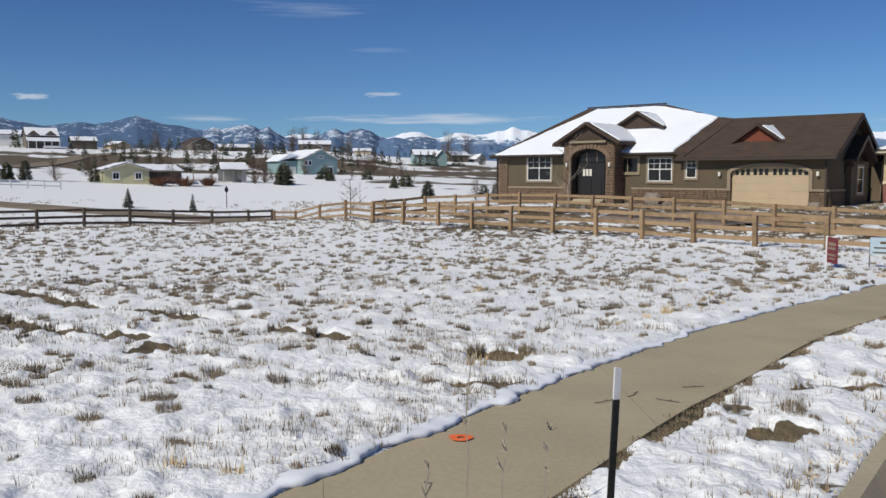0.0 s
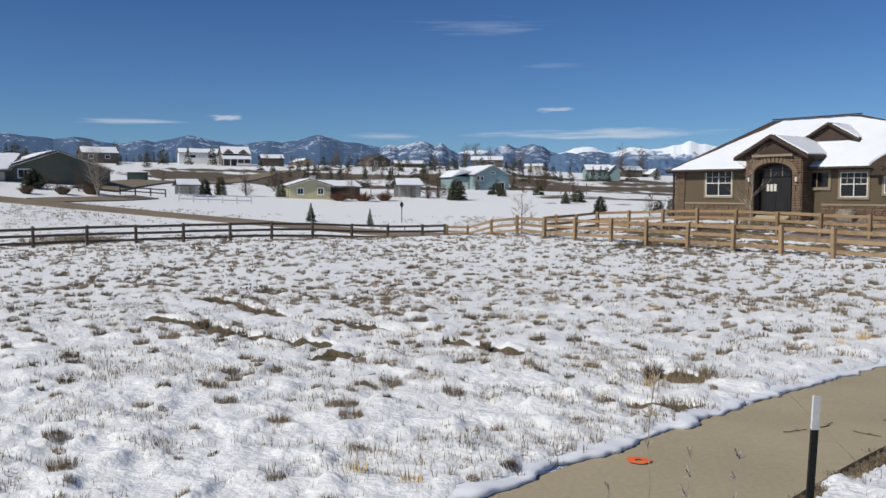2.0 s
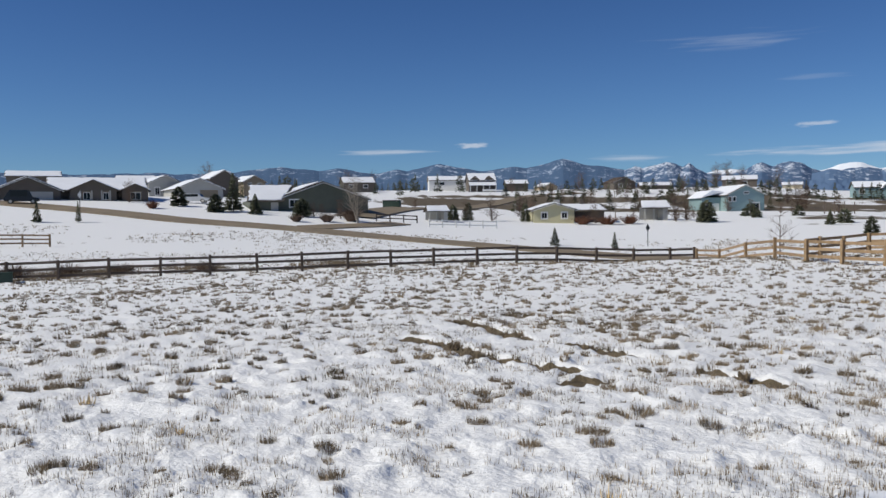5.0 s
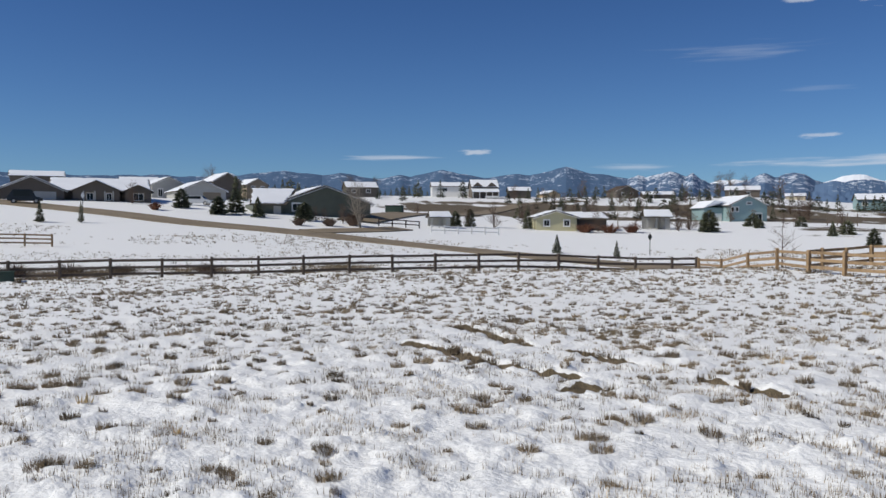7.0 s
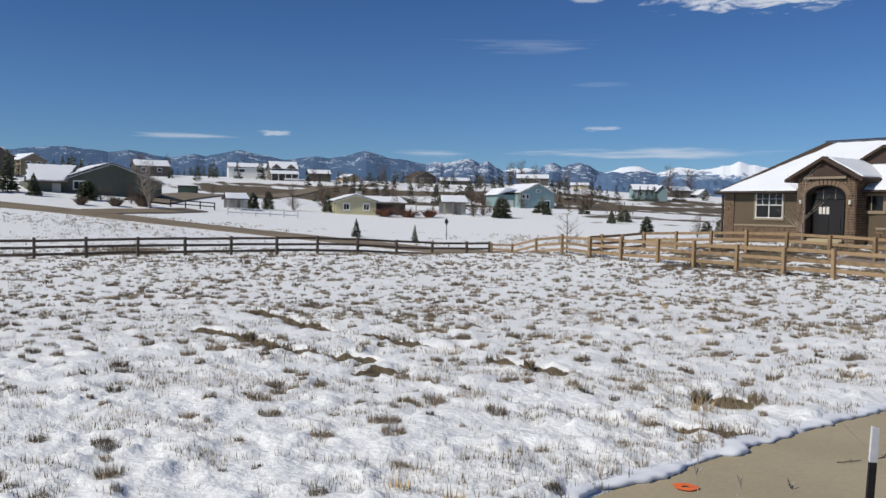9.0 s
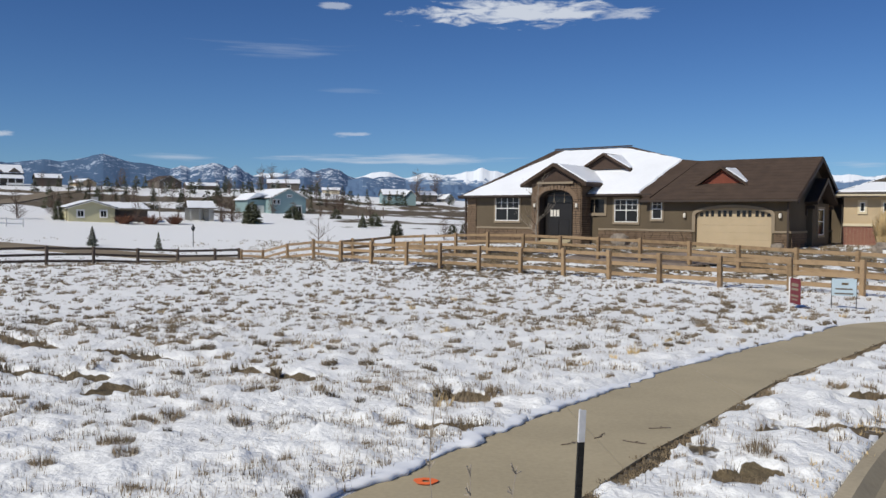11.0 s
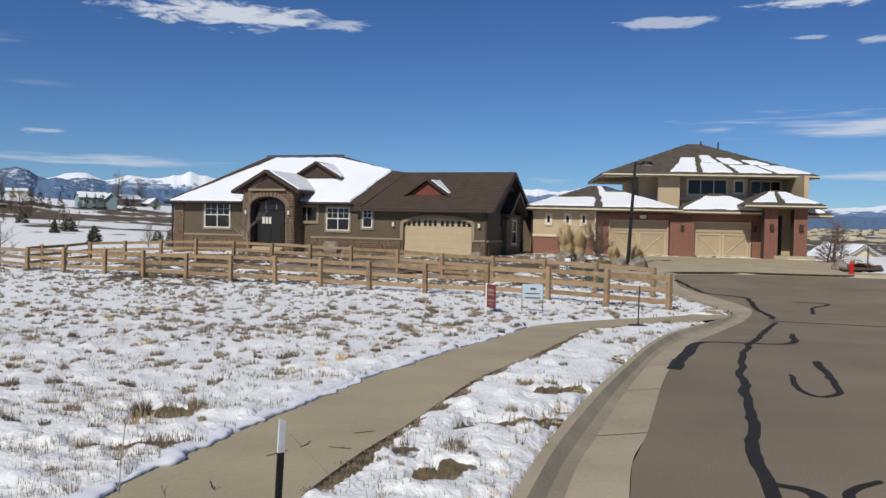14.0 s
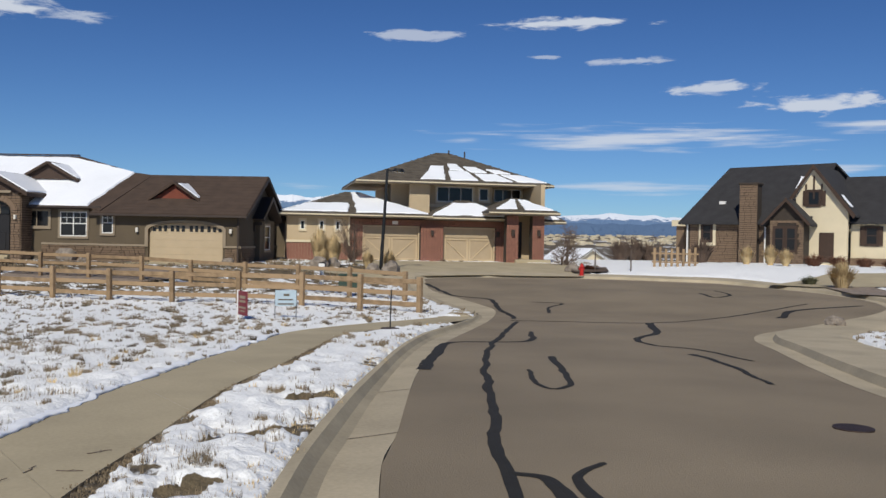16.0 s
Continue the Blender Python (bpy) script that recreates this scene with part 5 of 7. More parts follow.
def tudor_house():
    k = 68 / 52
    x, y = 0.51 + (45.67 - 0.51) * k, 0.27 + (26.05 - 0.27) * k
    H = thing("house", pose(x, y, 0.45, 0, 0, -75), "cream stucco and stone house with steep charcoal roof", "house")
    C, S, T = M["cream"], M["mortar"], M["timber"]
    ev = 3.0
    part("wall", boxes((-10.0, -0.6, 0, 0.3, -0.8, ev)), S, H)
    part("wall", boxes((-10.0, -9.7, 0.3, 11.5, -0.8, ev)), C, H)
    part("wall", boxes((-10.0, 9, 11.5, 11.8, -0.8, ev)), C, H)
    def hole(a, b):
        return -8.75 < a < -7.6 and 1.2 < b < 2.9
    joined_stones("stonework", list(ledge_stones(H, -9.6, -0.6, -0.7, ev, 0, 51, course=(0.12, 0.22), length=(0.3, 0.7), hole=hole)), "stone", H)
    part("surround", boxes((-8.85, -7.5, -0.09, 0.02, 1.05, 3.0)), C, H, "cream window surround")
    window(H, -8.55, -7.85, 1.45, 2.7, -0.09, 1, 2, ma="timber", border="timber")
    ch = part("chimney", boxes((-5.45, -4.15, -0.65, 0.35, -0.7, 5.7)), S, H)
    joined_stones("stonework", list(ledge_stones(H, -5.48, -4.12, -0.7, 5.7, -0.65, 53, course=(0.12, 0.22), length=(0.3, 0.6))), "stone", ch)
    part("cap", boxes((-5.55, -4.05, -0.75, 0.45, 5.7, 5.86), bevel=0.03), S, ch)
    part("downspout", boxes((-3.75, -3.65, -0.12, -0.02, -0.2, ev)), M["white"], H)
    # bay with small gable
    by = -1.2
    part("wall", boxes((-3.0, -0.6, by, 0.0, -0.5, ev)), S, H)
    joined_stones("stonework", list(ledge_stones(H, -3.0, -0.6, -0.5, ev, by, 55, course=(0.12, 0.22), length=(0.3, 0.6), hole=lambda a, b: -2.7 < a < -1.05 and 0.7 < b < 2.8)), "stone", H)
    for x0 in (-2.65, -1.8):
        window(H, x0, x0 + 0.65, 0.8, 2.45, by - 0.05, 1, 2, ma="timber", border="timber")
    part("gable_face", plate([(-3.2, ev), (-0.4, ev), (-1.8, ev + 1.35)], by, by + 0.15), S, H)
    for s in (-1, 1):
        part("roof", slab(bmesh.new(), [(-1.8 + s * 1.75, by - 0.35, ev - 0.25), (-1.8, by - 0.35, ev + 1.6), (-1.8, 4.0, ev + 1.6), (-1.8 + s * 1.75, 3.0, ev - 0.25)], (0, 0, -0.2)), M["char"], H)
        part("barge_board", slab(bmesh.new(), [(-1.8 + s * 1.78, by - 0.42, ev - 0.3), (-1.8, by - 0.42, ev + 1.62), (-1.8, by - 0.42, ev + 1.35), (-1.8 + s * 1.62, by - 0.42, ev - 0.4)], (0, 0.06, 0)), T, H)
    # tall timbered gable
    gy = 0.2
    part("gable_face", plate([(-1.6, ev), (2.0, ev), (2.0, 4.2), (-0.35, 6.8), (-1.6, 5.2)], gy, gy + 0.3), C, H, "cream half-timbered gable")
    for x0 in (-0.9, -0.35, 0.2):
        part("timber", boxes((x0 - 0.06, x0 + 0.06, gy - 0.05, gy + 0.02, 4.6, 6.3 if x0 == -0.35 else 5.7)), T, H)
    window(H, -0.75, 0.05, 4.15, 5.15, gy, 1, 1, ma="timber", border="timber")
    for x0 in (-1.1, 0.2):
        part("shutter", boxes((x0, x0 + 0.28, gy - 0.07, gy, 4.1, 5.2)), T, H)
    for s, ex, ez in ((1, 2.6, 3.4), (-1, -2.0, 4.6)):
        part("barge_board", slab(bmesh.new(), [(ex, gy - 0.4, ez), (-0.35, gy - 0.4, 7.15), (-0.35, gy - 0.4, 6.8), (ex - s * 0.15, gy - 0.4, ez - 0.25)], (0, 0.08, 0)), T, H)
    part("roof", slab(bmesh.new(), [(2.6, gy - 0.35, 3.4), (-0.35, gy - 0.35, 7.15), (-0.35, 7.0, 7.15), (2.6, 7.0, 3.4)], (0, 0, -0.15)), M["char"], H)
    # great roof
    part("roof", roof_face([(-10.4, -0.5, ev - 0.15), (-0.4, -0.5, ev - 0.15), (-0.35, 6.3, 7.75), (-8.8, 6.3, 7.65)]), M["char"], H, "steep charcoal shingles")
    part("roof", roof_face([(-10.4, 11.9, ev - 0.15), (-10.4, -0.5, ev - 0.15), (-8.8, 6.3, 7.65)]), M["char"], H)
    part("roof", roof_face([(3.0, 11.9, ev - 0.15), (-10.4, 11.9, ev - 0.15), (-8.8, 6.3, 7.65), (-0.35, 6.3, 7.75)]), M["char"], H)
    part("skylight", boxes((-7.9, -7.4, 1.6, 2.0, 4.3, 4.6)), M["white"], H)
    part("snow_cover", snow_sheet([(-2.5, 3.1, 5.47), (-2.25, 3.1, 5.47), (-2.15, 4.6, 6.55), (-2.5, 4.6, 6.55)], 0.06, 0.05, 61, 0.06), M["snow"], H, "strip of lying snow")
    part("snow_cover", snow_sheet([(1.5, 0.1, 4.8), (2.2, 0.1, 3.91), (2.2, 0.9, 3.91), (1.5, 0.9, 4.8)], 0.06, 0.05, 62, 0.1), M["snow"], H)
    part("wall", boxes((-0.6, 2.0, gy, gy + 0.3, -0.8, ev)), C, H)
    part("front_door", boxes((0.1, 1.1, gy - 0.06, gy, 0.0, 2.15)), T, H, "dark timber entrance door")
    # right wing
    part("wall", boxes((2.0, 11.0, 1.2, 1.5, -0.8, 3.1)), C, H)
    part("wall", boxes((10.7, 11.0, 1.5, 11.5, -0.8, 3.1)), C, H)
    part("stone_base", boxes((2.0, 11.0, 1.08, 1.2, -0.8, 0.35)), M["stone"], H)
    part("roof", roof_face([(0.5, 0.7, 2.95), (11.5, 0.7, 2.95), (11.0, 6.2, 6.6), (0.5, 6.2, 6.6)]), M["char"], H)
    part("roof", roof_face([(11.5, 11.8, 2.95), (0.5, 11.8, 2.95), (0.5, 6.2, 6.6), (11.0, 6.2, 6.6)]), M["char"], H)
    for x0 in (3.0, 4.9, 8.0):
        window(H, x0, x0 + 0.75, 1.35, 2.55, 1.2, 1, 2, ma="timber", border="timber")
        for xs in (x0 - 0.38, x0 + 0.82):
            part("shutter", boxes((xs, xs + 0.3, 1.1, 1.2, 1.25, 2.65), bevel=0.01), T, H)
    # porch on the far left corner
    part("porch_post", boxes((-11.6, -10.9, 2.0, 2.7, -0.8, 2.6)), M["stone"], H)
    part("porch_roof", boxes((-11.9, -9.9, 1.7, 8.0, 2.6, 3.1)), C, H)
    part("downspout", boxes((-9.85, -9.75, -0.1, 0.0, -0.3, ev)), M["white"], H)


tudor_house()


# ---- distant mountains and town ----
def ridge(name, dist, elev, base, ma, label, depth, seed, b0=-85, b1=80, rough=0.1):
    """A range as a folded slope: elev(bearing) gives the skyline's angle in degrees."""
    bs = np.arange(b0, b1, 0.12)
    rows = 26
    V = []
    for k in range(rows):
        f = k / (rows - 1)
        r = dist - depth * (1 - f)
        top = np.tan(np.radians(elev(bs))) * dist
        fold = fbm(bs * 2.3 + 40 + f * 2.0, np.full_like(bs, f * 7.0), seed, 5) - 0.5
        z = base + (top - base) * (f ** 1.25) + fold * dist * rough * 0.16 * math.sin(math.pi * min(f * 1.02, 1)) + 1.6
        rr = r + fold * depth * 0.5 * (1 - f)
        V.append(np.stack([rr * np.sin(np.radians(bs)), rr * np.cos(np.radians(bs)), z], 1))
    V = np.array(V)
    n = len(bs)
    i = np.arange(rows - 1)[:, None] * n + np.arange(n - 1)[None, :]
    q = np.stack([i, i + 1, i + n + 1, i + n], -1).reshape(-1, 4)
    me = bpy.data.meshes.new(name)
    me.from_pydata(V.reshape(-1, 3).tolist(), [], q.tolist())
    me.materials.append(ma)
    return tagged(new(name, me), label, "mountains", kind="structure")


def hill_material(name, hazed_wood, snow, line, width, scale, slope=1.0):
    """Dark timbered slopes with snow on open ground, more of it high up; the blue haze of distance is mixed into both
    colours.
    """
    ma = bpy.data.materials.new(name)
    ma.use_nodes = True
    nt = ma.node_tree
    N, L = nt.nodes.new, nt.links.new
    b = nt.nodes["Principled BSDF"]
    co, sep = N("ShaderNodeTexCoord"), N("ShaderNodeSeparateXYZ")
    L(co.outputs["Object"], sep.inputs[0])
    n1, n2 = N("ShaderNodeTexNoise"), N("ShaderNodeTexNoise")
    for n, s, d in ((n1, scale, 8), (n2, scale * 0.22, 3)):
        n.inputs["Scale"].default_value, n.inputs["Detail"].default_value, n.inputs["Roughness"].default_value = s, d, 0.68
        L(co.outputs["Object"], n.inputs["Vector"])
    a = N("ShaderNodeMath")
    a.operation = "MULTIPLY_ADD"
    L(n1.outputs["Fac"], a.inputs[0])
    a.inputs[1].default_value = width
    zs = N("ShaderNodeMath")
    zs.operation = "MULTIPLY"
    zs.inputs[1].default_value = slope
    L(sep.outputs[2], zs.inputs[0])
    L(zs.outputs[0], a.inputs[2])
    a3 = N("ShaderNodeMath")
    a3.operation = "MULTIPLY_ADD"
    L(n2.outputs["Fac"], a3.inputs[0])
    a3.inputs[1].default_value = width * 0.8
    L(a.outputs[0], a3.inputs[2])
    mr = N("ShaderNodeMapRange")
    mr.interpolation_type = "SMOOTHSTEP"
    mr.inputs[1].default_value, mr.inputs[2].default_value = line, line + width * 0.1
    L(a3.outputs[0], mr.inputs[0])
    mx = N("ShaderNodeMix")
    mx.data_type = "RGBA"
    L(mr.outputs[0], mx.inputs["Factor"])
    mx.inputs[6].default_value, mx.inputs[7].default_value = (*hazed_wood, 1), (*snow, 1)
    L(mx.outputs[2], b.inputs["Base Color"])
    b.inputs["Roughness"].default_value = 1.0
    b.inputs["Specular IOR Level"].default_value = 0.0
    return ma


def bumps(rows, floor, rough, seed):
    def f(b):
        z = np.full_like(b, floor)
        for c, h, w in rows:
            z = np.maximum(z, floor + h * np.exp(-np.abs((b - c) / w) ** 1.3))
        return z + (fbm(b * 0.9, b * 0 + 3, seed, 6) - 0.5) * rough
    return f


# each range carries its distance haze as blue in slope and snow colours
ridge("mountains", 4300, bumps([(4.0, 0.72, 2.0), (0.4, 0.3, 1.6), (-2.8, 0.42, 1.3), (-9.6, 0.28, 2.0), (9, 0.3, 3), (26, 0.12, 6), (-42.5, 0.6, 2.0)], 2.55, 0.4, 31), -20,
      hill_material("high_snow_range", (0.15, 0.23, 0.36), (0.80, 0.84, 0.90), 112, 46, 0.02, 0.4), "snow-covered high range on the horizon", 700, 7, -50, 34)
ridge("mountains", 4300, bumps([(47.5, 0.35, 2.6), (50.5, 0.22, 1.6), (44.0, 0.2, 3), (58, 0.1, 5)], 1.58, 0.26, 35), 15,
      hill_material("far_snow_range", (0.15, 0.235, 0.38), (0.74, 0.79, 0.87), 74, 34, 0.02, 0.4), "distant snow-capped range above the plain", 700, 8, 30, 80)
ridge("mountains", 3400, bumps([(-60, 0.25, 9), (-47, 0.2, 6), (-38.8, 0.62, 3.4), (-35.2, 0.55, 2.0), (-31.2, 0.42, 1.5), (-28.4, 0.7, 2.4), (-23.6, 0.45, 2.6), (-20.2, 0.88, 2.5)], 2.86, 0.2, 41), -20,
      hill_material("timbered_foothills", (0.085, 0.14, 0.235), (0.42, 0.50, 0.62), 268, 230, 0.085, 0.25), "timbered foothills tinted haze blue, streaked with snow", 900, 9, -85, -14)
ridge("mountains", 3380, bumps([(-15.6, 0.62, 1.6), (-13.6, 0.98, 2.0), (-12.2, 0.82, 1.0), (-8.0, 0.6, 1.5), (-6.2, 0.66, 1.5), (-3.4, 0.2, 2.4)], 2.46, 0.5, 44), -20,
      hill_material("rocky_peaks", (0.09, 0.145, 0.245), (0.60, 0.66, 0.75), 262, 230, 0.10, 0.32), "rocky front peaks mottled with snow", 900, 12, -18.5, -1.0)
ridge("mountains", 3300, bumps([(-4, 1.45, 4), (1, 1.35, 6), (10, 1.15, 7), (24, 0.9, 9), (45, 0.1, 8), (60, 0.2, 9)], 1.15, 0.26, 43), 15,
      hill_material("hazy_foothills", (0.12, 0.19, 0.31), (0.45, 0.53, 0.63), 168, 130, 0.04, 0.3), "lower foothills coloured haze blue", 700, 10, -6, 80)


# ---- distant houses ----
def plain_house(b, d, wide, deep, tall, rise, turn, wall, roof, label, axis="side", snow=True, windows=(), door=None, shed_roof=None, lift=0.0):
    """A farther house: walls, gabled roof with eaves, snow on the pitches, windows on the front."""
    x, y = polar(b, d)
    H = thing("house", pose(x, y, height(x, y) + lift, 0, 0, turn - b), label, "house", "distant houses")
    w2 = wide / 2
    base = -2.0
    if axis == "side":            # ridge runs along the front
        part("wall", boxes((-w2, w2, 0, 0.2, base, tall)), M[wall], H)
        part("wall", boxes((-w2, w2, deep - 0.2, deep, base, tall)), M[wall], H)
        for s in (-1, 1):
            part("wall", slab(bmesh.new(), [(s * w2, 0.2, base), (s * w2, deep - 0.2, base), (s * w2, deep - 0.2, tall), (s * w2, deep / 2, tall + rise), (s * w2, 0.2, tall)], (-s * 0.2, 0, 0)), M[wall], H)
        e, sl = 0.45, rise / (deep / 2)
        for y0, y1 in ((-e, deep / 2), (deep + e, deep / 2)):
            q = [(-w2 - e, y0, tall - e * sl + 0.12), (w2 + e, y0, tall - e * sl + 0.12), (w2 + e, y1, tall + rise + 0.12), (-w2 - e, y1, tall + rise + 0.12)]
            part("roof", roof_face(q), M[roof], H)
            if snow:
                part("snow_cover", snow_sheet(q, 0.1, 0.35, int(abs(b) * 10 + d), 0.02), M["snow"], H)
    else:                          # gable faces the front
        part("wall", plate([(-w2, base), (w2, base), (w2, tall), (0, tall + rise), (-w2, tall)], 0, 0.2), M[wall], H)
        part("wall", plate([(-w2, base), (w2, base), (w2, tall), (0, tall + rise), (-w2, tall)], deep - 0.2, deep), M[wall], H)
        for s in (-1, 1):
            part("wall", boxes((s * w2 - (0.2 if s > 0 else 0), s * w2 + (0.2 if s < 0 else 0), 0.2, deep - 0.2, base, tall)), M[wall], H)
            e, sl = 0.45, rise / w2
            q = [(s * (w2 + e), -e, tall - e * sl + 0.12), (0, -e, tall + rise + 0.12), (0, deep + e, tall + rise + 0.12), (s * (w2 + e), deep + e, tall - e * sl + 0.12)]
            part("roof", roof_face(q), M[roof], H)
            if snow:
                part("snow_cover", snow_sheet(q, 0.1, 0.3, int(abs(b) * 10 + d), 0.02), M["snow"], H)
            part("barge_board", slab(bmesh.new(), [q[0], q[1], (0, -e, tall + rise - 0.12), (s * (w2 + e), -e, tall - e * sl - 0.12)], (0, 0.06, 0)), M["white"], H)
    for x0, z0, ww, hh in windows:
        window(H, x0, x0 + ww, z0, z0 + hh, 0, 2, 1, border="white")
    if door:
        part("garage_door", boxes((door[0], door[0] + door[1], -0.04, 0.0, -0.1, door[2])), M["white" if len(door) < 4 else door[3]], H)
    return H


# yellow bungalow: gable end and a long low roof
h = plain_house(-20.7, 138, 6.5, 12, 2.35, 1.0, 8, "gold", "slate", "low pale yellow bungalow with thin snow on its roof", "front", True, ((-2.0, 0.95, 0.9, 0.95), (1.2, 0.95, 0.9, 0.95)), lift=-0.2)
part("chimney", boxes((0.6, 1.5, 4, 5, 2.8, 4.0)), M["grey"], h)
part("wing", boxes((3.25, 8.6, 3.0, 10.0, -2, 2.2)), M["taupe"], h)
part("wing_roof", roof_face([(2.8, 2.2, 2.1), (9.2, 2.2, 2.1), (9.0, 7.0, 3.3), (0.6, 7.0, 3.3)]), M["slate"], h)
part("snow_cover", snow_sheet([(3.6, 2.4, 2.2), (9.0, 2.4, 2.2), (8.6, 6.8, 3.3), (1.6, 6.8, 3.3)], 0.08, 0.5, 88), M["snow"], h)
part("chimney", boxes((5.2, 5.8, 6.4, 7.0, 2.8, 4.1)), M["taupe"], h)
# teal house of two storeys, seen corner on
h = plain_house(-8.7, 222, 9.6, 13, 4.5, 2.3, 26, "teal", "slate", "two-storey pale teal house with white roof", "front", True, ((1.9, 0.3, 1.6, 2.2), (-0.4, 4.7, 1.2, 0.5)), lift=-0.5)
part("wing", boxes((-9.6, -4.8, 3.5, 11.5, -2, 3.9)), M["teal"], h, "pale wing with two garage doors")
part("wing_roof", slab(bmesh.new(), [(-10.2, 3.0, 3.8), (-7.2, 3.0, 5.7), (-4.2, 3.0, 5.4)], (0, 8.8, 0)), M["snow"], h)
for xx in (-9.3, -7.1):
    part("garage_door", boxes((xx, xx + 1.9, 3.42, 3.5, 0.2, 2.5)), M["white"], h)
for xx in (-4.3, -3.2):
    window(h, xx, xx + 0.7, 2.9, 4.0, 0, 1, 1, border="white")
part("sill", boxes((-4.9, 4.9, -0.06, 0.0, 2.3, 2.45)), M["teal"], h)
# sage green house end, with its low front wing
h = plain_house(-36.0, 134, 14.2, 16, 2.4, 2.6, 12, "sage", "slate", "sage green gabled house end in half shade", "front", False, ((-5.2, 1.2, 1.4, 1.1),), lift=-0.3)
part("snow_cover", snow_sheet([(-7.6, 0.4, 2.3), (-0.5, 0.4, 4.95), (-0.5, 15.0, 4.95), (-7.6, 15.0, 2.3)], 0.1, 0.4, 91, 0.15), M["snow"], h)
part("snow_cover", snow_sheet([(7.4, 3.0, 2.4), (0.5, 3.0, 4.95), (0.5, 15.0, 4.95), (7.4, 15.0, 2.4)], 0.08, 0.5, 90, 0.15), M["snow"], h)
part("wing", boxes((-11.2, -6.9, -1.0, 9.0, -2, 2.2)), M["sage"], h)
part("wing_roof", roof_face([(-11.8, -1.6, 2.1), (-6.4, -1.6, 2.1), (-3.6, 5.0, 4.7), (-10.8, 5.0, 4.7)]), M["slate"], h)
part("snow_cover", snow_sheet([(-11.7, -1.5, 2.15), (-6.6, -1.5, 2.15), (-3.8, 4.9, 4.7), (-10.7, 4.9, 4.7)], 0.1, 0.3, 92), M["snow"], h)
part("garage_door", boxes((-8.2, -7.1, -1.06, -1.0, 0, 1.9)), M["grey"], h)
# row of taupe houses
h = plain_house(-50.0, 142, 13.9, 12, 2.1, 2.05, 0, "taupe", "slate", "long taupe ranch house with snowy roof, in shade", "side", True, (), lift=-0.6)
for gx, gw in ((-0.6, 3.3), (5.4, 1.9)):
    part("gable", plate([(gx - gw, -0.8), (gx + gw, -0.8), (gx + gw, 2.1), (gx, 2.1 + gw * 0.42), (gx - gw, 2.1)], -1.6, -1.3), M["taupe"], h)
    for s in (-1, 1):
        q = [(gx + s * (gw + 0.4), -2.0, 2.0), (gx, -2.0, 2.25 + gw * 0.42), (gx, 5.0, 2.25 + gw * 0.42), (gx + s * (gw + 0.4), 3.0, 2.0)]
        part("roof", roof_face(q), M["slate"], h)
        part("snow_cover", snow_sheet(q, 0.1, 0.25, 93 + int(gx), 0.02), M["snow"], h)
for xx in (-2.4, -0.8, 0.6, 1.8):
    part("porch_post", boxes((xx - 0.1, xx + 0.1, -1.75, -1.6, -0.5, 2.0)), M["grey"], h)
for x0, x1 in ((4.7, 6.2), (-2.0, -1.0), (0.8, 1.6)):
    window(h, x0, x1, 0.6, 1.7, -1.6, 2, 1, border="trim")
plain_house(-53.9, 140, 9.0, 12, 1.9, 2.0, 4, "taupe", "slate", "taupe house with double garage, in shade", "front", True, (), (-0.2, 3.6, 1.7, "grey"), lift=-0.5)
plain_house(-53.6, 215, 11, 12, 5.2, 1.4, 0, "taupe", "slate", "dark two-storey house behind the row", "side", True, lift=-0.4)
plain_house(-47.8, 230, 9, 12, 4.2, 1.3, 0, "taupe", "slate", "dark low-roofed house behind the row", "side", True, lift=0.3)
plain_house(-46.0, 205, 7.6, 12, 3.1, 1.7, 14, "grey", "slate", "pale grey gabled house among shrubs", "front", True, ((0.6, 0.6, 1.2, 1.4), (-2.4, 0.4, 1.0, 1.7)), lift=0.6)
plain_house(-43.9, 190, 9.8, 13, 2.1, 2.1, 14, "grey", "slate", "pale grey garage house with snowy gable", "front", True, (), (0.0, 3.8, 1.8, "trim"), lift=0.25)
plain_house(-42.4, 260, 8.4, 12, 3.8, 2.4, 20, "taupe", "slate", "two-storey dark house on the rise", "front", True, lift=1.7)
plain_house(-40.5, 280, 7.4, 10, 2.6, 1.9, 24, "trim", "shingle", "tan house on the rise behind spruces", "front", True, ((-2.2, 0.9, 1.2, 1.2), (1.0, 0.9, 1.2, 1.2)), lift=1.9)
plain_house(-33.7, 330, 12.0, 10, 2.6, 2.2, 10, "taupe", "shingle", "low brown house among bare trees", "side", True, ((-4.0, 0.6, 1.6, 1.2), (1.6, 0.6, 1.6, 1.2)), lift=1.1)
# white house group on the skyline
h = plain_house(-25.5, 338, 10.4, 12, 4.6, 3.0, 8, "taupe", "char", "two-storey house with porch and snowy roof", "side", True, lift=-0.1)
part("porch_roof", slab(bmesh.new(), [(-5.6, -3.2, 2.7), (5.2, -3.2, 2.7), (5.2, 0.1, 4.1), (-5.6, 0.1, 4.1)], (0, 0, -0.2)), M["snow"], h)
for xx in (-5.2, -2.6, 0, 2.4, 4.9):
    part("porch_post", boxes((xx - 0.12, xx + 0.12, -3.1, -2.85, -1, 2.6)), M["white"], h)
for gx in (-3.0, 2.6):
    part("gable", plate([(gx - 2.0, 4.8), (gx + 2.0, 4.8), (gx, 6.4)], -0.4, 3), M["taupe"], h)
part("rail", boxes((-0.5, 5.0, -3.1, -3.0, 0.2, 1.0)), M["white"], h)
plain_house(-23.2, 342, 8.6, 10, 3.2, 1.6, 6, "taupe", "char", "dark barn with snow on its pitch", "side", True, lift=-0.2)
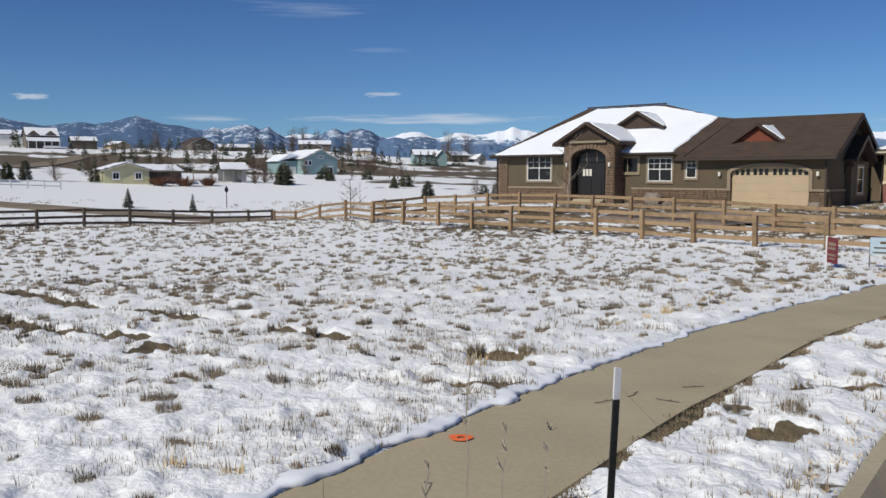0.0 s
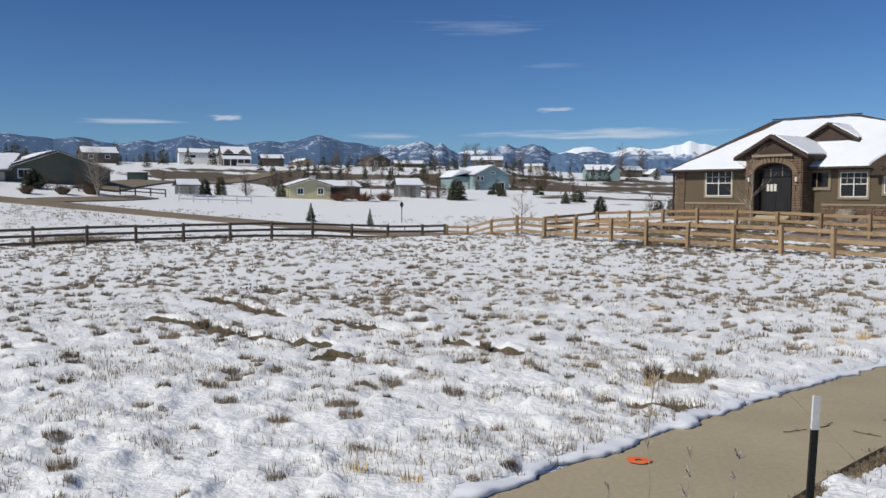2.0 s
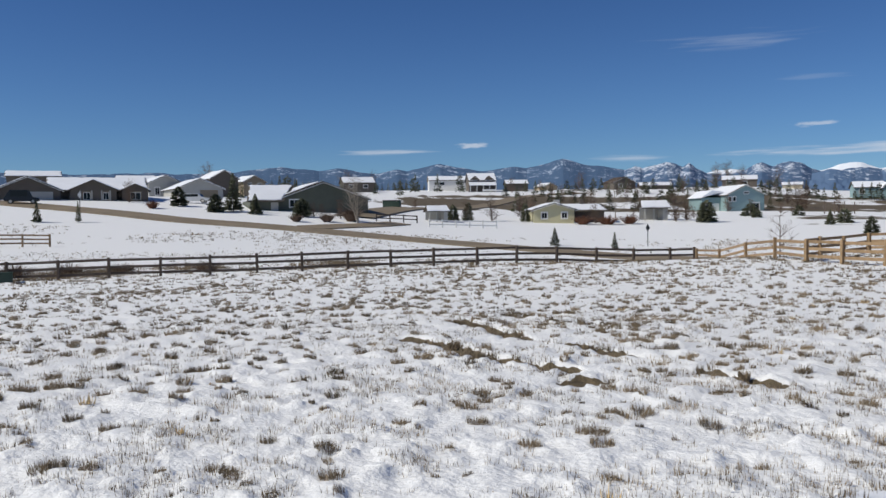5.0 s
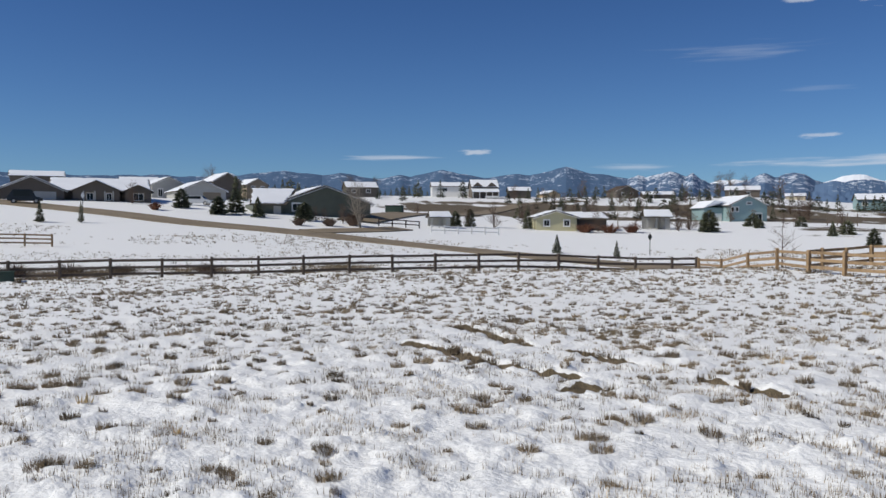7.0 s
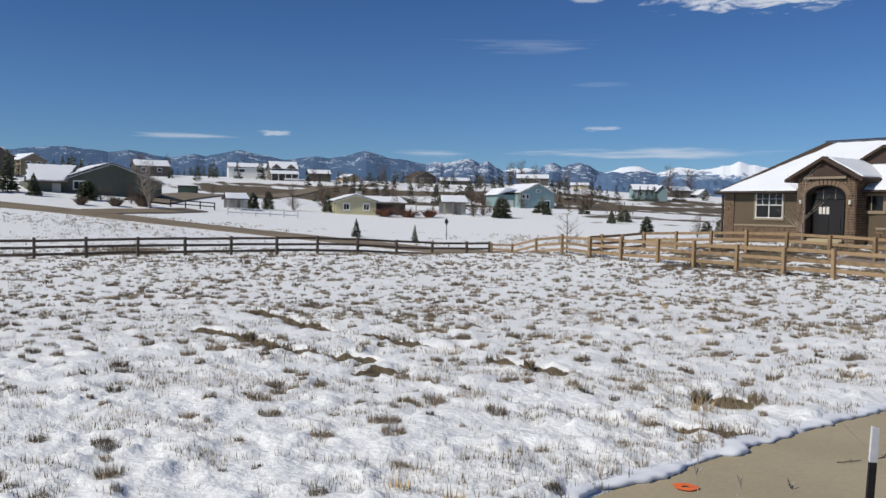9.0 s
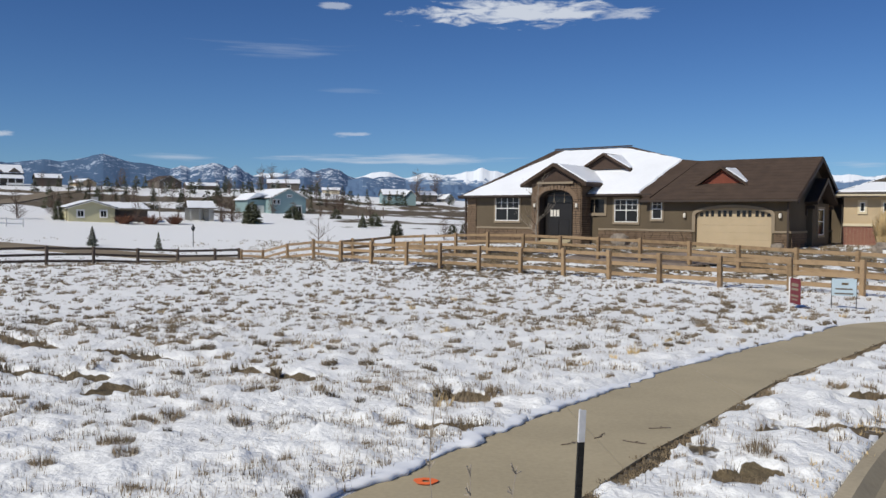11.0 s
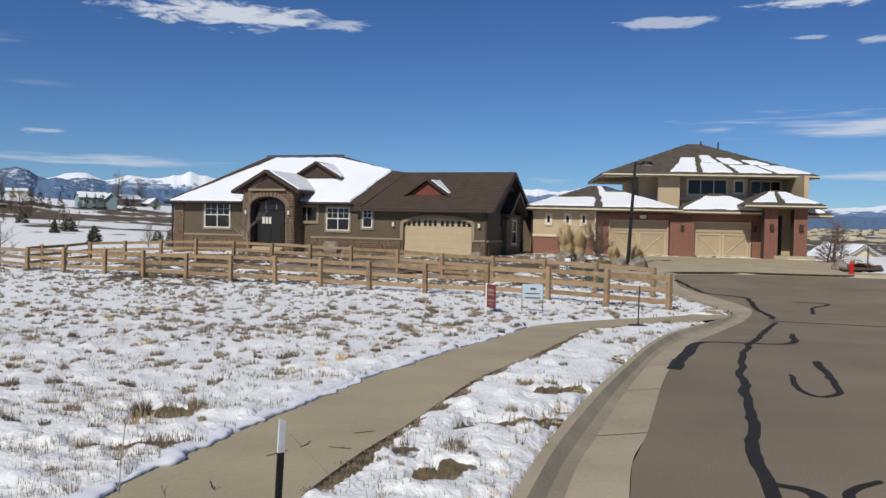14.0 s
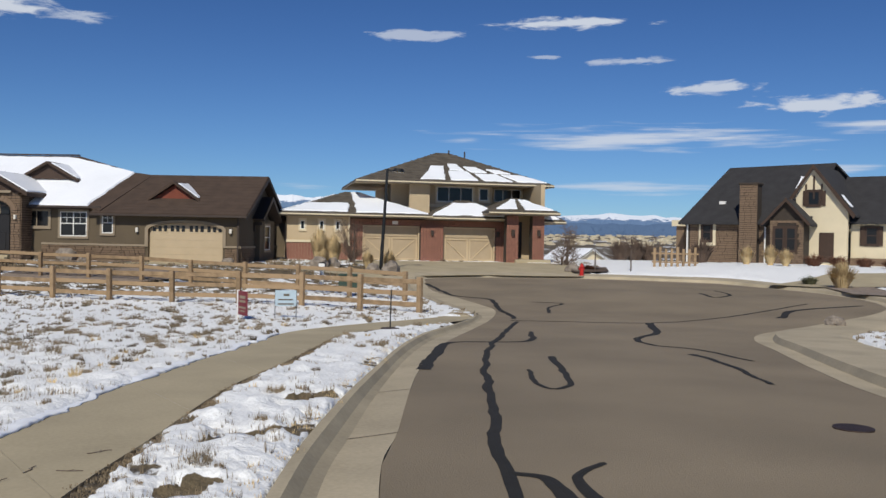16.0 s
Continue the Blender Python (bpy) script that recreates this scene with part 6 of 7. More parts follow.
plain_house(-27.8, 352, 15.6, 12, 2.8, 1.8, 4, "white", "slate", "long white house with snowy roof", "side", True, ((-3.5, 0.8, 2.0, 1.2), (4.0, 0.8, 1.6, 1.2)), lift=1.6)
plain_house(-16.2, 350, 9.4, 10, 3.4, 2.1, 25, "taupe", "shingle", "brown two-storey house on the rise", "front", False, ((-2.4, 1.4, 1.4, 1.2), (1.2, 1.4, 1.4, 1.2)), lift=-0.5)
plain_house(-14.2, 345, 12, 10, 2.1, 1.3, 6, "taupe", "slate", "low brown house with snowy roof", "side", True, ((-4, 0.6, 2.0, 1.0),), lift=-0.6)
plain_house(-21.0, 352, 6.4, 8, 2.2, 1.4, 30, "tan_wall", "char", "small tan house with snow-edged roof", "front", True, lift=-0.7)
plain_house(-9.1, 372, 13.5, 11, 2.8, 1.8, 0, "taupe", "shingle", "brown house behind bare trees, snow on roof", "side", True, ((-5, 0.8, 2, 1.3), (1, 0.8, 2, 1.3)), lift=0.0)
plain_house(-6.0, 372, 7.5, 9, 1.8, 1.2, 0, "cream", "slate", "small pale house with snowy roof", "side", True, lift=-0.4)
plain_house(-1.7, 298, 8.6, 9, 3.5, 1.8, 10, "teal", "slate", "pale blue house with snow-laden roof", "side", True, ((-3, 1.6, 1.5, 1.2),))
plain_house(-0.7, 296, 3.6, 9, 3.4, 1.8, 10, "teal", "slate", "pale gabled house end", "front", True)
plain_house(0.5, 330, 6.6, 9, 3.4, 1.5, 18, "taupe", "slate", "dark gabled house with snowy roof", "side", True, lift=-0.8)
plain_house(1.9, 336, 4.4, 8, 2.4, 1.8, 30, "grey", "slate", "small gabled house end under snow", "front", True, lift=-1.0)
# white house below the far side of the circle
plain_house(46.6, 118, 4.6, 8, 1.3, 1.4, 35, "cream", "slate", "white bungalow with snowy roof below the circle", "front", True, lift=0.0)

# garden shed beside the yellow bungalow, and the little play house
for b, d, s, label in ((-14.3, 151, 1.0, "open garden shed with snow on its roof"), (-28.5, 131, 0.72, "small grey play house with snowy roof")):
    x, y = polar(b, d)
    sh = thing("shed", pose(x, y, height(x, y), 0, 0, 15 - b) @ Matrix.Diagonal((s, s, s, 1)), label, "shed")
    part("wall", boxes((-2.0, 2.0, 1.6, 1.8, -0.5, 2.2)), M["grey"], sh)
    part("wall", boxes((1.2, 2.0, -1.5, 1.6, -0.5, 2.2)), M["grey"], sh)
    for xx in (-1.9, -0.4):
        part("post", boxes((xx, xx + 0.2, -1.5, -1.3, -0.5, 2.2)), M["grey"], sh)
    part("roof", slab(bmesh.new(), [(-2.5, -2.0, 2.1), (2.5, -2.0, 2.1), (2.3, 0.0, 3.3), (-2.3, 0.0, 3.3)], (0, 0, -0.15)), M["slate"], sh)
    part("roof", slab(bmesh.new(), [(-2.5, 2.0, 2.1), (2.5, 2.0, 2.1), (2.3, 0.0, 3.3), (-2.3, 0.0, 3.3)], (0, 0, -0.15)), M["slate"], sh)
    part("snow_cover", snow_sheet([(-2.5, -2.0, 2.1), (2.5, -2.0, 2.1), (2.3, -0.1, 3.25), (-2.3, -0.1, 3.25)], 0.14, 0.1, 71), M["snow"], sh)


def ribbon(name, line, wide, lift, ma, label, category):
    n = np.gradient(line, axis=0)
    n = np.stack([-n[:, 1], n[:, 0]], 1)
    n /= np.linalg.norm(n, axis=1)[:, None]
    return strip(name, line + n * wide / 2, line - n * wide / 2, lift, ma, label, 0.3, 3, category=category)


ribbon("road", LANE, 5.5, 0.10, M["asphalt"], "muddy brown lane across the snow", "road")
ribbon("road", spline([polar(-34, 128), polar(-31.5, 152), polar(-28.7, 196), polar(-25.5, 240), polar(-22.7, 296), polar(-19, 320)], 60), 6.0, 0.25, M["asphalt"], "bare far road climbing through the snow", "road")
ribbon("road", spline([polar(-37, 108), polar(-35.0, 112), polar(-33.0, 116), polar(-31.0, 122)], 30), 4.0, 0.14, M["asphalt"], "muddy drive off the lane", "road")


# ---- trees and shrubs ----
def limbs(bm, p, d, length, r, depth, rnd, spread=0.55, kids=4):
    q = p + d * length
    tube(bm, p, q, r, r * 0.62, 5 if depth > 1 else 3)
    if depth <= 0:
        return
    for k in range(kids):
        t = rnd.uniform(0.35, 1.0)
        side = Vector((rnd.uniform(-1, 1), rnd.uniform(-1, 1), rnd.uniform(-0.1, 0.6))).normalized()
        nd = (d * (1 - spread) + side * spread).normalized()
        limbs(bm, p + d * length * t, nd, length * rnd.uniform(0.5, 0.75), r * 0.5 * (1.15 - 0.4 * t), depth - 1, rnd, spread, kids)


def bare_tree(name, x, y, tall, seed, label, ma="bark", depth=4, thick=0.022, spread=0.5, kids=4, trunk=0.3, stems=1, group="bare trees"):
    rnd = random.Random(seed)
    T = thing(name, Matrix.Translation((x, y, height(x, y))), label, "tree" if tall > 2 else "shrub", group)
    bm = bmesh.new()
    cr = bmesh.new()
    for s in range(stems):
        lean = Vector((rnd.uniform(-0.3, 0.3), rnd.uniform(-0.3, 0.3), 1)).normalized() if stems > 1 else Vector((rnd.uniform(-0.05, 0.05), rnd.uniform(-0.05, 0.05), 1)).normalized()
        p = Vector((rnd.uniform(-0.3, 0.3), rnd.uniform(-0.3, 0.3), -0.15)) if stems > 1 else Vector((0, 0, -0.15))
        seg = 5
        for k in range(seg):
            h0, h1 = tall * trunk * 0 + tall * k / seg * 0.8, tall * (k + 1) / seg * 0.8
            a, b = p + lean * h0, p + lean * h1 + Vector((rnd.uniform(-1, 1), rnd.uniform(-1, 1), 0)) * tall * 0.01
            tube(bm, a, b, tall * thick * (1 - k / seg * 0.8), tall * thick * (1 - (k + 1) / seg * 0.8), 7)
            if k / seg >= trunk - 0.15:
                for _ in range(kids):
                    az = rnd.uniform(0, math.tau)
                    up = rnd.uniform(0.45, 1.1)
                    d = Vector((math.cos(az), math.sin(az), up)).normalized()
                    limbs(cr, a.lerp(b, rnd.random()), d, tall * rnd.uniform(0.16, 0.27) * (1.1 - k / seg * 0.5), tall * thick * 0.36 * (1 - k / seg * 0.7), depth - 2, rnd, spread, 4)
    part("trunk", bm, M[ma], T)
    part("crown", cr, M["twig" if ma == "bark" else ma], T, "fine leafless twigs")
    return T


def conifer(name, x, y, tall, wide, seed, label, snow=False, n=420, round_top=False, group="conifers"):
    """Tapered trunk and whorls of drooping boughs, each made of ragged needle sprays."""
    rnd = random.Random(seed)
    T = thing(name, Matrix.Translation((x, y, height(x, y))), label, "tree", group)
    bm = bmesh.new()
    tube(bm, (0, 0, -0.2), (0, 0, tall * 0.95), tall * 0.022, tall * 0.004, 7)
    part("trunk", bm, M["bark"], T)
    cr, sn = bmesh.new(), bmesh.new()
    for k in range(n):
        f = rnd.random() ** 1.35
        z = tall * (0.06 + 0.94 * f)
        prof = math.sqrt(max(0.0, 1 - (f * 1.02) ** 2)) if round_top else (1 - f) ** 0.85
        rad = wide / 2 * (prof * rnd.uniform(0.35, 1.2) + 0.04)
        az = rnd.uniform(0, math.tau)
        d = Vector((math.cos(az), math.sin(az), 0))
        s = Vector((-d.y, d.x, 0))
        a = Vector((0, 0, z)) + d * rad * rnd.uniform(0.05, 0.45)
        b = Vector((0, 0, z + rnd.uniform(-0.16, 0.06) * wide * 0.5)) + d * rad
        w = wide * rnd.uniform(0.035, 0.09)
        mid = a.lerp(b, 0.6) + Vector((0, 0, rnd.uniform(-0.02, 0.05) * wide))
        v = [cr.verts.new(p) for p in (a, mid + s * w, b, mid - s * w)]
        v2 = cr.verts.new(mid + Vector((0, 0, -w * 0.8)))
        cr.faces.new(v)
        cr.faces.new((v[0], v2, v[2]))
        if snow and rnd.random() < 0.25:
            q = [sn.verts.new(p + Vector((0, 0, 0.05))) for p in (a.lerp(b, 0.4), mid + s * w * 0.6, b.lerp(a, 0.1), mid - s * w * 0.6)]
            sn.faces.new(q)
    part("crown", cr, M["needle"], T, "dense dark green needles")
    if snow:
        part("snow_cover", sn, M["snow"], T)
    else:
        sn.free()
    return T


for b, d, h, w, s, lab in ((-41.8, 127, 5.5, 3.1, 1, "tall dark spruce beside the sage house"), (-45.2, 133, 2.9, 2.7, 2, "rounded dark spruce by the lane"), (-40.4, 124, 2.9, 2.3, 3, "dense green pine before the sage house"),
                           (-20.6, 98, 2.1, 1.3, 4, "young ragged pine in the snow"), (-16.7, 94, 1.9, 0.95, 5, "young thin pine in the snow"), (-53.4, 109, 2.4, 1.3, 6, "young thin pine beyond the dark fence"), (-51.1, 109, 2.5, 0.9, 7, "young spindly pine beyond the dark fence"),
                           (-22.6, 139, 3.0, 1.8, 8, "dark cone-shaped evergreen beside the bungalow"), (-11.0, 144, 3.6, 3.4, 9, "broad dark pine beside the teal house"), (-1.5, 116, 2.2, 1.9, 10, "round-headed young pine in the snow"), (-42.9, 125, 2.6, 2.6, 11, "olive green pine by the drive"),
                           (-27.4, 134, 2.5, 2.1, 12, "green pine by the white rails"), (-26.4, 136, 2.9, 1.9, 13, "open brownish pine by the white rails"), (-3.8, 137, 2.2, 1.7, 14, "thin small conifer on the slope"), (-37.4, 124, 2.6, 3.0, 15, "dark spreading pine before the sage house")):
    conifer("pine_tree" if "pine" in lab else "spruce_tree", *polar(b, d), h, w, s, lab, d < 100, 520, round_top=s in (2, 8, 9, 10, 11, 12, 13, 15, 16, 17))
for b, d, h, w, s in ((-3.0, 142, 2.2, 2.8, 20), (-8.4, 168, 2.4, 3.4, 21), (-5.6, 170, 2.0, 2.4, 22), (3.0, 110, 2.1, 1.6, 23), (-8.0, 160, 1.6, 2.0, 24), (2.2, 118, 1.6, 1.8, 25)):
    conifer("juniper_bush", *polar(b, d), h, w, s, "low dark rounded juniper in the snow", False, 260, True, "junipers")
# conifers and bare trees scattered among the far houses
rnd = random.Random(77)
proto = [conifer("spruce_tree", *polar(-30 + k * 1.5, 335), 7, 4.6, 60 + k, "dark distant spruce among houses", False, 170, k == 2, "far conifers") for k in range(3)]
FARC = [(-23.2 + 0.55 * (k * 7 % 31), 205 + (k * 37 % 150)) for k in range(46)] + [(-33 + 0.4 * k, 355 + (k * 53 % 60)) for k in range(18)] + [(-58, 170), (-57, 205), (-49, 230), (-46.5, 235), (-39.5, 300), (-38.6, 305), (-37.8, 300), (-37, 310), (-36.2, 300), (-44.8, 215), (-31, 300), (-24, 300), (-22, 318), (-21.4, 330), (-19.6, 318), (-18.9, 330), (-18.2, 326), (-17.2, 300), (-15.8, 318), (-12.6, 320),
        (-12.2, 330), (-11.7, 335), (-11.3, 300), (-12.9, 318), (-10.6, 345), (-6.9, 330), (-6.2, 330), (-5.2, 300), (-4.7, 282), (-4.2, 280), (-3.6, 284), (-2.5, 285), (-2.1, 286), (-1.6, 288), (-1.2, 286), (0.2, 300), (0.6, 300), (3.4, 290), (4.0, 285), (4.4, 292), (2.0, 310), (-7.4, 300), (-13.2, 300), (-14.8, 310), (-16.4, 320), (-9.8, 320)]
for k, (b, d, s) in enumerate([(-39.4, 255, 0.75), (-38.9, 262, 0.95), (-38.4, 258, 1.0), (-37.9, 266, 0.85), (-37.4, 262, 0.7), (-41.4, 250, 0.7), (-36.6, 280, 0.6), (-34.9, 300, 0.7), (-32.6, 310, 0.6)]):
    copy_thing(proto[k % 3], pose(*polar(b, d), height(*polar(b, d)), 0, 0, k * 70) @ Matrix.Diagonal((s, s, s, 1)))
for k, (b, d) in enumerate(FARC):
    x, y = polar(b, d)
    s = rnd.uniform(0.42, 0.82)
    copy_thing(proto[k % 3], pose(x, y, height(x, y), 0, 0, rnd.uniform(0, 360)) @ Matrix.Diagonal((s, s, s, 1)))
bare_tree("cottonwood_tree", *polar(-33.7, 118), 7.6, 3, "tall leafless cottonwood by the lane", "pale_bark", 4, 0.014, 0.5, 5, 0.2, 3)
bare_tree("bare_tree", *polar(-16.7, 150), 8.2, 4, "tall leafless tree behind the bungalow", "pale_bark", 4, 0.012, 0.5, 5, 0.25)
bare_tree("bare_tree", *about(-6.9, 62), 4.2, 5, "leafless young tree by the cedar fence", "bark", 4, 0.016, 0.55, 4, 0.2)
bare_tree("bare_tree", *about(7.6, 48.9), 5.2, 6, "slender leafless sapling before the porch", "pale_bark", 3, 0.011, 0.3, 3, 0.3)
bare_tree("bare_tree", 41.4, 41.6, 3.3, 7, "leafless bushy tree beside the drive", "bark", 4, 0.02, 0.6, 5, 0.15, 3)
bare_tree("bare_tree", *about(31.0, 55.5), 3.4, 8, "reddish leafless shrub beside the garage", "bark", 4, 0.018, 0.5, 5, 0.1, 4)
btree = bare_tree("bare_tree", *polar(-24.8, 138), 5, 9, "bare bushy tree by the white rails", "bark", 4, 0.016, 0.55, 5, 0.15, 2)
for k, (b, d, s) in enumerate([(-23.0 + 0.7 * (k * 5 % 26), 190 + (k * 41 % 170), 0.7 + 0.1 * (k % 6)) for k in range(34)] + [(-15.6, 148, 0.5), (-12.9, 146, 0.55), (-12.3, 152, 0.6), (-13.6, 158, 0.6), (-11.8, 160, 0.5), (-14.9, 162, 0.7), (-5.9, 190, 0.6), (-6.6, 205, 0.6), (-26.6, 136, 0.7), (-22.9, 150, 1.0), (-18.6, 160, 1.2), (-13.0, 150, 1.2), (-12.2, 150, 1.1), (-17.9, 140, 0.8), (-5.6, 240, 1.6), (-5.2, 238, 1.5), (-34.6, 345, 2.0), (-33.0, 345, 1.9), (-10.6, 385, 2.4), (-9.8, 385, 2.6), (-8.8, 385, 2.2), (-43.2, 270, 2.4), (1.0, 340, 2.6), (-0.4, 330, 2.8), (-7.0, 390, 2.2),
                               (-19.2, 340, 1.8), (-3.4, 205, 1.0), (-48.2, 138, 0.8), (-36.6, 125, 0.5), (-36.0, 124, 0.5), (-34.8, 124, 0.7), (-30.0, 205, 0.7), (3.0, 104, 0.9), (1.6, 110, 0.7), (-23.6, 330, 1.4), (45.6, 66, 0.5), (49.4, 84, 0.6), (48.8, 88, 0.6), (50.4, 86, 0.6), (50.9, 90, 0.5), (48.0, 90, 0.5)]):
    x, y = polar(b, d)
    copy_thing(btree, pose(x, y, height(x, y), 0, 0, k * 47) @ Matrix.Diagonal((s, s, s, 1)))


def shrub(x, y, tall, wide, seed, ma, label, n=160, name="shrub", group="winter shrubs"):
    rnd = random.Random(seed)
    T = thing(name, Matrix.Translation((x, y, height(x, y))), label, "shrub", group)
    bm = bmesh.new()
    for _ in range(n):
        az, r = rnd.uniform(0, math.tau), wide / 2 * math.sqrt(rnd.random())
        a = Vector((math.cos(az) * r * 0.25, math.sin(az) * r * 0.25, -0.02))
        b = Vector((math.cos(az) * r, math.sin(az) * r, tall * rnd.uniform(0.55, 1.0) * (1 - 0.35 * r / (wide / 2))))
        s = Vector((-math.sin(az), math.cos(az), 0)) * 0.016 * max(1, tall)
        m1 = a.lerp(b, 0.5) + Vector((0, 0, 0.12 * tall))
        v = [bm.verts.new(p) for p in (a - s, a + s, m1 + s * 1.3, m1 - s * 1.3, b)]
        bm.faces.new(v[:4])
        bm.faces.new((v[3], v[2], v[4]))
    part("foliage", bm, M[ma], T)
    return T


GR = "ornamental grass"
for x, y, h, w in ((24.2, 43.4, 1.35, 0.8), (26.4, 42.2, 1.3, 0.9), (27.2, 41.2, 1.45, 1.0), (24.6, 44.6, 2.7, 1.4), (25.2, 44.0, 2.3, 1.2)):
    shrub(x, y, h, w, int(x * 10), "straw", "upright clump of straw-coloured dry grass", 420, "grass_clump", GR)
for b, d, h, w in ((56.3, 61, 1.6, 1.3), (57.7, 60.5, 1.7, 1.3), (58.6, 60, 1.4, 1.2), (61.8, 46, 1.7, 1.8)):
    shrub(*about(b, d), h, w, int(b * 10), "straw", "bushy clump of golden dry grass", 420, "grass_clump", GR)
for b, d, h, w, ma in ((53.6, 65, 2.2, 2.4, "twig"), (60.2, 61, 1.1, 2.2, "russet"), (61.6, 62.5, 1.0, 2.4, "russet"), (63.0, 62.5, 0.9, 2.0, "russet"), (64.4, 63, 0.8, 1.8, "russet"), (-19.0, 136, 1.9, 5.5, "russet"), (-17.4, 137, 1.9, 6.0, "russet"), (-16.0, 139, 1.9, 5.0, "russet"), (46.5, 54, 0.5, 1.8, "russet"), (48.5, 92, 3.0, 3.6, "twig"), (49.4, 95, 3.4, 3.8, "twig"), (50.2, 97, 3.0, 3.4, "twig"),
                       (-38.0, 116, 1.4, 3.2, "twig"), (-36.0, 118, 1.6, 3.6, "twig"), (-34.4, 121, 2.6, 4.6, "twig"), (-47.0, 128, 1.5, 3.2, "russet"), (-55, 60, 1.1, 4.0, "twig"), (-52, 59, 1.0, 4.0, "twig"), (-49, 58, 0.9, 3.5, "twig"), (-44, 57, 0.8, 3.0, "twig")):
    shrub(*about(b, d), h, w, int(abs(b) * 10 + d), ma, "russet leafless hedge shrub" if ma == "russet" else "brown leafless shrub in snow", 240)
shrub(*about(60.0, 48), 0.7, 1.3, 5, "needle", "low blue-green juniper on gravel", 240, "juniper_bush", "junipers")


# ---- small things ----
def bars(parent, rows, ma, y):
    """Unreadable lettering as plain bars."""
    for x0, x1, z0, z1 in rows:
        part("lettering", boxes((x0, x1, y - 0.004, y, z0, z1)), ma, parent)


# steel T-post by the footway
T = thing("fence_post", pose(0.955, 3.30, height(0.99, 3.3) - 0.02, 0.5, 2.2, 20), "black steel T-post with white-painted tip", "post")
part("shaft", boxes((-0.013, 0.013, -0.003, 0.003, -0.3, 0.80), (-0.003, 0.003, 0.003, 0.022, -0.3, 0.80)), M["post_steel"], T)
part("tip", boxes((-0.0133, 0.0133, -0.0034, 0.0034, 0.80, 0.915), (-0.0034, 0.0034, 0.0034, 0.0223, 0.80, 0.915)), M["post_white"], T, "white enamelled tip")
for k in range(14):
    part("stud", boxes((-0.008, 0.008, -0.008, -0.003, 0.02 + k * 0.055, 0.034 + k * 0.055)), M["post_steel"], T)

# red board on a white post
S = thing("yard_sign", pose(9.85, 21.95, height(9.85, 21.95), 0, 0, -91), "red sale board on a white post in the snow", "sign")
part("post", boxes((-0.03, 0.03, -0.03, 0.03, -0.2, 0.82), bevel=0.006), M["white"], S)
P = part("panel", boxes((0.03, 0.62, -0.012, 0.012, 0.16, 0.80), bevel=0.004), M["sign_red"], S, "dark red face")
bars(P, [(0.12, 0.52, 0.60, 0.68), (0.12, 0.52, 0.50, 0.56), (0.10, 0.54, 0.34, 0.39), (0.16, 0.48, 0.25, 0.29)], M["trim"], -0.013)
# pale blue board on dark legs
S = thing("yard_sign", pose(11.25, 21.95, height(11.25, 21.95), 0, 0, -28), "pale blue sale board on dark wire legs", "sign")
for x in (-0.30, 0.28):
    part("leg", boxes((x, x + 0.022, -0.012, 0.012, -0.2, 0.82)), M["post_steel"], S)
P = part("panel", boxes((-0.29, 0.29, -0.02, -0.008, 0.36, 0.80), bevel=0.003), M["sign_blue"], S, "pale blue face")
bars(P, [(-0.06, 0.10, 0.64, 0.70), (-0.2, 0.2, 0.52, 0.555), (-0.22, 0.22, 0.40, 0.435)], M["stucco"], -0.021)
# marker rod on a flat base
R = thing("marker_rod", pose(11.45, 16.95, height(11.45, 16.95) + 0.03, 0, 1.0, 0), "thin steel marker rod on a flat plate", "rod")
bm = bmesh.new()
tube(bm, (0, 0, 0), (0, 0, 0.92), 0.016, 0.014, 6)
part("rod", bm, M["post_steel"], R)
bm = bmesh.new()
tube(bm, (0, 0, 0.92), (0, 0, 1.02), 0.017, 0.015, 6)
part("tip", bm, M["post_white"], R, "white tip")
part("base_plate", boxes((-0.17, 0.17, -0.14, 0.14, -0.02, 0.03), bevel=0.01), M["iron"], R)

# street lamp
L_ = thing("street_lamp", pose(26.2, 40.5, height(26.2, 40.5), 0, 2.8, -35), "dark bronze street lamp leaning slightly", "street lamp")
bm = bmesh.new()
tube(bm, (0, 0, -0.3), (0, 0, 5.75), 0.11, 0.07, 12)
part("pole", bm, M["post_steel"], L_)
part("base", boxes((-0.2, 0.2, -0.2, 0.2, -0.2, 0.12), bevel=0.03), M["gutter"], L_)
part("arm", boxes((0, 0.4, -0.04, 0.04, 5.62, 5.72)), M["post_steel"], L_)
bm = bmesh.new()
bmesh.ops.create_cone(bm, cap_ends=True, segments=20, radius1=0.36, radius2=0.24, depth=0.18, matrix=Matrix.Translation((0.62, 0, 5.72)))
part("lamp_head", bm, M["post_steel"], L_)
bm = bmesh.new()
bmesh.ops.create_cone(bm, cap_ends=True, segments=20, radius1=0.28, radius2=0.28, depth=0.02, matrix=Matrix.Translation((0.62, 0, 5.62)))
part("lens", bm, M["lamp_glass"], L_)

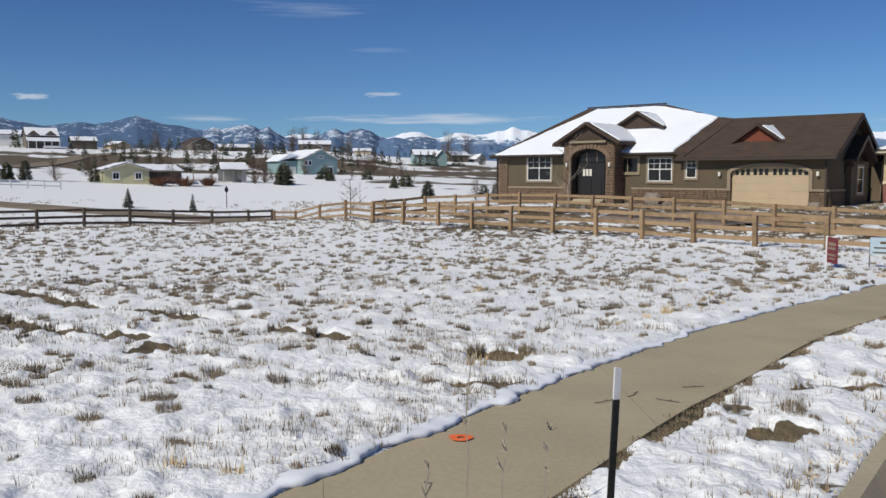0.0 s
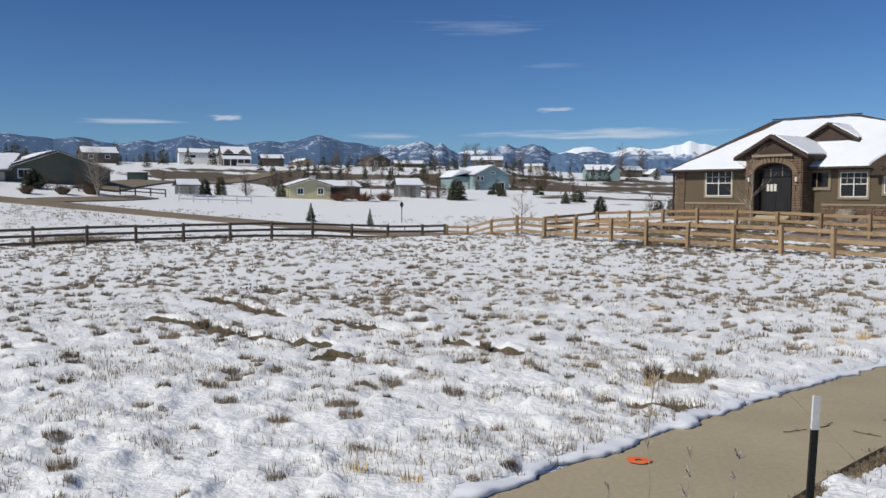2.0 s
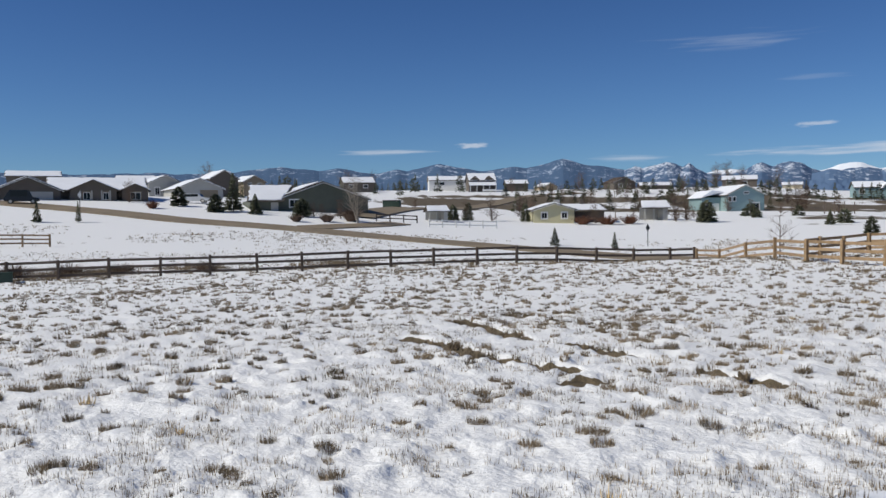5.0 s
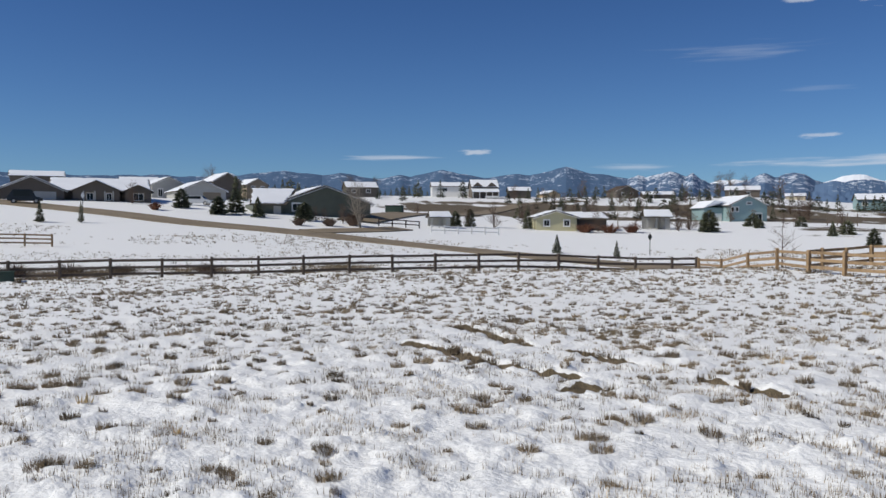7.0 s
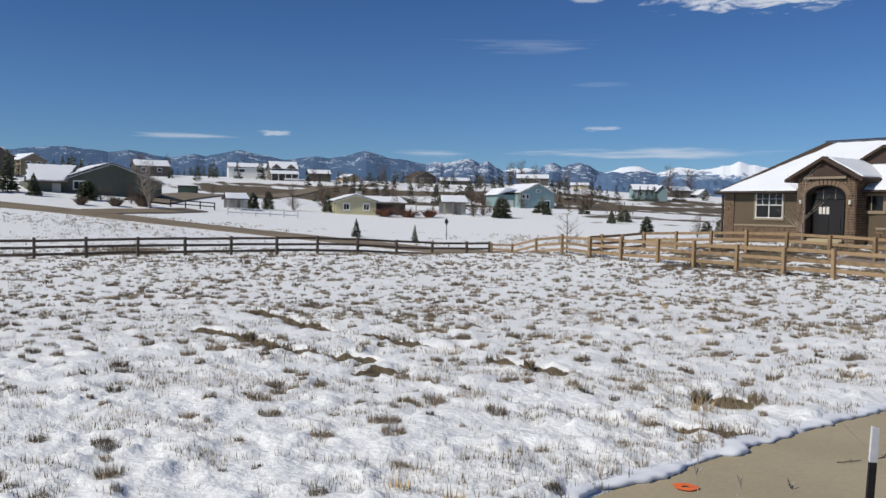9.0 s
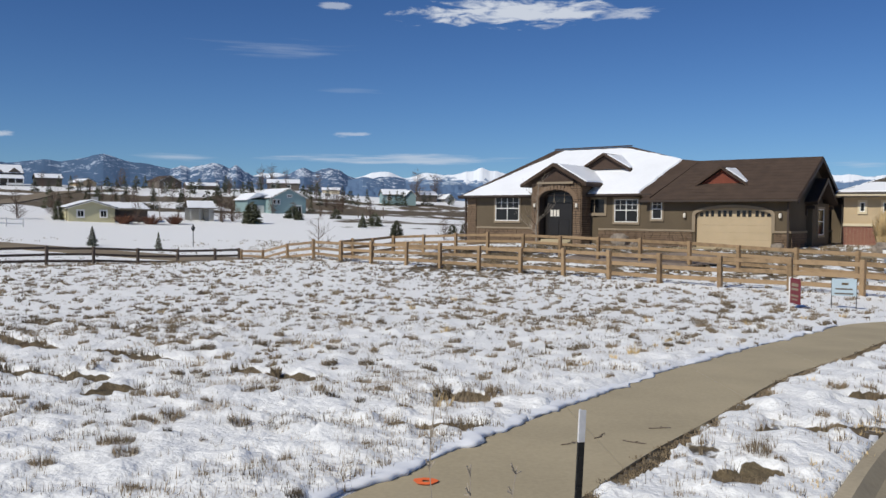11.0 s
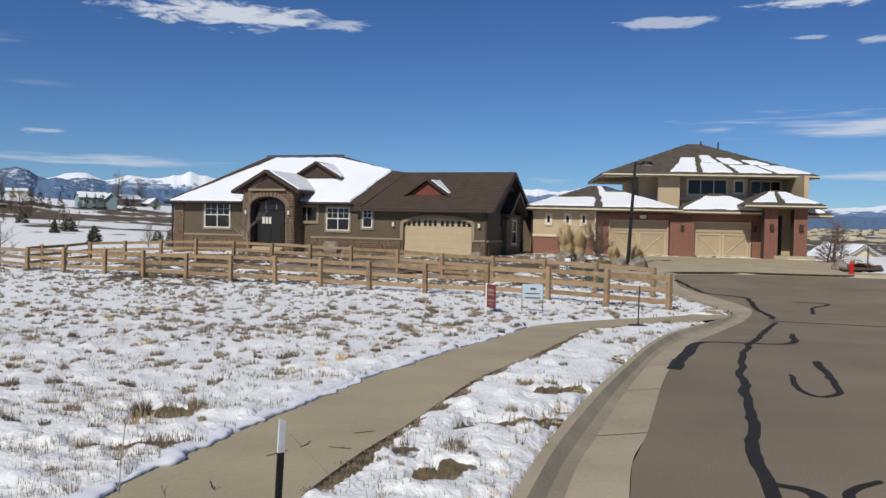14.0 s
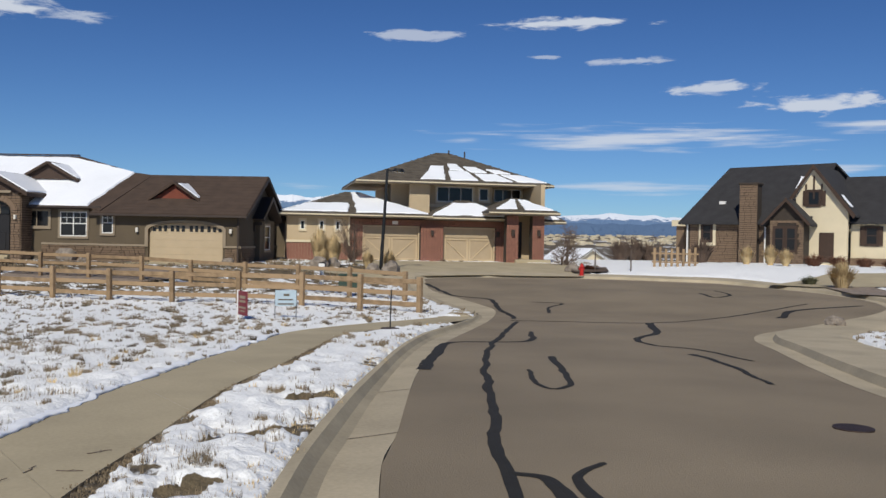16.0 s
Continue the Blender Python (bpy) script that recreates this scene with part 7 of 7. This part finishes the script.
# mailbox
B = thing("mailbox", pose(17.7, 31.7, height(17.7, 31.7), 0, 0, -35), "dark mailbox with white front on a white post", "mailbox")
part("post", boxes((-0.07, 0.07, -0.07, 0.07, -0.2, 0.95), bevel=0.01), M["white"], B)
bm = bmesh.new()
prof = [(-0.13, 0.95), (0.13, 0.95), (0.13, 1.2)] + [(0.13 * math.cos(a), 1.2 + 0.12 * math.sin(a)) for a in np.linspace(0, math.pi, 7)[1:-1]] + [(-0.13, 1.2)]
slab(bm, [(x, -0.1, z) for x, z in prof], (0, 0.6, 0))
part("box", bm, M["dark"], B)
part("door", boxes((-0.125, 0.125, -0.125, -0.1, 0.96, 1.26), bevel=0.01), M["white"], B, "white hinged front")
# utility cabinets
for x, y, s, rz, lab in ((19.7, 32.9, 1.0, -35, "dark green transformer cabinet by the fence"), (-44.6, 31.2, 0.9, 55, "green utility pedestal beside the dark fence")):
    U = thing("utility_cabinet", pose(x, y, height(x, y), 0, 0, rz) @ Matrix.Diagonal((s, s, s, 1)), lab, "cabinet")
    part("body", boxes((-0.42, 0.42, -0.3, 0.3, -0.1, 0.62), bevel=0.02), M["green_box"], U)
    part("lid", boxes((-0.45, 0.45, -0.33, 0.33, 0.62, 0.70), bevel=0.02), M["green_box"], U)
# hydrant
Hy = thing("fire_hydrant", pose(36.9, 35.5, height(36.9, 35.5)), "red fire hydrant beside the kerb", "hydrant")
bm = bmesh.new()
for z0, z1, r0, r1 in ((0, 0.06, 0.17, 0.17), (0.06, 0.5, 0.115, 0.115), (0.5, 0.55, 0.15, 0.15), (0.55, 0.68, 0.12, 0.05), (0.68, 0.74, 0.03, 0.03)):
    tube(bm, (0, 0, z0), (0, 0, z1), r0, r1, 12)
part("barrel", bm, M["hydrant"], Hy)
for a in (0, 90, 180):
    bm = bmesh.new()
    tube(bm, (0, 0, 0.4), (0.2 * math.cos(radians(a)), 0.2 * math.sin(radians(a)), 0.4), 0.06, 0.06, 8)
    part("nozzle", bm, M["hydrant"], Hy)


def boulder(x, y, sx, sy, sz, seed, label):
    bm = bmesh.new()
    bmesh.ops.create_icosphere(bm, subdivisions=3, radius=1.0)
    for v in bm.verts:
        n = noise.noise(v.co * 1.3 + Vector((seed * 7.1, 0, 0))) * 0.35 + noise.noise(v.co * 3.1 + Vector((0, seed * 3.3, 0))) * 0.13
        v.co *= 1 + n
        v.co.x, v.co.y, v.co.z = v.co.x * sx / 2, v.co.y * sy / 2, max(v.co.z, -0.5) * sz / 1.5
    return tagged(part("boulder", bm, M["rock"], None, m=pose(x, y, height(x, y) + sz * 0.28, 0, 0, seed * 40)), label, "rock", "boulders")


def h1(x, y):
    c, s = math.cos(radians(-40)), math.sin(radians(-40))
    return 21.3 + x * c - y * s, 48.5 + x * s + y * c


for (x, y), sz, k in ((about(33.4, 46.5), (1.5, 1.0, 0.8), 1), (about(32.2, 47.5), (0.9, 0.8, 0.55), 2), (h1(-0.3, -1.2), (0.8, 0.5, 0.4), 3), (h1(-10.2, -0.7), (1.1, 0.8, 0.85), 4), (about(28.6, 49), (1.3, 1.0, 0.7), 5), (about(29.5, 50), (0.9, 0.8, 0.6), 6), (about(45.4, 53), (0.9, 0.8, 0.55), 7),
                      (h1(-9.0, -1.2), (0.5, 0.4, 0.3), 9)):
    boulder(x, y, *sz, k, "weathered brown landscape boulder beside the drive")
for k, (x, y) in enumerate([(61.6, 28.5)]):
    boulder(*about(x, y), 0.6, 0.45, 0.3, 30 + k, "dark rough boulder in the verge snow")

# gravel and mulch beds by the houses
lay("gravel_bed", [h1(*p) for p in ((-12.2, 0.35), (-8.8, 0.35), (-8.6, -0.3), (-6.2, -0.3), (-6.6, -2.6), (-10.5, -2.2), (-12.2, -1.4))], 0.05, M["gravel"], "brown river gravel bed before the house", "gravel", 0.8)
lay("gravel_bed", [h1(*p) for p in ((-22.4, 0.35), (-16.6, 0.35), (-16.6, -1.0), (-22.4, -0.6))], 0.05, M["gravel"], "brown gravel strip under the stone wall", "gravel", 0.8)
lay("gravel_bed", [h1(*p) for p in ((-8.0, -9.5), (-1.5, -7.6), (1.0, -11.0), (-1.0, -13.0), (-8.0, -12.0))], 0.07, M["gravel"], "river gravel swale between the fences", "gravel", 0.9)
lay("gravel_bed", [about(45.0, 54), about(47.6, 55.5), about(47.8, 52.6), about(45.6, 51.6)], 0.12, M["mulch"], "dark mulch bed beside the entrance", "mulch", 0.8)
lay("gravel_bed", [about(60.5, 47.5), about(63.5, 47.5), about(66, 40), about(62.5, 40.5)], 0.08, M["gravel"], "tan gravel bed beside the kerb", "gravel", 1.0)
lay("pavement_path", [h1(*p) for p in ((-15.6, -2.4), (-13.4, -2.4), (-11.0, -3.6), (-7.0, -4.6), (-7.2, -6.0), (-12.0, -5.2), (-15.4, -3.6))], 0.06, M["concrete"], "tan concrete path to the porch steps", "path", 0.8)

# short picket fence beyond the circle
F = thing("picket_fence", pose(*about(50.6, 57), height(*about(50.6, 57)), 0, 0, -58), "short weathered wooden picket fence", "fence", "rail fences")
for k in range(8):
    part("picket", boxes((k * 0.36, k * 0.36 + 0.16, -0.02, 0.02, -0.2, 1.25 + 0.08 * math.sin(k * 2)), bevel=0.008), M["cedar"], F)
for z in (0.3, 0.85):
    part("rail", boxes((-0.1, 2.8, 0.02, 0.07, z, z + 0.1)), M["cedar"], F)
for b, d in ((49.2, 54), (46.9, 53)):
    x, y = about(b, d)
    st = thing("marker_post", pose(x, y, height(x, y)), "slim dark marker post in the snow", "post", "marker posts")
    part("shaft", boxes((-0.03, 0.03, -0.03, 0.03, -0.2, 1.3)), M["bark"], st)

# white paddock rails, footbridge, road signs beyond the field
fence("rail_fence", [polar(-29.0 + k * 0.9, 119 + k * 0.7) for k in range(6)], 1.15, (0.35, 0.85), M["white"], "white painted paddock rail fence", "rail fences")
fence("rail_fence", [polar(-32.5 + k * 0.9, 124 + k * 0.4) for k in range(4)], 1.1, (0.45, 0.9), M["fascia"], "dark footbridge railing over the ditch", "rail fences")
for b, d, h in ((-14.6, 99, 2.5), (-51.0, 117, 3.0)):
    x, y = polar(b, d)
    s = thing("road_sign", pose(x, y, height(x, y), 0, 0, -b), "small road sign on a steel pole", "sign", "road signs")
    bm = bmesh.new()
    tube(bm, (0, 0, -0.2), (0, 0, h), 0.045, 0.045, 6)
    part("pole", bm, M["post_steel"], s)
    bm = bmesh.new()
    slab(bm, [(0, -0.05, h - 0.9), (0.24, -0.05, h - 0.45), (0, -0.05, h), (-0.24, -0.05, h - 0.45)], (0, 0.02, 0))
    part("plate", bm, M["post_steel"] if b > -20 else M["white"], s)
x, y = polar(-31.5, 169)
dm = thing("dumpster", pose(x, y, height(x, y), 0, 0, 20), "dark steel refuse bin on the snow", "bin")
part("body", boxes((-1.7, 1.7, -0.8, 0.8, 0, 1.4), bevel=0.05), M["green_box"], dm)
part("lid", boxes((-1.8, 1.8, -0.9, 0.9, 1.4, 1.52), bevel=0.03), M["rubber"], dm)
x, y = polar(-3.3, 198)
fr = thing("play_frame", pose(x, y, height(x, y), 0, 0, 3), "dark timber climbing frame in the field", "frame")
for k in range(4):
    part("post", boxes((k * 1.9 - 3.0, k * 1.9 - 2.8, -0.1, 0.1, -0.5, 2.8 - 0.1 * k)), M["bark"], fr)
part("beam", boxes((-3.1, 0.2, -0.12, 0.12, 2.3, 2.5)), M["bark"], fr)


def car(x, y, turn, ma, label, tall=1.5, n=0):
    C = thing("car", pose(x, y, height(x, y) + 0.02, 0, 0, turn), label, "car", "parked cars")
    bm = bmesh.new()
    prof = [(-2.2, 0.35), (2.2, 0.35), (2.25, 0.75), (1.3, 0.95), (0.75, tall), (-1.5, tall), (-2.1, 0.98), (-2.25, 0.7)]
    slab(bm, [(px_, -0.88, pz) for px_, pz in prof], (0, 1.76, 0))
    bmesh.ops.bevel(bm, geom=bm.edges[:], offset=0.06, segments=2, affect="EDGES")
    part("body", bm, M[ma], C)
    part("window", boxes((-1.4, 0.7, -0.9, -0.885, 1.0, tall - 0.1)), M["glass"], C)
    part("windscreen", slab(bmesh.new(), [(1.28, -0.7, 1.0), (1.28, 0.7, 1.0), (0.85, 0.65, tall - 0.1), (0.85, -0.65, tall - 0.1)], (0.03, 0, 0.02)), M["glass"], C)
    for wx in (-1.4, 1.4):
        for wy in (-0.88, 0.72):
            bm = bmesh.new()
            tube(bm, (wx, wy, 0.33), (wx, wy + 0.16, 0.33), 0.33, 0.33, 16)
            wh = part("wheel", bm, M["rubber"], C)
            bm = bmesh.new()
            tube(bm, (wx, wy - 0.01, 0.33), (wx, wy + 0.17, 0.33), 0.2, 0.2, 10)
            part("rim", bm, M["lamp_glass"], wh)


car(*polar(-54.2, 132), 50, "car_dark", "dark parked van before the taupe house", 1.9)
car(*polar(-44.2, 140), 30, "car_white", "white parked car under snow", 1.5)
car(*polar(47.7, 128), 20, "car_white", "white car parked beside the bungalow", 1.5)
car(*polar(48.3, 130), 10, "car_dark", "dark car parked below the circle", 1.5)


# the town far out on the plain: plain little roofs and walls, past counting
def town():
    rnd = random.Random(5)
    bm = bmesh.new()
    for _ in range(420):
        b, d = rnd.uniform(40, 66), rnd.uniform(1100, 2800)
        x, y = polar(b, d)
        z = height(x, y)
        w, h = rnd.uniform(4, 11), rnd.uniform(1.5, 4.0)
        box(bm, x - w / 2, x + w / 2, y - w / 2, y + w / 2, z - 4, z + h)
    ob = part("town", bm, M["cream"])
    tagged(ob, "scattered pale houses of a town on the plain", "town", kind="stuff")


town()


# ---- grass through the snow ----
def blades(name, spots, ma, label, seed, lift=0.06, surface=1.0):
    """Leaning tapered blades at spots of (x, y, count, height, spread, width)."""
    g = np.random.RandomState(seed)
    n = spots[:, 2].astype(int)
    idx = np.repeat(np.arange(len(spots)), n)
    s = spots[idx]
    m = len(idx)
    az = g.uniform(0, math.tau, m)
    rad = s[:, 4] * np.sqrt(g.uniform(0, 1, m))
    bx, by = s[:, 0] + np.cos(az) * rad, s[:, 1] + np.sin(az) * rad
    z0 = land(bx, by) + surface * snow_lumps(bx, by) * smooth(75, 45, np.hypot(bx, by))
    h = s[:, 3] * g.uniform(0.1, 1.15, m) * (1 - 0.45 * (rad / (s[:, 4] + 1e-6)) ** 2)
    lean = g.uniform(0.1, 0.85, m) * h
    az2 = az + g.uniform(-0.8, 0.8, m)
    tx, ty = bx + np.cos(az2) * lean, by + np.sin(az2) * lean
    wa = g.uniform(0, math.tau, m)
    wx, wy = np.cos(wa) * s[:, 5], np.sin(wa) * s[:, 5]
    a = np.stack([bx - wx, by - wy, z0 + 0.0], 1)
    b = np.stack([bx + wx, by + wy, z0 + 0.0], 1)
    c = np.stack([tx, ty, z0 + lift * g.uniform(0.75, 1.0, m) + h], 1)
    v = np.stack([a, b, c], 1).reshape(-1, 3)
    me = bpy.data.meshes.new(name)
    me.from_pydata(v.tolist(), [], np.arange(m * 3).reshape(-1, 3).tolist())
    me.materials.append(ma)
    return tagged(new(name, me), label, "grass", kind="stuff")


def scatter(dens, n, r0, r1, seed, b0=-66, b1=66):
    g = np.random.RandomState(seed)
    r = np.sqrt(g.uniform(r0 ** 2, r1 ** 2, n))
    b = np.radians(g.uniform(b0, b1, n))
    x, y = r * np.sin(b) + 0.4, r * np.cos(b) + 0.2
    keep = g.uniform(0, 1, n) < dens(x, y, r)
    x, y, r = x[keep], y[keep], r[keep]
    bad = inside(WALK_POLY, x, y) | inside(ROAD_POLY, x, y) | inside(APRON1, x, y) | inside(APRON2, x, y)
    bad |= (np.degrees(np.arctan2(x, y)) > 47) & (r > 38)
    bad |= (distance(WALK_L, x, y) < 0.06) | (distance(WALK_R, x, y) < 0.16) | (distance(ROAD_R, x, y) < 2.4) | (distance(CURB, x, y) < 0.1)
    bad |= inside(VERGE, x, y) & (g.uniform(0, 1, len(x)) < 0.72)
    for tr in TRACKS:
        bad |= distance(np.array(tr, float), x, y) < 0.07
    return x[~bad], y[~bad], r[~bad]


def grass():
    g = np.random.RandomState(12)
    # thin dark stalks
    rows = []
    for r0, r1, n, cnt, w, hh in ((2.2, 9, 11000, 10, 0.0044, 0.046), (9, 18, 17000, 8, 0.0064, 0.045), (18, 36, 8000, 6, 0.011, 0.045), (36, 66, 6500, 5, 0.026, 0.075)):
        x, y, r = scatter(lambda x, y, r: 0.07 + 1.0 * smooth(0.43, 0.62, fbm(x * 1.6, y * 1.6, 61)), n, r0, r1, 100 + n)
        rows.append(np.stack([x, y, np.full_like(x, cnt), hh * g.uniform(0.6, 1.5, len(x)), np.full_like(x, 0.05) + r * 0.001, np.full_like(x, w)], 1))
    x, y, r = scatter(lambda x, y, r: smooth(0.35, 0.7, fbm(x * 0.12, y * 0.12, 68)), 5200, 60, 108, 17, -64, 2)
    rows.append(np.stack([x, y, np.full_like(x, 6), 0.16 * g.uniform(0.5, 1.6, len(x)), np.full_like(x, 0.3), np.full_like(x, 0.04)], 1))
    x, y, r = scatter(lambda x, y, r: 0.9 * smooth(0.4, 0.6, fbm(x * 0.3, y * 0.3, 69)), 2600, 55, 62, 18, -64, -33)
    rows.append(np.stack([x, y, np.full_like(x, 8), 0.45 * g.uniform(0.4, 1.4, len(x)), np.full_like(x, 0.25), np.full_like(x, 0.02)], 1))
    blades("grass_stalks", np.concatenate(rows), M["tuft"], "thin brown grass stalks poking through snow", 3, 0.06)
    # rounded tufts
    rows = []
    for r0, r1, n, cnt, w, hh, sp in ((2.4, 7, 230, 230, 0.0034, 0.062, 0.066), (7, 14, 1000, 160, 0.005, 0.068, 0.066), (14, 24, 3000, 84, 0.0088, 0.082, 0.076), (24, 42, 5400, 40, 0.016, 0.1, 0.1), (42, 64, 5600, 16, 0.034, 0.12, 0.18)):
        x, y, r = scatter(lambda x, y, r: 0.5 + 0.6 * smooth(0.35, 0.7, fbm(x * 0.5, y * 0.5, 67)), n, r0, r1, 200 + n)
        k = 0.4 + 1.0 * g.uniform(0, 1, len(x)) ** 1.6
        rows.append(np.stack([x, y, cnt * k, hh * k, sp * k, np.full_like(x, w)], 1))
    blades("grass_tufts", np.concatenate(rows), M["tuft"], "rounded tan grass tufts in the snow", 4, 0.056)
    # straw tussocks near the footway
    x, y, r = scatter(lambda x, y, r: np.where(np.minimum(distance(WALK_L, x, y), distance(CURB, x, y)) < 1.2, 0.22, 0.015), 2600, 2.5, 24, 7)
    k = g.uniform(0.5, 1.3, len(x))
    rows = [np.stack([x, y, 34 * k, 0.10 * k, 0.06 * k, np.full_like(x, 0.006) + r * 0.0004], 1)]
    blades("straw_grass", np.concatenate(rows), M["straw"], "straw-coloured tussocks beside the footway", 6)
    # grass verge hanging over the footway edge
    p = spline([tuple(q) for q in WALK_R[40:150:4]], 900)
    j = g.normal(0, 0.035, (len(p), 2)) + np.array([0.09, -0.065])
    q = p + j
    blades("verge_grass", np.stack([q[:, 0], q[:, 1], np.full(len(q), 20), np.full(len(q), 0.022), np.full(len(q), 0.055), np.full(len(q), 0.004)], 1), M["tuft"], "matted brown verge grass along the footway", 8, 0.01, 0.0)
    p = spline([tuple(q) for q in CURB[38:120:4]], 300)
    q = p + g.normal(0, 0.08, (len(p), 2)) + np.array([-0.12, 0.08])
    blades("verge_grass", np.stack([q[:, 0], q[:, 1], np.full(len(q), 8), np.full(len(q), 0.03), np.full(len(q), 0.05), np.full(len(q), 0.004)], 1), M["straw"], "dry straw grass along the kerb", 9, 0.02, 0.0)


grass()

# tall dry weed beside the footway
rnd = random.Random(3)
W = thing("dry_weed", Matrix.Translation((0.46, 3.75, height(0.46, 3.75))), "tall thin dry weed stalks beside the footway", "weed")
for dx, hh, dn in ((0.0, 0.80, 1), (0.13, 0.50, 1), (0.33, 0.52, 1), (-0.18, 0.36, 0)):
    bm = bmesh.new()
    p = Vector((dx, 0.05 * dn, 0))
    for k in range(6):
        q = p + Vector((rnd.uniform(-0.012, 0.016), rnd.uniform(-0.01, 0.01), hh / 6))
        tube(bm, p, q, 0.0035, 0.003, 4)
        if k > 2:
            for _ in range(5):
                e = q + Vector((rnd.uniform(-0.03, 0.03), rnd.uniform(-0.03, 0.03), rnd.uniform(0.0, 0.05)))
                tube(bm, q, e, 0.0025, 0.004, 3)
        p = q
    part("stalk", bm, M["pale_bark"], W)
# fallen twigs on the footway
for x, y, a in ((1.42, 6.35, 20), (1.9, 6.5, -30), (1.7, 6.55, 60), (2.2, 6.9, 10)):
    bm = bmesh.new()
    p = Vector((0, 0, 0))
    for k in range(4):
        q = p + Vector((0.045, rnd.uniform(-0.015, 0.015), rnd.uniform(-0.002, 0.004)))
        tube(bm, p, q, 0.004, 0.003, 4)
        if k == 2:
            tube(bm, p, p + Vector((0.03, 0.03, 0.004)), 0.003, 0.002, 3)
        p = q
    tagged(part("twig", bm, M["bark"], None, m=pose(x, y, height(x, y) + 0.0, 0, 0, a)), "small fallen twig on the concrete footway", "twig", "fallen twigs")
